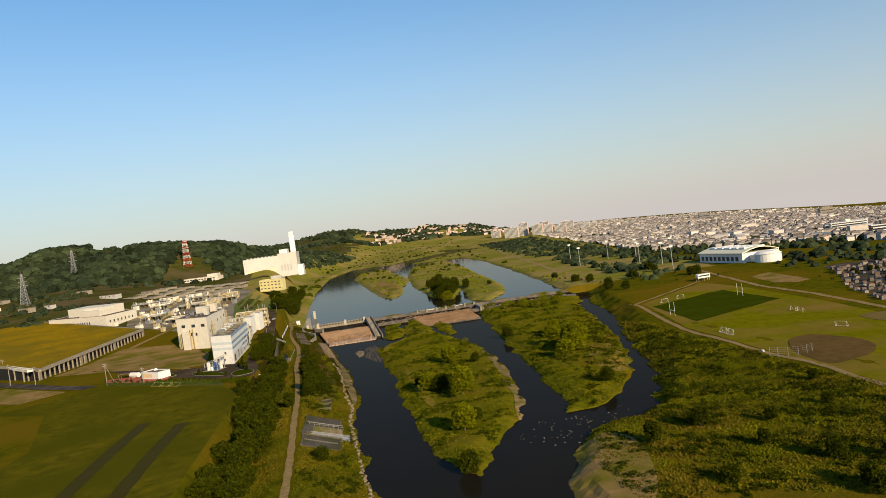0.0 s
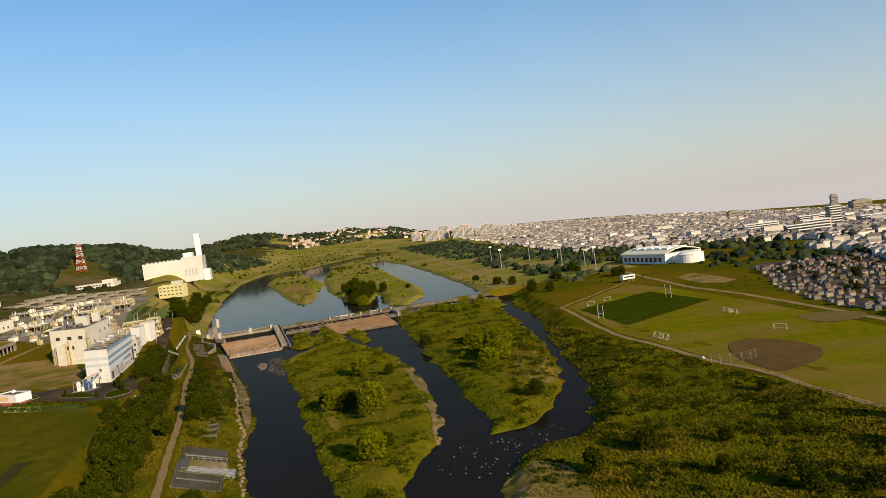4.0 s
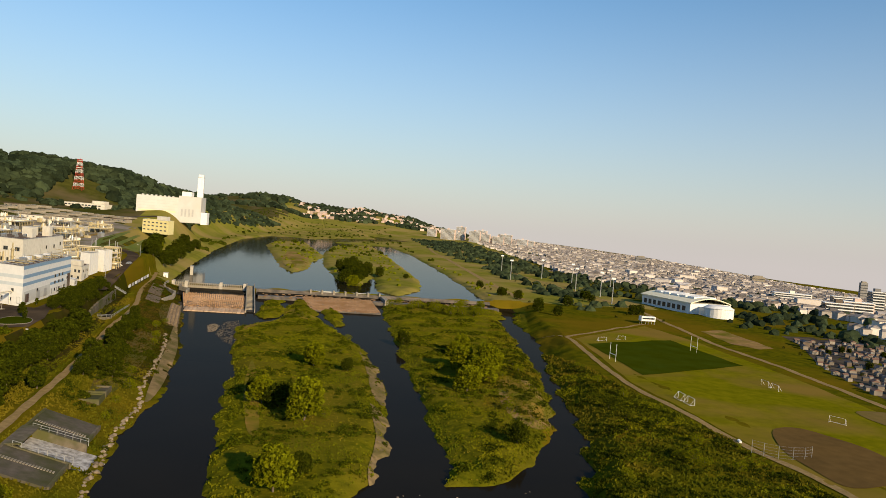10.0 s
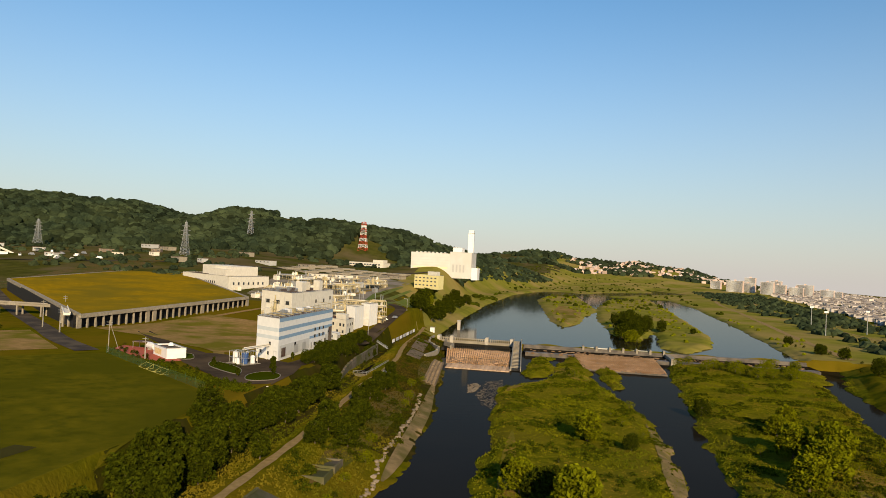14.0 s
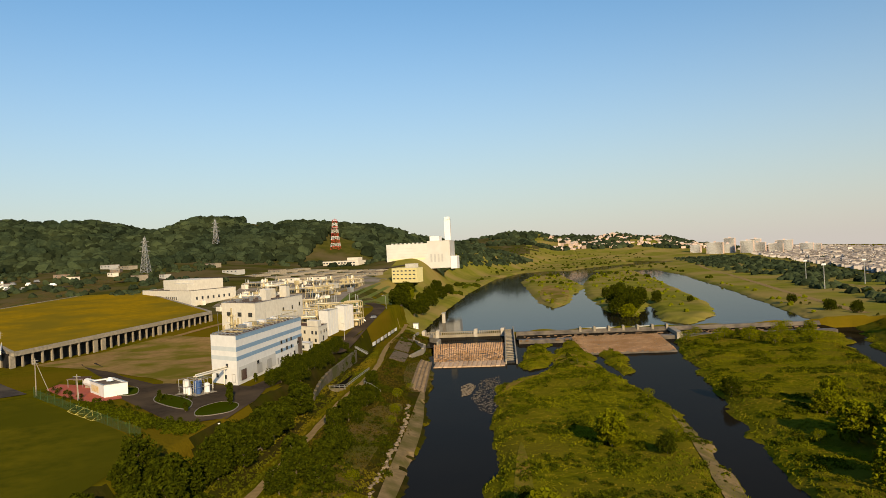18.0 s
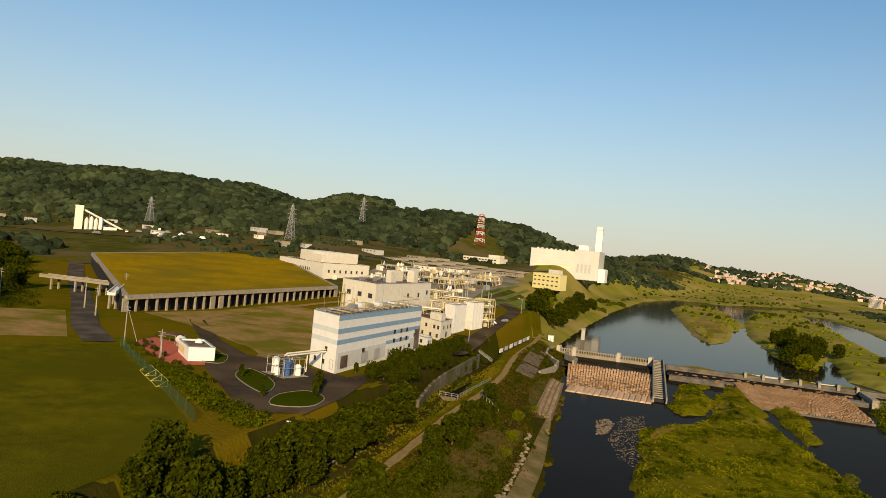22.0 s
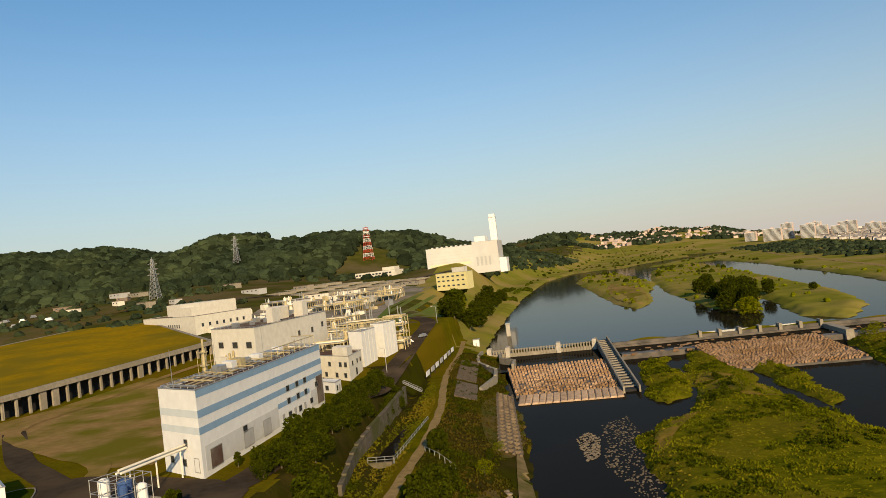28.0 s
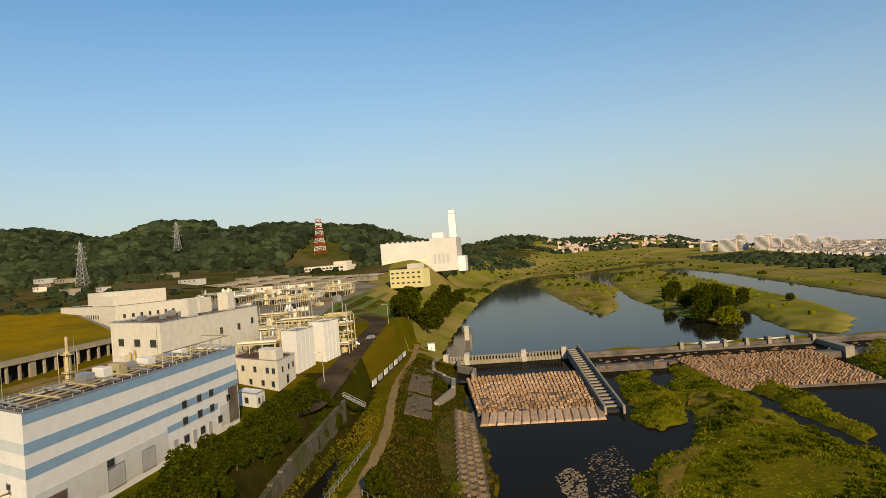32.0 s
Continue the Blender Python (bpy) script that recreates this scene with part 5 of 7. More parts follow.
drape("sports_turf", [(-172, 148), (-141, 178), (-131, 187), (-108, 168), (-82, 148), (-64, 132), (-55, 116), (-48, 40), (-50, -60), (-125, -60), (-118, 60), (-140, 130)], M_PRACTICE, "worn olive turf of a practice pitch", "pitch", 0.08)
drape("earth_lot", [(-222, 214), (-202, 238), (-152, 190), (-168, 172)], M_DIRT, "bare earth yard with parked vans", "ground", 0.07)
drape("earth_bank", [(-358, 396), (-392, 420), (-402, 560), (-392, 660), (-362, 640), (-357, 520)], M_BANKDIRT, "dark brown earth bank behind the reservoir", "ground", 0.3, 8.0)
drape("yard_paving", [(-130, 380), (-200, 470), (-240, 640), (-150, 700), (-105, 640), (-112, 520), (-100, 420)], material("works_yard", (0.26, 0.22, 0.17), (0.18, 0.15, 0.12), 0.9, 0.25, second=(0.12, 0.11, 0.05), second_scale=0.05), "mixed grey and brown works yard", "yard", 0.06, 8.0)
drape("lawn", [(-100, 420), (-70, 470), (-66, 560), (-72, 600), (-105, 600), (-112, 520)], material("green_lawn", (0.10, 0.13, 0.02), (0.075, 0.10, 0.018), 0.95, 0.2, second=(0.13, 0.13, 0.03), second_scale=0.05), "bright green lawn by the works road", "lawn", 0.09, 8.0)
M_KERB = material("worn_kerb", (0.24, 0.21, 0.17), (0.17, 0.15, 0.12), 0.85, 1.5, bump=0.1)
for pts in ([(-87, 186), (-83, 175), (-68, 163), (-70, 172), (-78, 181)], [(-60, 154), (-53, 158), (-54.5, 168), (-61, 172), (-64, 164)], [(-108, 196), (-101, 186), (-96, 188), (-103, 200)]):
    drape("verge", pts, M_TURF_DARK, "kerbed green verge in the road bend", "verge", 0.30, 3.0, True)
    loop = smooth_loop(pts)
    kerb = thing("kerb", *loop[0], ground_z(*loop[0]), "pale concrete kerb round a green verge", "kerb", "verge kerbs")
    for a, c in zip(loop, loop[1:] + loop[:1]):
        za, zc = ground_z(*a) - ground_z(*loop[0]), ground_z(*c) - ground_z(*loop[0])
        d = (Vector(c) - Vector(a)).normalized()
        n = Vector((-d.y, d.x)) * 0.12
        s = Shape()
        for q, zz in ((a, za), (c, zc)):
            q = Vector(q) - Vector(loop[0])
            s.v += [(*(q - n), zz - 0.2), (*(q + n), zz - 0.2), (*(q + n), zz + 0.36), (*(q - n), zz + 0.36)]
        s.f = [(0, 1, 2, 3), (7, 6, 5, 4), (0, 4, 5, 1), (1, 5, 6, 2), (2, 6, 7, 3), (3, 7, 4, 0)]
        part("kerb_stone", s, M_KERB, kerb)
drape("sandbar", [(-15, 250), (-10, 215), (-7, 190), (-5, 160), (-3.6, 124), (-5.2, 108), (-7.5, 135), (-10.5, 182), (-15.5, 242)], M_SAND, "pale sandbar along the river bank", "sand", 0.25, 2.2, True)
drape("sandbar", [(68, 198), (72, 176), (71, 150), (68, 118), (65, 110), (64, 128), (66, 160), (67, 186)], M_SAND, "pale sandbar on the island's edge", "sand", 0.25, 2.2, True)
drape("sandbar", [(61, 106), (66, 90), (66, 68), (62, 53), (54, 43), (54, 52), (59, 76)], M_SAND, "pale sand and gravel on the island's edge", "sand", 0.25, 2.2, True)
drape("gravel_bar", [(58, 0), (72, 4), (76, -12), (66, -45), (52, -60), (46, -40), (50, -22)], M_DIRT, "grey-brown gravel bar at the river bend", "gravel", 0.2, 2.2, True)
drape("bare_bank", [(-24, 330), (-17, 300), (-14, 262), (-18, 240), (-25, 262), (-29, 300)], M_BANKDIRT, "dark brown eroded bank beside the apron", "ground", 0.12, 2.2, True)
drape("bare_bank", [(-17, 215), (-14, 170), (-13, 120), (-17, 90), (-22, 130), (-24, 190)], M_BANKDIRT, "dark brown weedy bank below the track", "ground", 0.10, 2.2, True)
drape("bare_bank", [(39, 329), (46, 322), (52, 308), (54, 283), (46, 287), (40, 299), (33, 290)], M_DRYGRASS, "dry ochre clearing on the island", "ground", 0.14, 3.0, True)
drape("bare_bank", [(15, 244), (19, 263), (25, 270), (30, 272), (23, 258), (17, 240)], M_DRYGRASS, "dry sandy shore on the island", "sand", 0.14, 2.2, True)
drape("bare_bank", [(23, 167), (26, 133), (28, 79), (25, 77), (22, 125)], M_DRYGRASS, "dry ochre patch by the island's shore", "ground", 0.14, 2.2, True)
drape("bare_bank", [(121, 155), (124, 139), (119, 107), (108, 90), (110, 113), (114, 135)], M_DRYGRASS, "dry reddish slope on the island", "ground", 0.16, 2.2, True)
drape("bare_bank", [(118, 150), (128, 140), (120, 100), (108, 84), (104, 100), (110, 130)], M_DIRT, "bare brown slope on the island", "ground", 0.12, 2.2, True)
drape("bare_bank", [(38, 640), (52, 600), (62, 680), (66, 800), (48, 900), (36, 760)], M_DIRT, "bare sandy patch on the lake island", "ground", 0.2, 12, True)

# right bank sports ground
drape("playing_field", [(188, 244), (262, 306), (264, 250), (250, 134), (234, 45), (218, -60), (160, -60), (163, 20), (165, 90), (167, 140)], M_TURF, "wide mown olive sports ground", "pitch", 0.08, 6.0)
drape("dark_pitch", [(187, 226), (178, 151), (246, 181), (248, 250)], M_TURF_DARK, "dark green rugby pitch", "pitch", 0.20, 6.0)
drape("ball_diamond", [(182, 76), (194, 78), (199, 58), (195, 42), (182, 30), (168, 28), (167, 40), (171, 58)], material("infield_earth", (0.13, 0.080, 0.028), (0.10, 0.062, 0.022), 0.95, 0.3, spec=0.0), "dark brown ball diamond", "pitch", 0.20, 4.0, True)
drape("ball_diamond", [(232, 98), (246, 100), (254, 84), (244, 74), (230, 78)], material("infield_earth_pale", (0.17, 0.12, 0.045), (0.13, 0.10, 0.03), 0.95, 0.3, spec=0.0), "faded brown ball diamond", "pitch", 0.20, 4.0, True)
strip("track", [(176, 262), (184, 246), (172, 185), (164, 132), (163, 90), (162, 60), (164, 32), (161, 8), (160, -20), (158, -90)], 2.6, M_PATH, "pale footpath along the sports ground", "track", wave=0.1)
strip("track", [(184, 248), (226, 282), (268, 318)], 2.4, M_PATH, "pale footpath behind the pitch", "track")
strip("road_6", [(205, -160), (226, -60), (243, 45), (259, 134), (267, 190), (273, 246), (288, 320), (305, 396), (316, 560), (330, 800), (380, 1200), (520, 1900)], 3.6, M_PATH, "narrow pale levee road beside the houses", wave=0.05)
strip("track", [(222, 430), (236, 560), (262, 760), (290, 980), (330, 1300), (420, 1800)], 6.0, M_PATH, "pale levee track along the lake", "track")

# ---------------------------------------------------------------- left bank things
wall = thing("retaining_wall", -50, 206, 0, "stained dark concrete retaining wall under the bushes", "wall")
M_OLDCONC = material("dark_old_concrete", (0.155, 0.13, 0.095), (0.09, 0.076, 0.058), 0.9, 0.6, bump=0.2, second=(0.08, 0.08, 0.03), second_scale=0.15)
wall_x = lambda y: float(np.interp(y, [0, 22, 54, 93], [4.6, 0.8, -0.8, -3.6]))
for k in range(15):
    y0, y1 = 6.2 * k, 6.2 * k + 6.1
    top = 8.8 + 2.2 * min(1, k / 6)
    part("panel", Shape().prism([(wall_x(y0) - 0.1, y0), (wall_x(y0) + 0.7, y0), (wall_x(y1) + 0.7, y1), (wall_x(y1) - 0.1, y1)], 3.5, top), M_OLDCONC, wall)
    part("coping", Shape().prism([(wall_x(y0) - 0.2, y0), (wall_x(y0) + 0.85, y0), (wall_x(y1) + 0.85, y1), (wall_x(y1) - 0.2, y1)], top, top + 0.25), M_OLDCONC, wall)
stair = thing("steel_stair", -54, 301, 8.6, "short pale steel stair down to the track", "stair")
stair.matrix_basis = pose(-54, 301, 8.6) @ Matrix.Diagonal((0.7, 0.7, 0.7, 1))
for k in range(9):
    part("tread", Shape().box(0.9 * k, 0.9 * k + 0.9, -1.2, 1.2, 4.8 - 0.55 * k, 4.95 - 0.55 * k), M_STEEL, stair)
s = Shape()
for y in (-1.2, 1.2):
    s.tube((0, y, 5.9), (8.1, y, 1.4), 0.09, sides=5).tube((0, y, 4.9), (8.1, y, 0.3), 0.12, sides=5)
    for k in range(5):
        s.tube((2 * k, y, 4.9 - 1.12 * k), (2 * k, y, 5.9 - 1.1 * k), 0.07, sides=4)
part("handrail", s, M_STEEL, stair)
hoard = thing("hoarding", -53.5, 334, 8.0, "low dark fence with white notice panels", "fence")
for k in range(7):
    t = k / 7
    part("panel", Shape().box(0.2 - 0.2 * k, 0.35 - 0.2 * k, 11 * k, 11 * k + 6.5, 0.2, 2.0), M_WHITE if k % 2 == 0 else M_GREYCLAD, hoard)
    part("post", Shape().box(0.15 - 0.2 * k, 0.4 - 0.2 * k, 11 * k + 6.6, 11 * k + 6.9, -2, 2.3), M_DARK, hoard)
kiosk = thing("kiosk", -48, 440, 9, "small white control kiosk by the gate", "hut")
kiosk.matrix_basis = pose(-48, 440, ground_z(-48, 440)) @ Matrix.Diagonal((0.6, 0.6, 0.75, 1))
part("shell", Shape().box(-2.5, 2.5, -2, 2, -2, 4.2), M_WHITE, kiosk)
part("roof", Shape().box(-2.9, 2.9, -2.4, 2.4, 4.2, 4.6, 0.1), M_STEEL, kiosk)
part("door", Shape().box(-0.5, 0.5, -2.1, -2, 0, 2.1), M_GREYCLAD, kiosk)

# outfall and culvert on the near bank
out = thing("outfall", -23, 56, 0, "concrete outfall with sloping slabs, rails and white rushing water", "outfall")


def bank_slab(x0, x1, y0, y1, up, down, thick):
    """A slab lying on the bank's slope, from the top edge x0 to the foot x1."""
    s = Shape()
    s.v = [(x0, y0, up - thick), (x1, y0, down - thick), (x1, y1, down - thick), (x0, y1, up - thick), (x0, y0, up), (x1, y0, down), (x1, y1, down), (x0, y1, up)]
    s.f = [(3, 2, 1, 0), (4, 5, 6, 7), (0, 1, 5, 4), (1, 2, 6, 5), (2, 3, 7, 6), (3, 0, 4, 7)]
    return s


M_FOAM = material("white_rushing_water", (0.50, 0.49, 0.48), (0.14, 0.13, 0.12), 0.4, 0.9, bump=0.6, bump_scale=3.0)
M_SLAB = material("grey_slope_slab", (0.105, 0.09, 0.07), (0.07, 0.06, 0.048), 0.9, 0.8, bump=0.2, second=(0.05, 0.052, 0.02), second_scale=0.15)
for y0, y1, rib in ((6, 20.5, 11.0), (-21, -7.5, -13.5)):
    part("slope_slab", bank_slab(0, 12, y0, y1, 6.9, 2.9, 0.8), M_SLAB, out)
    part("slab_edge", bank_slab(-0.5, 0.0, y0, y1, 7.15, 7.1, 1.4), M_OLDCONC, out)
    part("foot_wall", Shape().box(12, 12.6, y0, y1, -1, 3.0), M_OLDCONC, out)
    for k in range(20):
        x = 0.6 + 0.56 * k
        part("step", Shape().box(x - 0.16, x + 0.16, rib - 0.5, rib + 0.5, 6.4 - x / 3, 7.05 - x / 3), M_CONC, out)
for y in (5.4, -7.5):
    part("channel_wall", bank_slab(1.0, 13, y, y + 0.6, 6.8, 2.9, 5.0), M_OLDCONC, out)
    rail = Shape()
    for k in range(8):
        x = 1.4 + 1.7 * k
        rail.tube((x, y + 0.3, 6.4 - x * 0.292), (x, y + 0.3, 8.1 - x * 0.292), 0.06, sides=5)
    rail.tube((1.4, y + 0.3, 7.7), (13.3, y + 0.3, 4.2), 0.06, sides=5).tube((1.4, y + 0.3, 7.1), (13.3, y + 0.3, 3.6), 0.05, sides=5)
    part("handrail", rail, M_STEEL, out)
part("headwall", Shape().box(0.4, 1.0, -7.5, 6.0, 0, 6.9), M_OLDCONC, out)
# No hole here: a near-black slab stands in for the tunnel's inner shade.
part("tunnel_mouth_shade", Shape().box(1.0, 1.1, -5.0, 3.5, 3.0, 6.2), M_DARK, out)
part("chute_water", bank_slab(1.1, 15.5, -6.8, 5.3, 4.6, 0.3, 0.8), M_FOAM, out)
part("deck", Shape().box(-0.8, 3.0, -7.5, 6.0, 6.9, 7.15), M_OLDCONC, out)
foam = Shape()
rr = random.Random(5)
for k in range(60):
    x, y, q = 14.5 + abs(rr.gauss(0, 1.3)), rr.uniform(-6.5, 5), rr.uniform(0.3, 0.9)
    b0 = boulder(rr, q)
    n0 = len(foam.v)
    foam.v += [(x + a, y + b, 0.1 + c * 0.5) for a, b, c in b0.v]
    foam.f += [tuple(n0 + w for w in f) for f in b0.f]
part("foam", foam, M_FOAM, out, "white foam where the chute meets the river", "stuff")
for y in (96, 104):
    pit = thing("settling_pit", -17.5, y, ground_z(-17.5, y), "shallow weathered concrete pit on the bank", "basin", "bank pits")
    part("pit_floor", Shape().box(-2.6, 2.6, -3, 3, -0.8, 0.25), M_SLAB, pit)
    for x0, x1, y0, y1 in ((-3, -2.6, -3.4, 3.4), (2.6, 3, -3.4, 3.4), (-2.6, 2.6, -3.4, -3), (-2.6, 2.6, 3, 3.4)):
        part("rim", Shape().box(x0, x1, y0, y1, -1.5, 0.7), M_OLDCONC, pit)
cul = thing("culvert", -43.3, 247, 4, "dark drainage culvert with low white railings", "culvert")
part("mouth", Shape().box(-2.4, 2.4, -19, 20, -1, 2.2), M_WATER, cul)
part("headwall", Shape().box(-2.8, 2.8, -19.6, -19, -1, 3.0), M_OLDCONC, cul)
s = Shape()
for k in range(14):
    s.tube((3.2, -19 + 3 * k, 1), (3.2, -19 + 3 * k, 3.9), 0.06, sides=4)
for k in range(4):
    s.tube((-2.6 + 1.9 * k, -19.3, 2), (-2.6 + 1.9 * k, -19.3, 4.1), 0.07, sides=4)
s.tube((-2.6, -19.3, 4.1), (3.2, -19.3, 4.1), 0.07, sides=4).tube((-2.6, -19.3, 3.5), (3.2, -19.3, 3.5), 0.07, sides=4)
s.tube((3.2, -19, 3.9), (3.2, 20, 3.9), 0.06, sides=4).tube((3.2, -19, 3.3), (3.2, 20, 3.3), 0.06, sides=4)
part("railing", s, M_STEEL, cul)
fence = thing("bank_fence", -34.3, 233, ground_z(-34.3, 233), "short pale steel fence across the bank", "fence")
s = Shape()
za = ground_z(-34.3, 233)
for k in range(7):
    q = k / 6
    zz = ground_z(-34.3 + 8.5 * q, 233 - 12 * q) - za
    part("post", Shape().tube((8.5 * q, -12 * q, zz - 0.5), (8.5 * q, -12 * q, zz + 1.3), 0.07, sides=5), M_STEEL, fence)
    if k:
        s.tube(last, (8.5 * q, -12 * q, zz + 1.25), 0.05, sides=4)
    last = (8.5 * q, -12 * q, zz + 1.25)
part("rail", s, M_STEEL, fence)
for x0, y0, l in ((-35, 299, 34), (-40, 337, 44)):
    pav = thing("bank_paving", x0, y0, ground_z(x0, y0), "tilted weathered concrete bank panel", "revetment")
    s = Shape()
    for q, w in (((-3, 0), 0), ((4, 0), 0), ((0, l), 0), ((-7, l), 0)):
        z = ground_z(x0 + q[0], y0 + q[1]) - ground_z(x0, y0)
        s.v += [(*q, z - 0.6), (*q, z + 0.35)]
    s.f = [(0, 2, 3, 1), (2, 4, 5, 3), (4, 6, 7, 5), (6, 0, 1, 7), (1, 3, 5, 7), (0, 6, 4, 2)]
    part("panel", s, M_OLDBEAM, pav)

# practice pitch: folding goal frames, net fence and poles
def goal(x, y, rz, w, hh, d, label, mat=None):
    g = thing("goal_frame", x, y, ground_z(x, y) + 0.1, label, "goal", "goals", rz)
    a = 0.05
    for sx in (-w / 2, w / 2):
        part("post", Shape().tube((sx, 0, 0), (sx, 0, hh), a, sides=6), mat or M_WHITE, g)
        part("stay", Shape().tube((sx, d, 0), (sx, 0, hh), a * 0.8, sides=6).tube((sx, 0, 0), (sx, d, 0), a * 0.8, sides=6), mat or M_WHITE, g)
    part("crossbar", Shape().tube((-w / 2, 0, hh), (w / 2, 0, hh), a, sides=6).tube((-w / 2, d, 0), (w / 2, d, 0), a, sides=6), mat or M_WHITE, g)
    return g


M_YELLOWBAR = material("yellow_bar", (0.55, 0.48, 0.12), (0.45, 0.40, 0.10), 0.5, 1.0)
for x, y, rz in ((-99, 164, 140), (-94, 160, 140), (-89, 156, 140)):
    goal(x, y, rz, 7.0, 1.4, 2.4, "yellow training goal frame stored by the fence", M_YELLOWBAR)
M_NET = material("green_net", (0.05, 0.10, 0.04), (0.04, 0.08, 0.03), 0.9, 2.0)
netf = thing("net_fence", -131, 188.5, 13, "tall green netting fence beside the pitch", "fence")
for k in range(12):
    x0, y0 = 68 * k / 12, -56 * k / 12
    x1, y1 = 68 * (k + 1) / 12, -56 * (k + 1) / 12
    part("post", Shape().tube((x0, y0, -1), (x0, y0, 4.2), 0.06, sides=6), M_NET, netf)
    s = Shape()
    for j in range(13):
        z = 0.5 + 0.25 * j
        s.tube((x0, y0, z), (x1, y1, z), 0.028, sides=3, cap=False)
    for j in range(12):
        q = j / 12
        s.tube((x0 + (x1 - x0) * q, y0 + (y1 - y0) * q, 0.5), (x0 + (x1 - x0) * q, y0 + (y1 - y0) * q, 3.5), 0.028, sides=3, cap=False)
    part("net", s, M_NET, netf)


def utility_pole(x, y, hh, label, two=False):
    z = ground_z(x, y)
    g = thing("utility_pole", x, y, z, label, "pole", "utility poles")
    part("shaft", Shape().tube((0, 0, -1), (0, 0, hh), 0.22, 0.13, 8), M_CONC, g)
    for k in range(2):
        part("crossarm", Shape().box(-1.2, 1.2, -0.07, 0.07, hh - 0.8 - 1.0 * k, hh - 0.65 - 1.0 * k), M_STEEL, g)
    part("stay", Shape().tube((3.6 if two else 0.4, 2.0 if two else 0, -0.5), (0, 0, hh - 0.5), 0.10 if two else 0.06, sides=5), M_CONC if two else M_STEEL, g)
    return g


for x, y, hh, two in ((-132, 191, 12, True), (-111, 181, 8, False), (-205, 250, 13, False), (-230, 300, 12, False), (-250, 250, 12, False), (-185, 235, 11, False)):
    utility_pole(x, y, hh, "grey utility pole with crossarms and a stay", two)


def street_lamp(x, y, hh=8.0):
    g = thing("street_lamp", x, y, ground_z(x, y), "slim grey street lamp with a curved arm", "lamp", "street lamps")
    part("pole", Shape().tube((0, 0, -0.5), (0, 0, hh), 0.12, 0.08, 8), M_STEEL, g)
    part("arm", Shape().tube((0, 0, hh), (-1.6, -0.3, hh + 0.4), 0.07, sides=6), M_STEEL, g)
    part("head", Shape().box(-2.3, -1.5, -0.45, -0.15, hh + 0.3, hh + 0.5, 0.05), M_WHITE, g)


for x, y in ((-61, 309), (-45.5, 140), (-63, 420)):
    street_lamp(x, y)

# small sub-station at the road end
sub = thing("substation", -46, 146, ground_z(-46, 146), "fenced steel sub-station on a concrete slab", "equipment")
part("slab", Shape().box(-5, 5, -3.5, 3.5, -2.5, 0.3), M_CONC, sub)
for x, y, w in ((-3, 0, 1.6), (0, 0.6, 1.2), (2.8, -0.6, 1.5)):
    part("cabinet", Shape().box(x - w / 2, x + w / 2, y - 0.8, y + 0.8, 0.3, 2.4, 0.08), M_STEEL, sub)
s = Shape()
for x in np.linspace(-4.6, 4.6, 6):
    for y in (-3.2, 3.2):
        s.tube((x, y, 0.3), (x, y, 3.0), 0.07, sides=4)
for y in (-3.2, 3.2):
    s.tube((-4.6, y, 3.0), (4.6, y, 3.0), 0.07, sides=4).tube((-4.6, y, 1.8), (4.6, y, 1.8), 0.05, sides=4)
part("fence", s, M_STEEL, sub)


def vehicle(name, x, y, rz, l, w, hh, mat, label, cab=0.35):
    g = thing(name, x, y, ground_z(x, y) + 0.1, label, "vehicle", "parked vehicles", rz)
    part("body", Shape().box(-l / 2, l / 2, -w / 2, w / 2, 0.45, hh * 0.58, 0.12), mat, g)
    part("cabin", Shape().box(-l * 0.32, l * cab, -w * 0.44, w * 0.44, hh * 0.58, hh, 0.16), mat, g)
    part("windscreen", Shape().box(l * cab, l * cab + 0.04, -w * 0.38, w * 0.38, hh * 0.62, hh * 0.92), M_GLASS, g)
    for sx in (-l * 0.32, l * 0.32):
        for sy in (-w / 2, w / 2):
            part("wheel", Shape().tube((sx, sy - 0.12, 0.36), (sx, sy + 0.12, 0.36), 0.36, sides=12), M_DARK, g)
    return g


M_CARWHITE = material("white_car_paint", (0.80, 0.80, 0.78), (0.74, 0.74, 0.72), 0.3, 0.5, spec=0.5)
M_CARGREY = material("grey_car_paint", (0.22, 0.23, 0.25), (0.18, 0.19, 0.20), 0.3, 0.5, spec=0.5)
for k, (x, y, rz, l, w, hh) in enumerate(((-188, 178, 60, 5.0, 2.0, 2.4), (-70, 372, 20, 5, 1.9, 1.7), (-66, 366, 20, 4.6, 1.8, 1.6), (-62, 378, 70, 4.6, 1.8, 1.6), (-104, 398, 40, 7, 2.4, 3.2))):
    vehicle("parked_van" if hh > 2 else "parked_car", x, y, rz, l, w, hh, M_CARGREY if k in (0, 3) else M_CARWHITE, "white parked van with dark windows" if hh > 2 else "parked small car beside the works")


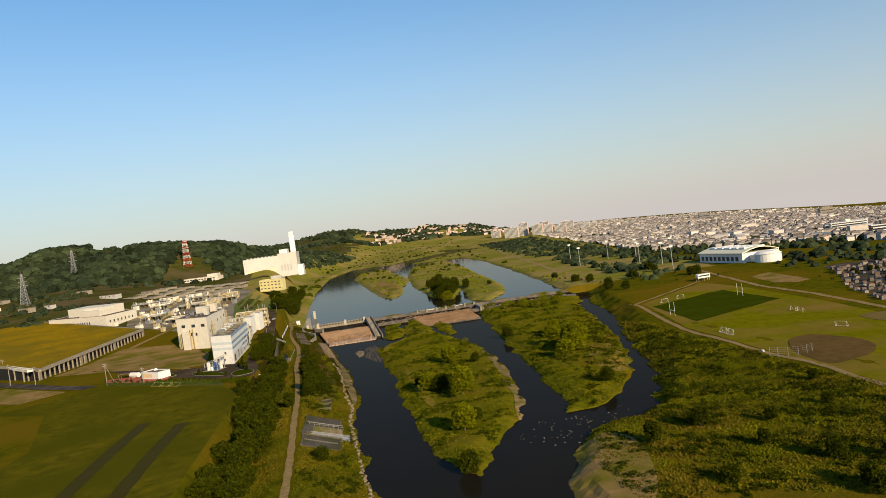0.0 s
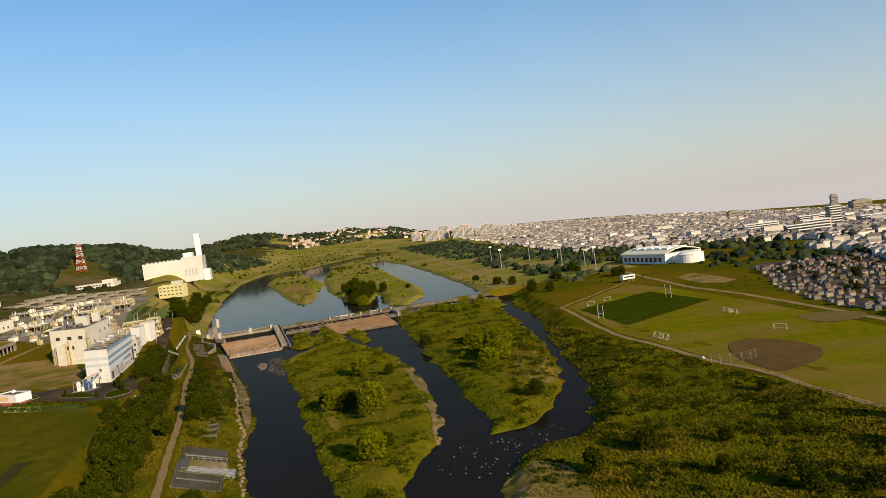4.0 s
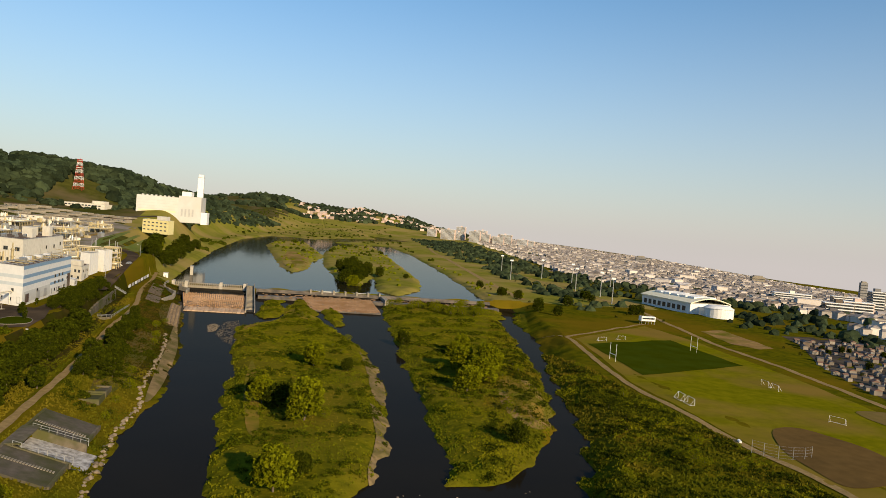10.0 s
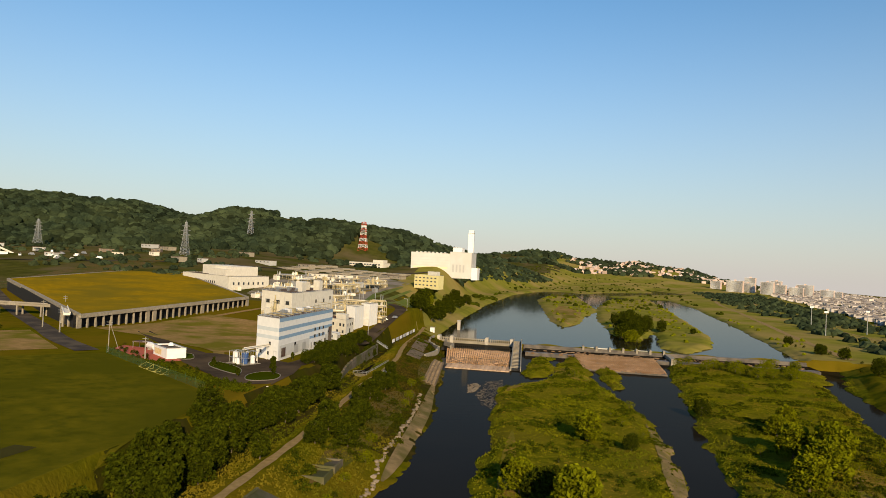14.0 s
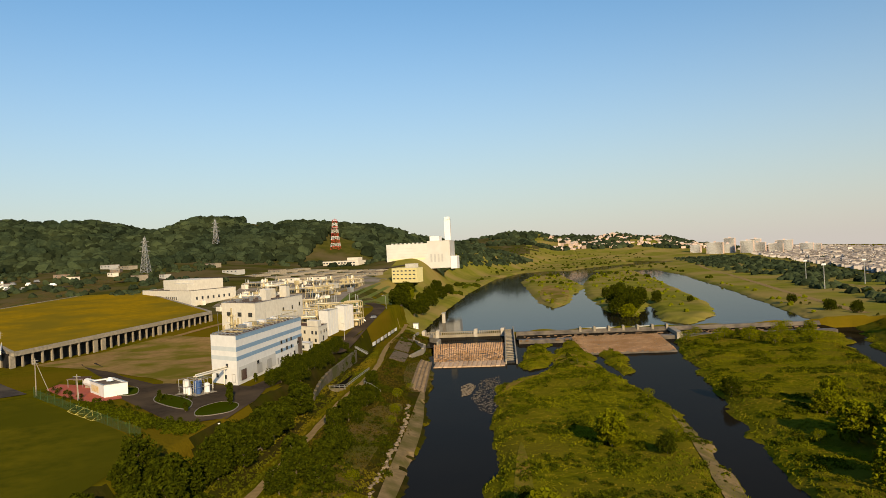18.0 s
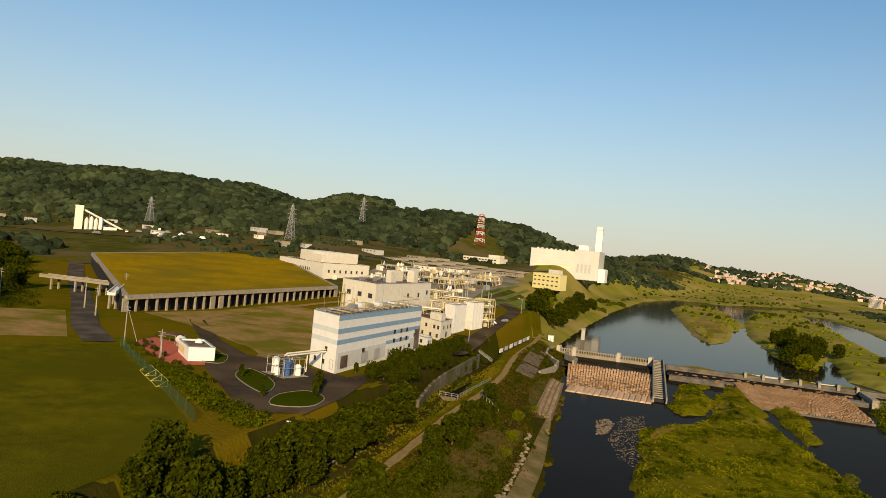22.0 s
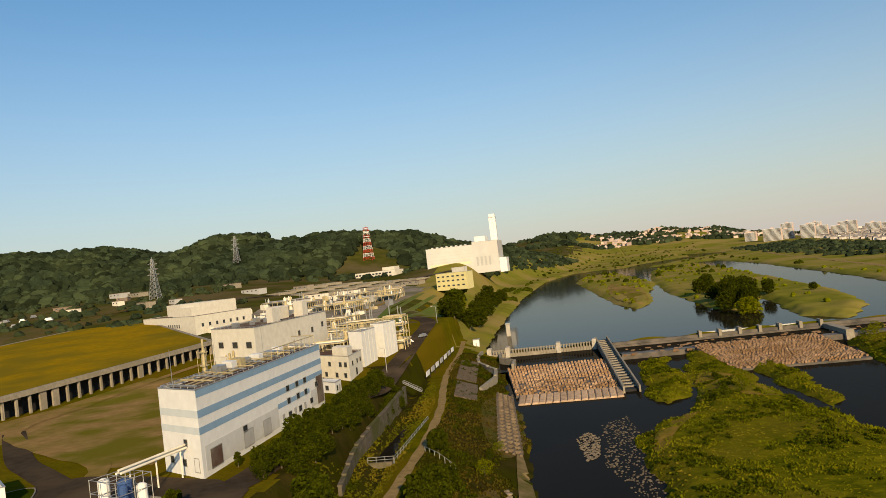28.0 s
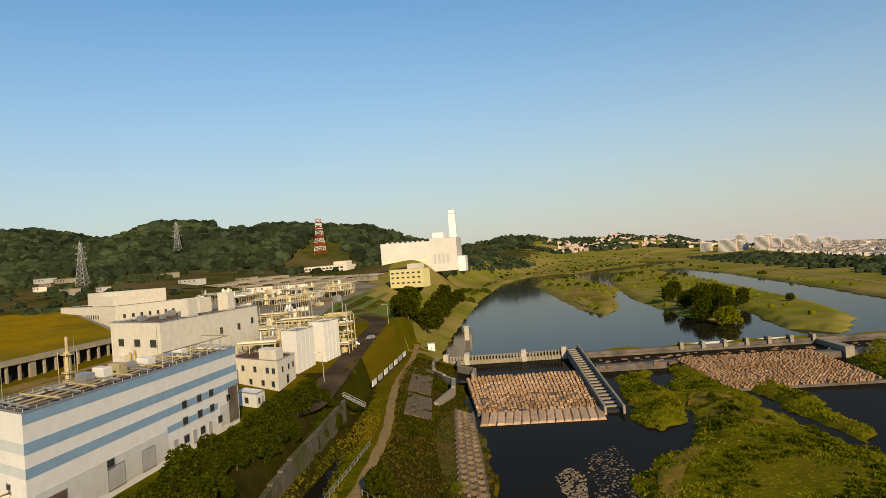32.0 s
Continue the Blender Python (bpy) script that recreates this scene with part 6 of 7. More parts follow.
# ---------------------------------------------------------------- pylons, radio mast, batching plant
def lattice(name, x, y, z, hh, base, top, mats, label, arms, bands=10, category="pylon"):
    g = thing(name, x, y, z, label, category, "pylons" if category == "pylon" else "")
    r_ = 0.22

    def half(t):
        return base * (1 - t) ** 1.25 + top * (1 - (1 - t) ** 1.25)

    for k in range(bands):
        t0, t1 = k / bands, (k + 1) / bands
        a, c = half(t0), half(t1)
        s = Shape()
        cor = [(1, 1), (-1, 1), (-1, -1), (1, -1)]
        for i, (sx, sy) in enumerate(cor):
            ux, uy = cor[(i + 1) % 4]
            s.tube((sx * a, sy * a, t0 * hh), (sx * c, sy * c, t1 * hh), r_, sides=4, cap=False)
            s.tube((sx * a, sy * a, t0 * hh), (ux * c, uy * c, t1 * hh), r_ * 0.7, sides=4, cap=False)
            s.tube((ux * a, uy * a, t0 * hh), (sx * c, sy * c, t1 * hh), r_ * 0.7, sides=4, cap=False)
            s.tube((sx * c, sy * c, t1 * hh), (ux * c, uy * c, t1 * hh), r_ * 0.7, sides=4, cap=False)
        part("lattice_stage", s, mats[k % len(mats)], g)
    for t, reach in arms:
        s = Shape()
        zz = t * hh
        for sg in (-1, 1):
            s.tube((0, 0, zz + 1.2), (sg * reach, 0, zz), r_, sides=4).tube((sg * half(t), 0, zz - 0.6), (sg * reach, 0, zz), r_ * 0.8, sides=4)
        part("crossarm", s, mats[0], g)
    part("peak", Shape().tube((0, 0, hh), (0, 0, hh * 1.05), 0.25, 0.1, 6), mats[0], g)
    return g


def stand_z(x, y):
    return ground_z(x, y) - 1


for x, y, top in ((-371, 690, 85.5), (-380, 884, 112.5), (-560, 700, 82.0)):
    z = stand_z(x, y)
    lattice("pylon", x, y, z, top - z, 4.2, 0.8, [M_STEEL], "grey steel lattice power pylon below the wooded hill", ((0.62, 6), (0.75, 5.4), (0.88, 4.6)))
z = stand_z(-241, 963)
mast = lattice("radio_mast", -241, 963, z, 108 - z, 6.0, 2.6, [M_REDWHITE, M_WHITE], "red and white lattice radio mast on the hillside", (), 9, "radio mast")
for k in range(3):
    part("dish_deck", Shape().tube((0, 0, (108 - z) * (0.72 + 0.12 * k)), (0, 0, (108 - z) * (0.72 + 0.12 * k) + 0.5), 5.0 - k, sides=12), M_WHITE, mast)

bx, by = -560, 600
bz = ground_z(bx, by)
bat = thing("batching_plant", bx, by, bz, "pale concrete batching plant with silos and a conveyor", "industrial plant", rz=42)
bat.matrix_basis = pose(bx, by, bz, 0, 0, 42) @ Matrix.Diagonal((0.62, 0.62, 0.72, 1))
part("tower", Shape().box(-8, 4, -6, 6, -2, 31, 0.3), M_CREAM, bat)
part("tower_head", Shape().box(-8.4, 4.4, -6.4, 6.4, 31, 33, 0.3), M_WHITE, bat)
for k in range(4):
    part("silo", Shape().tube((10 + 7 * k, -5, -2), (10 + 7 * k, -5, 14 + 2 * (k % 2)), 3.0, 3.0, 14).tube((10 + 7 * k, -5, 14 + 2 * (k % 2)), (10 + 7 * k, -5, 17 + 2 * (k % 2)), 3.0, 0.6, 14), (M_CREAM, M_WHITE)[k % 2], bat)
part("conveyor", Shape().tube((3, 0, 28), (66, 4, 3), 1.5, 1.5, 6), M_CREAM, bat)
for k in range(5):
    q = (k + 1) / 6
    part("trestle", Shape().tube((3 + 63 * q, 4 * q - 1.5, -2), (3 + 63 * q, 4 * q, 28 - 25 * q), 0.4, sides=5).tube((3 + 63 * q, 4 * q + 1.5, -2), (3 + 63 * q, 4 * q, 28 - 25 * q), 0.4, sides=5), M_STEEL, bat)
part("office", Shape().box(36, 56, -16, -8, -2, 6, 0.2), M_WHITE, bat)
for x, y, w, l, hh in ((-640, 610, 26, 14, 7), (-700, 640, 30, 16, 6), (-480, 620, 22, 12, 6), (-760, 600, 34, 16, 7), (-520, 650, 26, 14, 6), (-820, 650, 30, 16, 7), (-430, 650, 20, 10, 5), (-600, 690, 40, 12, 5), (-455, 690, 28, 12, 5), (-395, 665, 24, 10, 6), (-410, 700, 24, 10, 5)):
    shed(x, y + (x % 7) * 4 - 12, w * (0.45 + 0.05 * (int(y) % 7)), l * 0.6, hh * 0.62, "low roadside workshop with a dull flat roof", (M_GREYCLAD, M_CREAM, M_CONC, M_H2)[int(x / 10) % 4], -35 + int(x) % 50, (M_ROOFGREY, M_GREYCLAD, M_R2)[int(y / 10) % 3])
M_BLUEROOF = material("blue_sheet_roof", (0.07, 0.14, 0.26), (0.05, 0.11, 0.21), 0.6, 0.4)
for x, y, w in ((-690, 560, 26), (-662, 548, 18), (-720, 575, 20)):
    shed(x, y, w, 10, 4.5, "low shed with a blue sheet roof beside the road", M_GREYCLAD, -20, M_BLUEROOF)
for k in range(14):
    q = random.Random(k + 300)
    x, y = q.uniform(-520, -420), q.uniform(575, 650)
    vehicle("parked_truck", x, y, q.uniform(0, 360), q.uniform(5, 8), 2.4, q.uniform(2.6, 3.2), (M_CARWHITE, M_CARGREY)[k % 2], "parked works truck below the hills")

# ---------------------------------------------------------------- right bank things
for x, y, rz in ((179, 181, 92), (240, 214, 272)):
    g = thing("rugby_posts", x, y, ground_z(x, y), "white rugby posts on the dark pitch", "goal", "goals", rz)
    for sx in (-2.8, 2.8):
        part("post", Shape().tube((sx, 0, 0), (sx, 0, 8), 0.09, 0.07, 8), M_WHITE, g)
    part("crossbar", Shape().tube((-2.8, 0, 3), (2.8, 0, 3), 0.12, sides=8), M_WHITE, g)
for x, y, rz in ((172, 112, 85), (171.5, 105, 85), (225, 138, 265), (225, 132, 265), (212, 84, 300), (200, 236, 10), (215, 244, 10)):
    goal(x, y, rz, 5.0, 2.2, 1.6, "white portable goal on the sports ground")
for x, y, rz in ((168, 56, 70),):
    bk = thing("backstop", x, y, ground_z(x, y), "mesh backstop fence behind home plate", "fence", "backstops", rz)
    for k in range(6):
        a = radians(-60 + 24 * k)
        part("post", Shape().tube((-7 * math.cos(a), 9 * math.sin(a), 0), (-7 * math.cos(a), 9 * math.sin(a), 3.6), 0.07, sides=6), M_STEEL, bk)
    s = Shape()
    for k in range(5):
        a, c = radians(-60 + 24 * k), radians(-36 + 24 * k)
        for z in (0.3, 1.1, 1.9, 2.7, 3.5):
            s.tube((-7 * math.cos(a), 9 * math.sin(a), z), (-7 * math.cos(c), 9 * math.sin(c), z), 0.025, sides=3)
    part("rail", s, M_STEEL, bk)
    for k in range(2):
        part("bench", Shape().box(2 + 3 * k, 4.5 + 3 * k, -9 + 17 * k, -8.3 + 17 * k, 0.1, 0.55), M_WHITE, bk)


def flood_light(x, y, hh):
    g = thing("flood_light", x, y, ground_z(x, y), "tall grey floodlight mast with a lamp panel", "floodlight", "floodlights")
    part("mast", Shape().tube((0, 0, -1), (0, 0, hh), 0.5, 0.3, 8), M_STEEL, g)
    part("lamp_panel", Shape().box(-1.8, 1.8, -0.4, 0.1, hh - 0.4, hh + 1.2, 0.1), M_WHITE, g)


for x, y, hh in ((300, 738, 22), (336, 693, 22), (316, 545, 22), (320, 497, 22), (304, 440, 21), (352, 640, 22), (372, 585, 21), (280, 640, 21)):
    flood_light(x, y, hh)
hutr = thing("field_hut", 270, 318, ground_z(270, 318), "small white hut on legs at the levee", "hut")
part("cabin", Shape().box(-5, 5, -2, 2, 2.4, 5.4, 0.1), M_WHITE, hutr)
for x in (-4.5, 0, 4.5):
    for y in (-1.7, 1.7):
        part("leg", Shape().tube((x, y, -0.5), (x, y, 2.4), 0.14, sides=6), M_STEEL, hutr)
part("window_band", Shape().box(-4.4, 4.4, -2.06, -2, 3.6, 4.6), M_GLASS, hutr)

# gymnasium with a curved white roof
gx, gy = 340, 456
gz = ground_z(gx, gy)
gym = thing("gymnasium", gx, gy, gz, "white gymnasium with a stepped curved roof", "sports hall", rz=-82)
part("hall_shell", Shape().box(0, 62, 0, 40, -2, 8), M_WHITE, gym)
s = Shape()
NA = 10
for i in range(NA + 1):
    y = 40 * i / NA
    z = 8 + 4.0 * math.sin(math.pi * i / NA)
    s.v += [(-1.5, y - 1 + 0.2 * (i / NA), z), (63.5, y - 1 + 0.2 * (i / NA), z), (-1.5, y - 1, z + 0.7), (63.5, y - 1, z + 0.7)]
for i in range(NA):
    a = 4 * i
    s.f += [(a + 2, a + 3, a + 7, a + 6), (a, a + 4, a + 5, a + 1), (a, a + 2, a + 6, a + 4), (a + 1, a + 5, a + 7, a + 3)]
s.f += [(0, 1, 3, 2), (4 * NA, 4 * NA + 2, 4 * NA + 3, 4 * NA + 1)]
part("curved_roof", s, material("cream_metal_roof", (0.74, 0.70, 0.52), (0.66, 0.62, 0.46), 0.5, 0.3), gym)
for k in range(5):
    part("roof_step", Shape().box(6 + 10.5 * k, 14 + 10.5 * k, 8, 30, 11.2, 12.9, 0.3), M_WHITE, gym)
part("foyer", Shape().tube((78, 14, -2), (78, 14, 7), 11, 11, 24).tube((78, 14, 7), (78, 14, 9), 11.5, 8, 24), M_WHITE, gym)
part("link", Shape().box(62, 68, 8, 20, -2, 6), M_WHITE, gym)
for k in range(9):
    win = part("window", Shape().box(3 + 6.2 * k, 7 + 6.2 * k, -0.2, 0, 1.5, 5.5), M_STEEL, gym)
    part("pane", Shape().box(3.2 + 6.2 * k, 6.8 + 6.2 * k, -0.26, -0.2, 1.7, 5.3), M_GLASS, win)

# ---------------------------------------------------------------- vegetation
M_SLOPE = material("dry_slope_weeds", (0.042, 0.040, 0.003), (0.020, 0.024, 0.002), 0.9, 0.12, island=0.6, second=(0.050, 0.038, 0.006), second_scale=0.05, spec=0.0)
M_SHRUB = material("shrub_leaves", (0.074, 0.082, 0.003), (0.032, 0.042, 0.002), 0.8, 0.08, island=0.5, second=(0.035, 0.045, 0.003), second_scale=0.03, spec=0.0)
def leaf_quads(centres, size, rng, lift=0.35):
    """One bent leaf spray per centre: arrays of vertices and faces."""
    n = len(centres)
    a = rng.normal(size=(n, 3))
    a[:, 2] = np.abs(a[:, 2]) * 0.5 + lift
    a /= np.linalg.norm(a, axis=1, keepdims=True)
    b = np.cross(a, rng.normal(size=(n, 3)))
    b /= np.linalg.norm(b, axis=1, keepdims=True)
    c = np.cross(a, b)
    k = (size * rng.uniform(0.6, 1.3, n))[:, None]
    v = np.stack([centres - b * k, centres - c * k * 0.6 + a * k * 0.25, centres + b * k, centres + c * k * 0.6 + a * k * 0.25], 1).reshape(-1, 3)
    f = np.arange(4 * n).reshape(-1, 4)
    return v, f


def big_mesh(name, v, f, mat):
    me = bpy.data.meshes.new(name)
    f = np.asarray(f)
    me.vertices.add(len(v))
    me.vertices.foreach_set("co", np.asarray(v, np.float32).ravel())
    me.loops.add(f.size)
    me.loops.foreach_set("vertex_index", f.ravel().astype(np.int32))
    me.polygons.add(len(f))
    me.polygons.foreach_set("loop_start", np.arange(0, f.size, f.shape[1], dtype=np.int32))
    me.polygons.foreach_set("use_smooth", np.zeros(len(f), bool))
    me.update(calc_edges=True)
    me.materials.append(mat)
    return me


def tree(name, hh, spread, lumps, leaves, mat, seed, label, narrow=False):
    """A tapered trunk with limbs and an uneven crown of leaf sprays, standing at the origin."""
    rng = np.random.RandomState(seed)
    g = thing(name, 0, 0, 0, label, "tree", "bank trees")
    s = Shape().tube((0, 0, -0.8), (0.1, 0, hh * 0.45), 0.03 * hh, 0.018 * hh, 8, False)
    cents = []
    for k in range(lumps):
        w = 2.4 * k + rng.uniform(-0.5, 0.5)
        t = (k + 0.5) / lumps
        rad = spread * (0.35 + 0.65 * math.sin(math.pi * min(1, 0.25 + 0.72 * t))) * rng.uniform(0.45, 0.95)
        z = hh * ((0.16 if narrow else 0.22) + 0.68 * t)
        c = np.array([rad * math.cos(w) * 0.75, rad * math.sin(w) * 0.75, z])
        cents.append((c, spread * rng.uniform(0.32, 0.5)))
        s.tube((0, 0, min(z * 0.6, hh * 0.45)), tuple(c), 0.011 * hh, 0.004 * hh, 5, False)
    part("trunk", s, M_BARK, g)
    pts = []
    for c, r_ in cents:
        d = rng.normal(size=(leaves, 3))
        d /= np.linalg.norm(d, axis=1, keepdims=True)
        d *= r_ * rng.uniform(0.55, 1.05, (leaves, 1)) ** 0.5
        d[:, 2] *= 0.8
        pts.append(c + d)
    v, f = leaf_quads(np.concatenate(pts), 0.055 * hh, rng)
    crown = new("crown", big_mesh("crown", v, f, mat))
    crown.parent = g
    return g


T_ROUND = tree("bank_tree", 10, 4.6, 16, 120, M_LEAF, 1, "broad dark green tree with a rounded leafy crown")
T_WIDE = tree("bank_tree", 8, 5.2, 18, 112, M_LEAF, 2, "wide spreading dark green riverside tree")
T_WILLOW = tree("willow", 9, 4.8, 18, 150, M_LEAF_LIGHT, 3, "bright yellow-green willow with a dense crown")
T_SLIM = tree("slim_tree", 9, 1.6, 12, 100, M_LEAF, 4, "slim upright dark tree by the road", True)
T_BUSH = tree("bush", 3.4, 2.6, 10, 75, M_LEAF, 5, "low rounded dark green bush")
T_BUSHL = tree("bush", 3.2, 2.8, 10, 75, M_LEAF_LIGHT, 6, "low yellow-green bush among the reeds")
used = set()


def plant(t, x, y, k=1.0, r=random.Random(77)):
    if 104 < y < 250 and x > float(left_edge(y)) - 6.5 and x < 4:
        return None
    if -27 < x < -4 and 30 < y < 82 or -24 < x < -12 and 88 < y < 112:
        return None
    z = ground_z(x, y)
    m = pose(x, y, z, 0, 0, r.uniform(0, 360)) @ Matrix.Diagonal((k, k, k * r.uniform(0.85, 1.15), 1))
    if t.name not in used:
        used.add(t.name)
        t.matrix_basis = m
        return t
    return copy_thing(t, m)


rv = random.Random(21)
# islands below the weir
for x, y, k in ((46, 162, 1.05), (40, 85, 1.2), (28, 104, 0.9), (33, 100, 0.85), (36, 109, 0.7), (58, 153, 0.6), (32, 34, 0.95), (25, 116, 0.6), (27, -2, 0.85), (38, 45, 0.7)):
    plant(T_WILLOW if k > 0.86 else T_WIDE, x, y, k)
for x, y, k in ((112, 153, 1.3), (106, 141, 1.25), (98, 128, 1.15), (104, 160, 1.1), (117, 163, 1.0), (96, 67, 0.75), (91, 223, 0.85), (114, 200, 0.9), (109, 192, 0.8)):
    plant(T_WILLOW if rv.random() < 0.75 else T_WIDE, x, y, k)
for k in range(44):
    x, y = rv.uniform(14, 150), rv.uniform(0, 380)
    d, _ = water_depth(np.array([x]), np.array([y]))
    if d[0] < -4 and x < 60 + 0.33 * y:
        plant(T_BUSHL if rv.random() < 0.6 else T_BUSH, x, y, rv.uniform(0.5, 1.0))
# round bushes crowded below the weir's far half
for k in range(46):
    x, y = rv.uniform(98, 190), rv.uniform(330, 398)
    d, _ = water_depth(np.array([x]), np.array([y]))
    if d[0] < -2:
        plant(T_BUSHL if k % 3 else T_BUSH, x, y, rv.uniform(1.1, 2.0))
# left bank: dark wood by the pitch, hedges, bushes over the wall, trees along the track
for k in range(46):
    y = rv.uniform(-45, 120)
    plant(T_ROUND if rv.random() < 0.6 else T_WIDE, rv.uniform(-47, -36) - 4 * (y > 80), y, rv.uniform(0.7, 1.15))
for k in range(20):
    y = 120 + 4.0 * k
    plant(T_WIDE if k % 2 else T_ROUND, -41 - 3 * rv.random() - (y - 120) * 0.04, y, rv.uniform(0.45, 0.8))
for k in range(34):
    y = 196 + 3.0 * k
    plant((T_BUSH, T_WIDE, T_ROUND)[k % 3], rv.uniform(-58, -54), y, rv.uniform(1.2, 1.8) if k % 3 == 0 else rv.uniform(0.55, 0.8))
for k in range(26):
    y = 196 + 3.6 * k
    plant(T_WIDE if k % 2 else T_BUSH, rv.uniform(-54.5, -51.8) + (4 if y < 215 else 0), y, rv.uniform(0.5, 0.7) if k % 2 else rv.uniform(1.0, 1.5))
for x, y, k in ((-24, 125, 0.95), (-17, 120, 0.9), (-28, 182, 0.7), (-36, 60, 0.7), (-15, 95, 0.6), (-20, 150, 0.7), (-25, 210, 0.5), (-39, 133, 0.9), (-22, 40, 0.6), (-31, 96, 0.7), (-16, 20, 0.7)):
    plant(T_ROUND if rv.random() < 0.5 else T_WIDE, x, y, k)
for k in range(44):
    y = rv.uniform(-30, 260)
    plant(T_BUSH if rv.random() < 0.5 else T_BUSHL, float(np.interp(y, [q[1] for q in LEFT_BANK], [q[0] for q in LEFT_BANK])) - rv.uniform(3, 12), y, rv.uniform(0.5, 0.9))
for x, y, k in ((-60, 175, 0.75), (-63, 182, 0.7), (-57, 168, 0.8), (-64, 205, 0.6), (-66, 160, 0.6), (-82, 176, 0.6)):
    plant(T_SLIM, x, y, k)
for k in range(40):
    q = rv.random()
    plant(T_BUSH, -138 + 78 * q + rv.uniform(-2, 6), 196 - 58 * q + rv.uniform(2, 8), rv.uniform(0.5, 0.8))
for k in range(34):
    y = rv.uniform(60, 195)
    plant(T_ROUND if k % 2 else T_WIDE, rv.uniform(-47, -39.5), y, rv.uniform(0.75, 1.15))
for k in range(26):
    y = rv.uniform(40, 235)
    tx = float(np.interp(y, [24, 110, 200, 280], [-26, -29, -35, -39]))
    plant(T_WIDE if k % 2 else T_ROUND, tx + rv.uniform(5, 11), y, rv.uniform(0.5, 0.9))
# trees on the lake's near bank
for x, y, k in ((-60, 455, 1.4), (-64, 480, 1.9), (-58, 495, 1.7), (-70, 510, 2.0), (-56, 520, 1.6), (-74, 540, 1.7), (-62, 560, 1.5), (-80, 600, 1.7), (-58, 600, 1.4), (-66, 640, 1.7), (-60, 680, 1.5), (-84, 650, 1.6), (-70, 720, 1.7), (-62, 760, 1.6), (-66, 470, 1.5)):
    plant(T_ROUND if rv.random() < 0.7 else T_WIDE, x, y, k)
plant(T_WILLOW, -76, 578, 1.3)
# hollow behind the yard, far left
for k in range(190):
    x, y = rv.uniform(-420, -215), rv.uniform(195, 380)
    if y < 236 + (-225 - x) * 0.88 and y > 205 + (-225 - x) * 0.1:
        plant(T_ROUND if rv.random() < 0.6 else T_WIDE, x, y, rv.uniform(1.0, 1.7))
for k in range(26):
    q = rv.random()
    plant(T_BUSH, rv.uniform(-84, -72), 184 - 0.6 * rv.uniform(0, 14), rv.uniform(0.25, 0.45))
# gardens among the levee houses
for k in range(70):
    y = rv.uniform(-60, 240)
    plant((T_BUSH, T_ROUND, T_WIDE)[k % 3], 280 + (y - 134) * 0.16 + rv.uniform(0, 120), y, rv.uniform(0.35, 0.6) if k % 3 else rv.uniform(0.6, 1.0))
# lake islands
for x, y, k in ((92, 480, 1.3), (98, 500, 1.2), (94, 525, 1.1), (104, 540, 1.0), (101, 600, 1.2), (110, 620, 1.1), (96, 570, 1.1), (112, 690, 1.1), (124, 640, 0.9), (150, 560, 0.7), (88, 510, 1.5), (102, 520, 1.6), (112, 560, 1.6), (96, 545, 1.5), (108, 590, 1.5), (118, 600, 1.4), (90, 560, 1.3), (126, 570, 1.2), (104, 660, 1.5), (92, 620, 1.3), (116, 720, 1.4)):
    plant(T_WILLOW if y < 490 else T_WIDE, x, y, k)
# right bank thicket
for k in range(120):
    x, y = rv.uniform(78, 168), rv.uniform(-70, 235)
    d, _ = water_depth(np.array([x]), np.array([y]))
    if d[0] < -7 and x < 158 and x > 74 + 0.28 * y:
        low = y < 25
        plant((T_WIDE, T_BUSH, T_BUSH, T_ROUND)[k % 4] if low else (T_BUSH, T_BUSHL)[k % 2], x, y, rv.uniform(0.45, 0.8) if low and k % 4 in (0, 3) else rv.uniform(0.6, 1.1))
for k in range(60):
    x, y = rv.uniform(205, 300), rv.uniform(330, 620)
    if x > 200 + 0.02 * y and not (225 < x < 262 and y > 420):
        plant(T_BUSH if k % 3 else T_WIDE, x, y, rv.uniform(0.7, 1.2))


def ico(sub):
    bm = bmesh.new()
    bmesh.ops.create_icosphere(bm, subdivisions=sub, radius=1)
    v, f = np.array([q.co[:] for q in bm.verts]), np.array([[w.index for w in q.verts] for q in bm.faces])
    bm.free()
    return v, f


def canopy(name, xy, size, mat, label, seed, sub=2, sink=0.2, flat=0.85):
    """Many uneven crowns standing close, as one wood."""
    rng = np.random.RandomState(seed)
    v0, f0 = ico(sub)
    n, m = len(xy), len(v0)
    k = size * rng.uniform(0.65, 1.35, n)
    z = land(xy[:, 0], xy[:, 1])
    jit = rng.uniform(0.72, 1.25, (n, m, 1))
    v = v0[None] * jit * k[:, None, None]
    v[:, :, 2] *= flat
    v += np.stack([xy[:, 0], xy[:, 1], z + k * sink], 1)[:, None, :]
    f = f0[None] + (np.arange(n) * m)[:, None, None]
    o = new(name, big_mesh(name, v.reshape(-1, 3), f.reshape(-1, 3), mat))
    return tagged(o, label, "woodland", kind="stuff")


rng = np.random.RandomState(4)
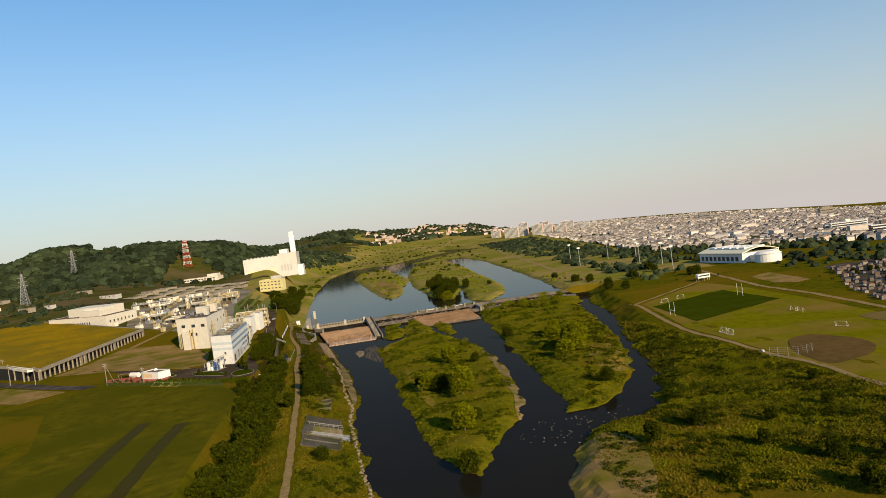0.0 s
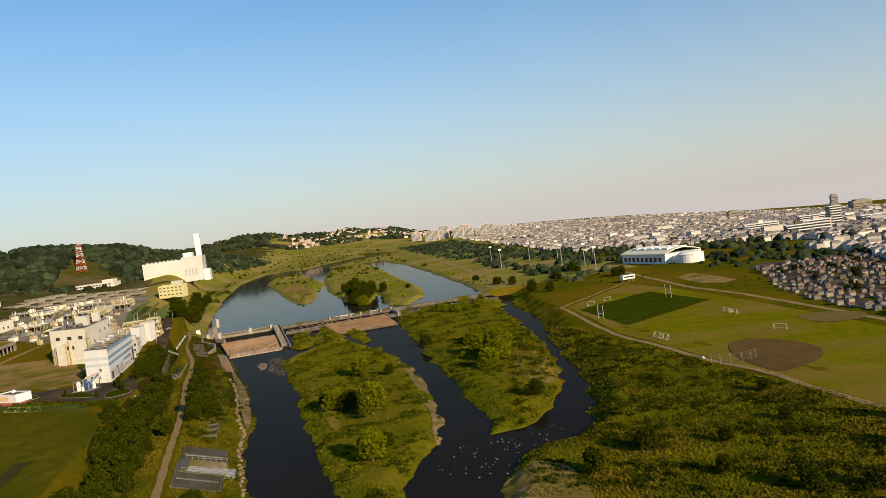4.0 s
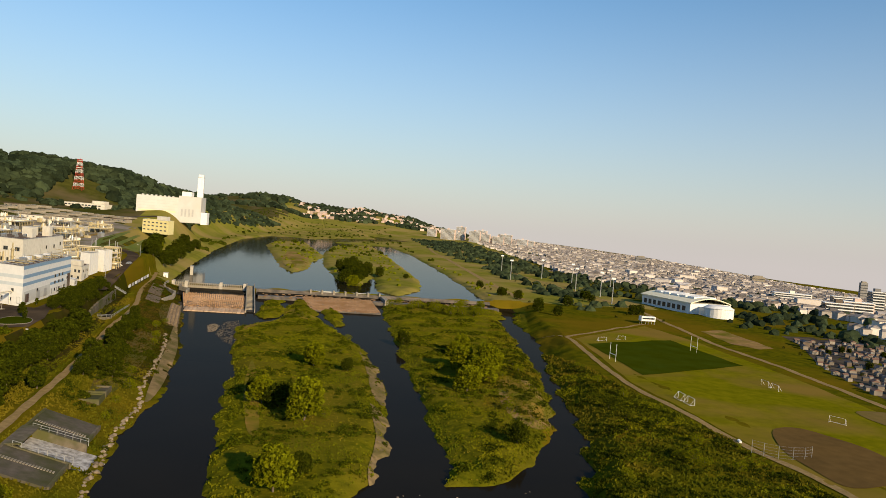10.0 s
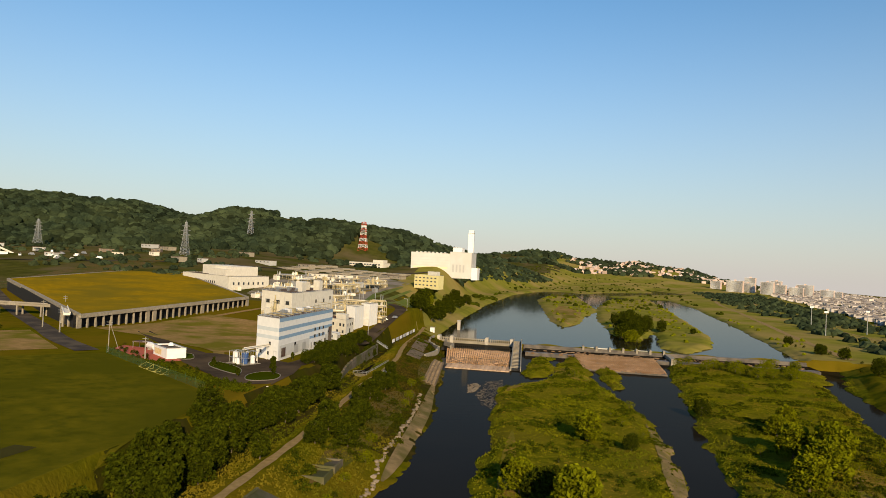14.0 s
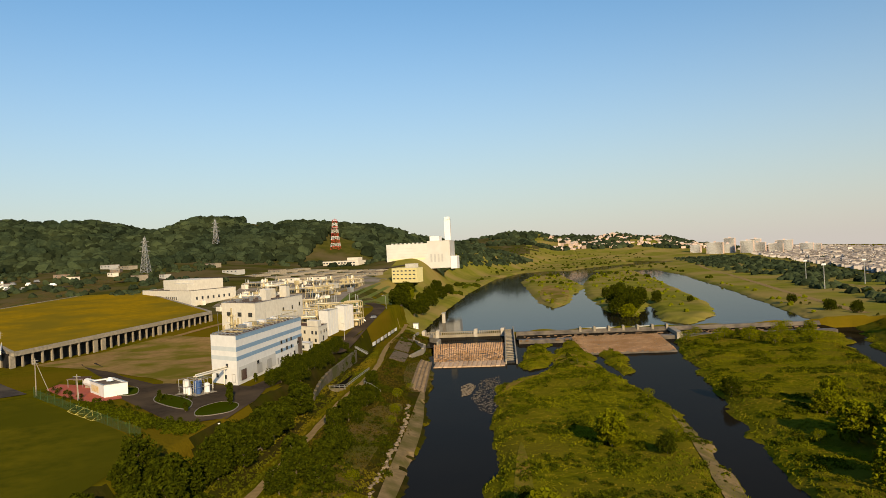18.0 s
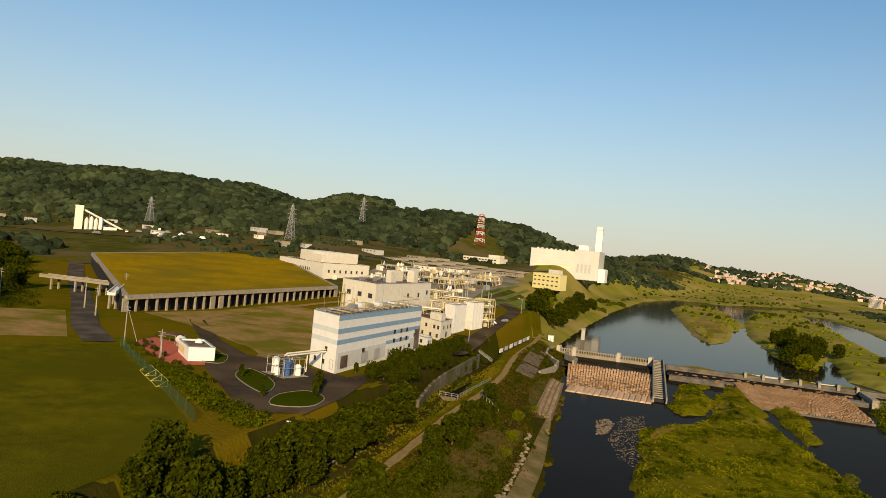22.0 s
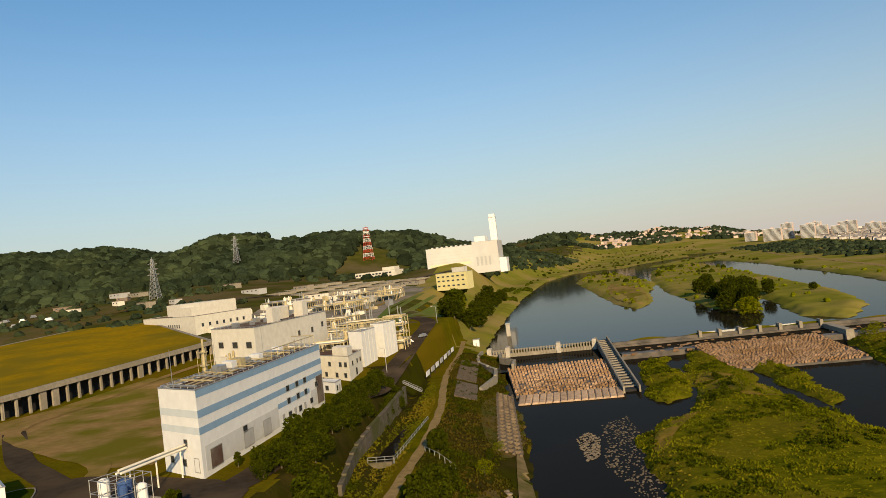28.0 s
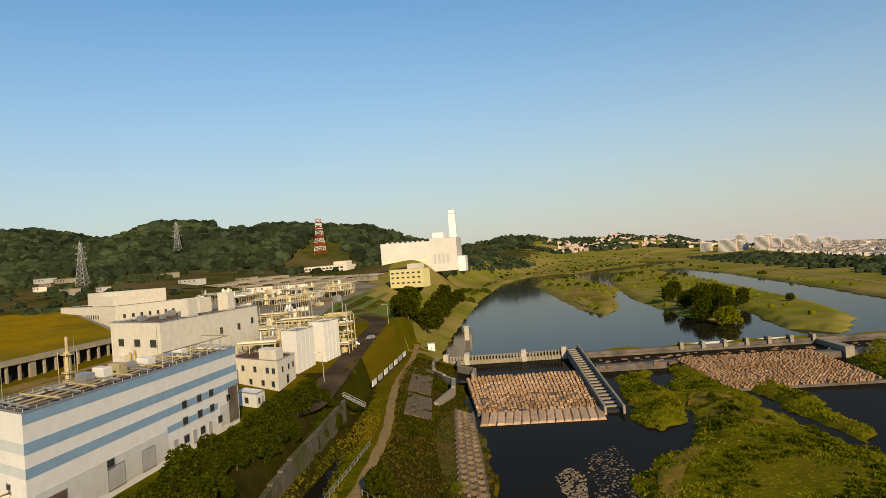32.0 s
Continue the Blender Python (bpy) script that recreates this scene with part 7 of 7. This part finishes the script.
# wooded hills
N = 9800
x = rng.uniform(-1500, 260, N)
foot, _, _ = hills(x, 0 * x)
y = foot + 10 + 240 * rng.uniform(0, 1, N) ** 0.9
keep = (ripple(x, y, 260, 31) > -0.85) & (left_edge(y) - x > 75)
keep &= ~((np.abs(x + 241) < 26) & (np.abs(y - 950) < 60)) & ~((np.abs(x + 200) < 70) & (y < 965) & (y > 880))
canopy("hill_wood", np.stack([x, y], 1)[keep], 7.9, M_WOOD_FAR, "dense dark green wood covering the hills", 5, 2)
x = rng.uniform(-150, -46, 700)
y = rng.uniform(640, 1000, 700)
keep = (np.abs(x + 100) > 40) | (y > 880) | (x > -62)
keep &= (x > -85) & (ripple(x, y, 60, 62) > 0.35)
canopy("bank_wood", np.stack([x, y], 1)[keep], 3.4, M_LEAF, "trees along the lake's grassy bank", 6, 2)
x, y = rng.uniform(-300, 160, 4200), rng.uniform(880, 1950, 4200)
keep = (left_edge(y) - x > 70) & (y > np.interp(x, [-300, -200, -60, 60, 200], [1050, 1050, 1000, 1300, 1700]))
keep &= ~((x > -140) & (x < -60) & (y < 900))
canopy("valley_wood", np.stack([x, y], 1)[keep], 6.0, M_WOOD_FAR, "dark wood on the hill's end above the lake", 25, 1)
x = rng.uniform(-900, -150, 2600)
y = rng.uniform(540, 860, 2600)
keep = (ripple(x, y, 70, 33) > 0.0) & (rng.uniform(size=2600) < 0.8) & ((np.abs(x + 540) > 70) | (y > 640)) & ~((x > -260) & (y < 680)) & ~((x > -320) & (y > 640) & (y < 800))
canopy("roadside_wood", np.stack([x, y], 1)[keep], 3.6, M_WOOD_FAR, "scattered clumps of trees below the hills", 7, 2)
x = rng.uniform(-900, -280, 500)
y = rng.uniform(250, 520, 500)
keep = (x < -250 - 0.75 * (y - 200)) & ~((np.abs(x + 560) < 60) & (y > 500))
canopy("hollow_wood", np.stack([x, y], 1)[keep], 6.0, M_WOOD_FAR, "dark thicket beyond the galleries", 8, 2)
# tree belts on the right
x = rng.uniform(215, 760, 5200)
y = rng.uniform(340, 2000, 5200)
lo = 245 + 0.10 * (y - 340)
hi = 330 + 0.16 * (y - 340)
keep = (x > lo) & (x < hi) & (ripple(x, y, 120, 35) > -0.45) & ~((np.abs(x - 372) < 70) & (np.abs(y - 430) < 75)) & ~((x > 300) & (x < 345) & (y > 620) & (y < 720))
keep &= ~((x < 345) & (y < 372))
canopy("belt_wood", np.stack([x, y], 1)[keep], 4.2, M_WOOD_FAR, "dark belt of trees behind the levee", 9, 2)
x, y = rng.uniform(360, 700, 900), rng.uniform(250, 800, 900)
keep = (ripple(x, y, 130, 36) > 0.15)
canopy("park_wood", np.stack([x, y], 1)[keep], 4.5, M_WOOD_FAR, "dark groves among the houses", 10, 2)
x, y = rng.uniform(-60, 420, 1500), rng.uniform(900, 2400, 1500)
d, _ = water_depth(x, y)
keep = (d < -6) & (ripple(x, y, 110, 37) > 0.1) & (x < 250 + 0.1 * (y - 900))
canopy("meadow_scrub", np.stack([x, y], 1)[keep], 3.0, M_LEAF, "scrub dotted over the far river meadows", 11, 1)
x, y = rng.uniform(-380, 900, 2600), rng.uniform(2500, 3150, 2600)
keep = ripple(x, y, 260, 63) > -0.15
canopy("far_wood", np.stack([x, y], 1)[keep], 11, M_WOOD_FAR, "woods on the low far hills up the valley", 27, 1)
x, y = rng.uniform(20, 240, 800), rng.uniform(430, 1300, 800)
d, _ = water_depth(x, y)
keep = (d < -3) & (ripple(x, y, 60, 38) > 0.0)
canopy("island_scrub", np.stack([x, y], 1)[keep], 1.6, M_LEAF_LIGHT, "low scrub on the lake islands", 12, 2)


def tufts(name, x, y, low, high, wide, mat, label, seed, blades=3):
    """Upright grass blades, several to a tuft."""
    rng = np.random.RandomState(seed)
    n = len(x)
    z = land(x, y)
    x, y, z = (np.repeat(q, blades) for q in (x, y, z))
    m = n * blades
    a = rng.uniform(0, 6.28, m)
    w = wide * rng.uniform(0.6, 1.4, m)
    hgt = rng.uniform(low, high, m)
    x, y = x + rng.normal(0, wide, m), y + rng.normal(0, wide, m)
    ux, uy = np.cos(a) * w, np.sin(a) * w
    lx, ly = rng.normal(0, 0.35, m) * hgt, rng.normal(0, 0.35, m) * hgt
    v = np.stack([np.stack([x - ux, y - uy, z - 0.1], 1), np.stack([x + ux, y + uy, z - 0.1], 1), np.stack([x + lx + ux * 0.3, y + ly + uy * 0.3, z + hgt], 1), np.stack([x + lx - ux * 0.3, y + ly - uy * 0.3, z + hgt * 0.9], 1)], 1)
    f = np.arange(4 * m).reshape(-1, 4)
    o = new(name, big_mesh(name, v.reshape(-1, 3), f, mat))
    return tagged(o, label, "grass", kind="stuff")


x, y = rng.uniform(10, 200, 120000), rng.uniform(-20, 405, 120000)
d, _ = water_depth(x, y)
keep = (d < -0.6) & (x < 70 + 0.33 * y + 8)
x, y, d = x[keep], y[keep], d[keep]
tall = ripple(x, y, 26, 41) > 0.1
edge_ = (d > -3.5) & (rng.uniform(size=len(x)) < 0.8)
tufts("island_reeds", x[tall | edge_][:17000], y[tall | edge_][:17000], 0.15, 0.42, 0.24, M_REED, "tall olive reeds and grasses on the islands", 13)
low = ~tall & ~edge_
tufts("island_grass", x[low][:7000], y[low][:7000], 0.06, 0.16, 0.26, M_GRASS, "short yellow-green grass on the islands", 14)
x, y = rng.uniform(60, 175, 60000), rng.uniform(-70, 330, 60000)
d, _ = water_depth(x, y)
keep = (d < -0.6) & (y > -58 + 12 * ripple(x, 0 * x, 40, 73)) & (x > 66 + 0.30 * y) & (x < 161 + np.maximum(0, y - 240) * 0.3)
weedy = (ripple(x, y, 34, 71) > -0.2) & keep
tufts("bank_weeds", x[weedy][:13000], y[weedy][:13000], 0.22, 0.6, 0.30, M_WEED, "dark green weeds spread beside the river bend", 26)
keep &= ~weedy
tufts("bank_reeds", x[keep][:12000], y[keep][:12000], 0.18, 0.45, 0.26, M_REED, "rough tall grass beside the river bend", 15)
x, y = rng.uniform(-50, -2, 40000), rng.uniform(-60, 400, 40000)
d, _ = water_depth(x, y)
tr = np.interp(y, [-120, 24, 110, 200, 280, 350, 450], [-24, -26, -29, -35, -39, -50, -58])
keep = (d < -0.6) & ~((y > 106) & (y < 248) & (d > -5.5)) & (np.abs(x - tr) > 2.2) & ~((x > -24) & (x < -10) & (y > 34) & (y < 78))
tufts("bank_grass", x[keep & (y < 140)], y[keep & (y < 140)], 0.15, 0.45, 0.22, M_WEED, "green weeds on the bank below the track", 97)
keep &= y > 140
lawnside = keep & (x < tr)
tufts("track_grass", x[lawnside][:9000], y[lawnside][:9000], 0.12, 0.35, 0.2, M_WEED, "sunlit grass between the track and the wall", 98)
keep &= x > tr
tufts("slope_grass", x[keep][:30000], y[keep][:30000], 0.15, 0.45, 0.22, M_SLOPE, "unmown grass on the works' bank slope", 16)


def shrubs(name, x, y, small, large, sprays, mat, label, seed):
    """Low uneven clumps of leaf sprays."""
    rng = np.random.RandomState(seed)
    n = len(x)
    k = rng.uniform(small, large, n)
    d = rng.normal(size=(n, sprays, 3))
    d /= np.linalg.norm(d, axis=2, keepdims=True)
    d[:, :, 2] = np.abs(d[:, :, 2]) * rng.uniform(0.5, 0.9, (n, 1))
    d *= rng.uniform(0.5, 1.0, (n, sprays, 1)) * k[:, None, None]
    c = d + np.stack([x, y, land(x, y)], 1)[:, None, :]
    v, f = leaf_quads(c.reshape(-1, 3), 0.32, rng, 0.5)
    return tagged(new(name, big_mesh(name, v, f, mat)), label, "shrubs", kind="stuff")


x, y = rng.uniform(14, 150, 16000), rng.uniform(-5, 400, 16000)
d, _ = water_depth(x, y)
keep = (d < -2) & (x < 62 + 0.33 * y) & (ripple(x, y, 30, 81) + 0.6 * ripple(x, y, 9, 82) > 0.3)
shrubs("island_shrubs", x[keep][:2400], y[keep][:2400], 0.5, 1.6, 30, M_SHRUB, "low green shrubs spread over the islands", 83)
x, y = rng.uniform(60, 170, 9000), rng.uniform(-60, 330, 9000)
d, _ = water_depth(x, y)
keep = (d < -2) & (x > 68 + 0.30 * y) & (x < 159 + np.maximum(0, y - 240) * 0.3) & (ripple(x, y, 26, 84) + 0.6 * ripple(x, y, 8, 85) > 0.15)
shrubs("thicket_shrubs", x[keep][:1500], y[keep][:1500], 0.6, 2.0, 34, M_LEAF, "dark shrubs in the thicket beside the river bend", 86)
x, y = rng.uniform(-50, -6, 6000), rng.uniform(-60, 400, 6000)
d, _ = water_depth(x, y)
tr = np.interp(y, [-120, 24, 110, 200, 280, 350, 450], [-24, -26, -29, -35, -39, -50, -58])
keep = (d < -1.5) & ~((y > 104) & (y < 250) & (d > -6.5)) & ((x > tr + 4) | (x < tr - 8)) & (ripple(x, y, 22, 87) + 0.6 * ripple(x, y, 8, 88) > 0.35) & ~((np.abs(x + 43.3) < 5) & (np.abs(y - 247) < 22)) & ~((x > -31) & (y > 245) & (y < 335)) & ~((x > -26) & (x < -7) & (y > 33) & (y < 80))
shrubs("bank_shrubs", x[keep][:900], y[keep][:900], 0.6, 1.8, 34, M_LEAF, "dark weedy shrubs on the works' bank", 89)
x, y = rng.uniform(-420, -205, 2600), rng.uniform(185, 400, 2600)
keep = (y < 246 + (-225 - x) * 0.88) & (y > 196 + (-225 - x) * 0.1) & (x < -214)
shrubs("hollow_shrubs", x[keep][:900], y[keep][:900], 1.8, 4.2, 60, M_LEAF, "dark overgrown thicket filling the hollow", 99)
q = rng.uniform(size=340)
x, y = -110 + 52 * q + rng.uniform(0, 7, 340), 171 - 36 * q + rng.uniform(0, 7, 340)
shrubs("hedge_shrubs", x, y, 0.7, 1.7, 40, M_SHRUB, "rough olive shrubs between the net fence and the road", 100)
# gardens and street trees over the town
x, y = rng.uniform(330, 1700, 5200), rng.uniform(-40, 1700, 5200)
keep = (x > 345 + 0.17 * np.maximum(0, y - 340)) & (ripple(x, y, 120, 90) > -0.1) & ~((np.abs(x - 385) < 75) & (np.abs(y - 440) < 80))
canopy("town_trees", np.stack([x, y], 1)[keep], 3.2, M_WOOD_FAR, "dark garden trees scattered through the town", 94, 1)

# ---------------------------------------------------------------- town
def house(seed, w, l, hh, label, roof_mat, wall_mat):
    g = thing("house", 0, 0, 0, label, "house", "levee houses")
    part("shell", Shape().box(-w / 2, w / 2, -l / 2, l / 2, -1, hh), wall_mat, g)
    part("roof", Shape().gable(-w / 2, w / 2, -l / 2, l / 2, hh, w * 0.24, 0.6), roof_mat, g)
    for z in (1.0, 3.8):
        win = part("window", Shape().box(-w * 0.36, w * 0.36, -l / 2 - 0.1, -l / 2, z, z + 1.3), M_GREYCLAD, g)
        part("pane", Shape().box(-w * 0.34, w * 0.34, -l / 2 - 0.14, -l / 2 - 0.1, z + 0.12, z + 1.18), M_GLASS, win)
    part("balcony", Shape().box(-w * 0.4, w * 0.1, -l / 2 - 1.1, -l / 2 - 0.15, 2.9, 3.9), wall_mat, g)
    return g


kinds = [house(1, 8, 9, 6.0, "cream two-storey house with a slate roof", M_R1, M_H1), house(2, 9, 8, 5.8, "grey two-storey house with a brown roof", M_R2, M_H3),
         house(3, 7, 10, 6.2, "brown two-storey house with a slate roof", M_R1, M_H2), house(4, 10, 9, 5.6, "cream two-storey house with a brown roof", M_R2, M_H1)]
r = random.Random(8)
placed = 0
for i in range(12):
    for j in range(28):
        y = 50 + 8.0 * j + r.uniform(-2, 2)
        x = float(np.interp(y, [-70, 104, 145, 192, 250, 300], [240, 264, 276, 298, 336, 352])) + 7.2 * i + r.uniform(-2, 2)
        if y > 285 - 3 * i or r.random() < 0.08:
            continue
        k = kinds[r.randint(0, 3)]
        m = pose(x, y, ground_z(x, y), 0, 0, 90 * r.randint(0, 3) + r.uniform(-8, 8) - 20) @ Matrix.Diagonal((r.uniform(0.42, 0.62),) * 3 + (1,))
        if not k.get("set"):
            k["set"] = 1
            k.matrix_basis = m
        else:
            copy_thing(k, m)
        placed += 1


def town(name, x, y, w, l, hh, label, seed, flat, walls, roofs):
    """Walls and roofs of far houses, one mesh for each."""
    rng = np.random.RandomState(seed)
    n = len(x)
    z = land(x, y)
    a = rng.choice([0, 1.5708], n) + rng.normal(-0.35, 0.15, n)
    ca, sa = np.cos(a), np.sin(a)
    base = np.array([(-1, -1), (1, -1), (1, 1), (-1, 1)]) * 0.5

    def ring(k, zz):
        px, py = base[:, 0][None] * (w * k)[:, None], base[:, 1][None] * (l * k)[:, None]
        return np.stack([x[:, None] + px * ca[:, None] - py * sa[:, None], y[:, None] + px * sa[:, None] + py * ca[:, None], np.repeat(zz[:, None], 4, 1)], -1)

    one = np.ones(n)
    lo, hi = ring(one, z - 1.5), ring(one, z + hh)
    v = np.concatenate([lo, hi], 1)
    q = np.array([(0, 1, 5, 4), (1, 2, 6, 5), (2, 3, 7, 6), (3, 0, 4, 7)])
    f = (q[None] + 8 * np.arange(n)[:, None, None]).reshape(-1, 4)
    g = new(name, big_mesh(name, v.reshape(-1, 3), f, walls))
    tagged(g, label, "houses", kind="stuff")
    eave = ring(one * 1.08, z + hh)
    rise = np.where(flat, 0.25, 0.24 * np.minimum(w, l))
    top = ring(np.where(flat, 1.08, 0.02), z + hh + rise)
    long_top = top.copy()
    dx = np.where(flat, 0, 0.34) * l
    for i, sg in ((0, -1), (1, -1), (2, 1), (3, 1)):
        long_top[:, i, 0] += -sg * dx * sa
        long_top[:, i, 1] += sg * dx * ca
    v = np.concatenate([eave, long_top], 1)
    q = np.array([(0, 1, 5, 4), (1, 2, 6, 5), (2, 3, 7, 6), (3, 0, 4, 7), (4, 5, 6, 7)])
    f = (q[None] + 8 * np.arange(n)[:, None, None]).reshape(-1, 4)
    g2 = new(name + "_roofs", big_mesh(name + "_roofs", v.reshape(-1, 3), f, roofs))
    tagged(g2, "many small grey and brown roofs of the town", "roofs", kind="stuff")


drape("town_ground", [(262, 40), (262, 104), (275, 145), (296, 192), (334, 250), (352, 292), (470, 292), (470, 40)], M_ASPHALT, "grey paved lanes and yards among the houses", "ground", 0.08, 12.0)
rng = np.random.RandomState(16)
x, y = rng.uniform(345, 440, 900), rng.uniform(45, 290, 900)
keep = x > np.interp(y, [104, 145, 192, 250, 300], [264, 276, 298, 336, 352]) + 88
x, y = x[keep], y[keep]
n = len(x)
town("lane_houses", x, y, rng.uniform(4, 7, n), rng.uniform(4, 7.5, n), rng.uniform(3, 4.6, n), "small houses packed close behind the levee", 21, rng.uniform(size=n) < 0.25, M_WALLS, M_TOWNROOF)
rng = np.random.RandomState(17)
N = 33000
rr = np.sqrt(rng.uniform(380 ** 2, 4700 ** 2, N)) * rng.uniform(0.6, 1.0, N)
bear = np.radians(rng.uniform(2, 66, N))
x, y = rr * np.sin(bear), -100 + rr * np.cos(bear)
keep = (x > 350 + 0.17 * np.maximum(0, y - 340)) & ((y < 240) | (x > 440) | (y > 700)) & (rr > 420) & (ripple(x, y, 300, 51) > -0.75) & ~((np.abs(x - 400) < 90) & (np.abs(y - 450) < 100)) & ~((x < 420) & (y < 240))
x, y = x[keep], y[keep]
n = len(x)
town("town_houses", x, y, rng.uniform(5.5, 9.5, n), rng.uniform(5.5, 10, n), rng.uniform(3.6, 6.2, n), "thousands of small pale houses across the plain", 18, rng.uniform(size=n) < 0.3, M_WALLS, M_TOWNROOF)
N = 500
rr = rng.uniform(900, 4300, N)
bear = np.radians(rng.uniform(4, 60, N))
x, y = rr * np.sin(bear), -100 + rr * np.cos(bear)
keep = (x > 420 + 0.2 * np.maximum(0, y - 340))
x, y = x[keep], y[keep]
n = len(x)
town("town_blocks", x, y, rng.uniform(9, 18, n), rng.uniform(12, 26, n), rng.uniform(6, 11, n), "larger pale flat-roofed blocks among the houses", 19, np.ones(n, bool), M_WALLS, M_WALLS)
# far town under the horizon hills, up the valley
N = 1500
x, y = rng.uniform(110, 700, N), rng.uniform(2520, 4200, N)
keep = ripple(x, y, 500, 53) > -0.4
x, y = x[keep], y[keep]
n = len(x)
town("valley_town", x, y, rng.uniform(7, 13, n), rng.uniform(8, 18, n), rng.uniform(4, 11, n), "pale pinkish blocks of the town up the valley", 20, rng.uniform(size=n) < 0.6, M_PINKFLAT, M_WALLS)


def block(x, y, w, l, storeys, mat, label, rz=-25, category="apartment block"):
    z = ground_z(x, y)
    g = thing("apartment_block", x, y, z, label, category, "apartment blocks", rz)
    hh = storeys * 3.0
    part("shell", Shape().box(-w / 2, w / 2, -l / 2, l / 2, -2, hh), mat, g)
    part("roof", Shape().box(-w / 2 - 0.3, w / 2 + 0.3, -l / 2 - 0.3, l / 2 + 0.3, hh, hh + 0.8, 0.15), M_WHITE, g)
    part("lift_house", Shape().box(-3, 3, -3, 3, hh + 0.8, hh + 4.2, 0.15), mat, g)
    for k in range(storeys):
        part("balcony", Shape().box(-w / 2 + 1, w / 2 - 1, -l / 2 - 1.3, -l / 2 - 0.01, k * 3.0 + 0.2, k * 3.0 + 1.3), M_WHITE, g)
        part("window_band", Shape().box(-w / 2 + 1, w / 2 - 1, -l / 2 - 0.05, -l / 2 + 0.01, k * 3.0 + 1.3, k * 3.0 + 2.6), M_GLASS, g)
        part("window_band", Shape().box(-w / 2 - 0.05, -w / 2 + 0.01, -l / 2 + 2, l / 2 - 2, k * 3.0 + 1.3, k * 3.0 + 2.3), M_GLASS, g)
    return g


for x, y, w, st in ((512, 2214, 60, 11), (560, 2260, 50, 9), (600, 2200, 46, 12), (640, 2240, 60, 10), (690, 2230, 50, 9), (730, 2280, 60, 12), (780, 2240, 46, 9), (820, 2300, 60, 8), (480, 2320, 40, 8), (585, 2330, 40, 14), (665, 2340, 40, 13)):
    block(x + 62, y, w * 0.8, 16, st, M_PINKFLAT, "pink and white apartment block beyond the levee")
for x, y, w, l, st, m in ((560, 480, 26, 12, 4, M_H2), (600, 500, 28, 14, 5, M_PINKFLAT), (680, 560, 14, 14, 9, M_H3), (720, 470, 30, 14, 5, M_H1), (640, 420, 40, 16, 3, M_CREAM), (780, 600, 40, 18, 4, M_H3), (760, 380, 32, 16, 4, M_H1), (860, 520, 36, 16, 5, M_H3), (920, 640, 30, 14, 7, M_H1), (1000, 560, 36, 18, 6, M_H3), (700, 720, 46, 16, 4, M_CREAM), (820, 760, 36, 14, 5, M_H1)):
    block(x, y, w, l, st, m, "mid-rise town block with banded windows")
for x, y, w, top in ((1792, 1770, 20, 18), (1846, 1724, 56, -8), (1956, 1607, 50, -6), (1990, 1582, 90, -52), (1245, 2160, 34, 26), (2060, 1560, 60, -10), (1560, 1960, 40, -30)):
    z = ground_z(x, y)
    hh = max(20, top - 30 - z)
    g = thing("tower_block", x, y, z, "tall grey tower far across the town", "tower", "far towers", -20)
    part("shaft", Shape().box(-w / 2, w / 2, -w / 3, w / 3, -5, hh, 0.5), M_H3 if w < 36 else M_CONC, g)
    part("crown", Shape().box(-w / 3, w / 3, -w / 4, w / 4, hh, hh + 4, 0.4), M_CONC, g)
    for k in range(int(hh / 8)):
        part("window_band", Shape().box(-w / 2 - 0.1, w / 2 + 0.1, -w / 3 - 0.1, w / 3 + 0.1, 4 + 8 * k, 6 + 8 * k), M_GLASS, g)
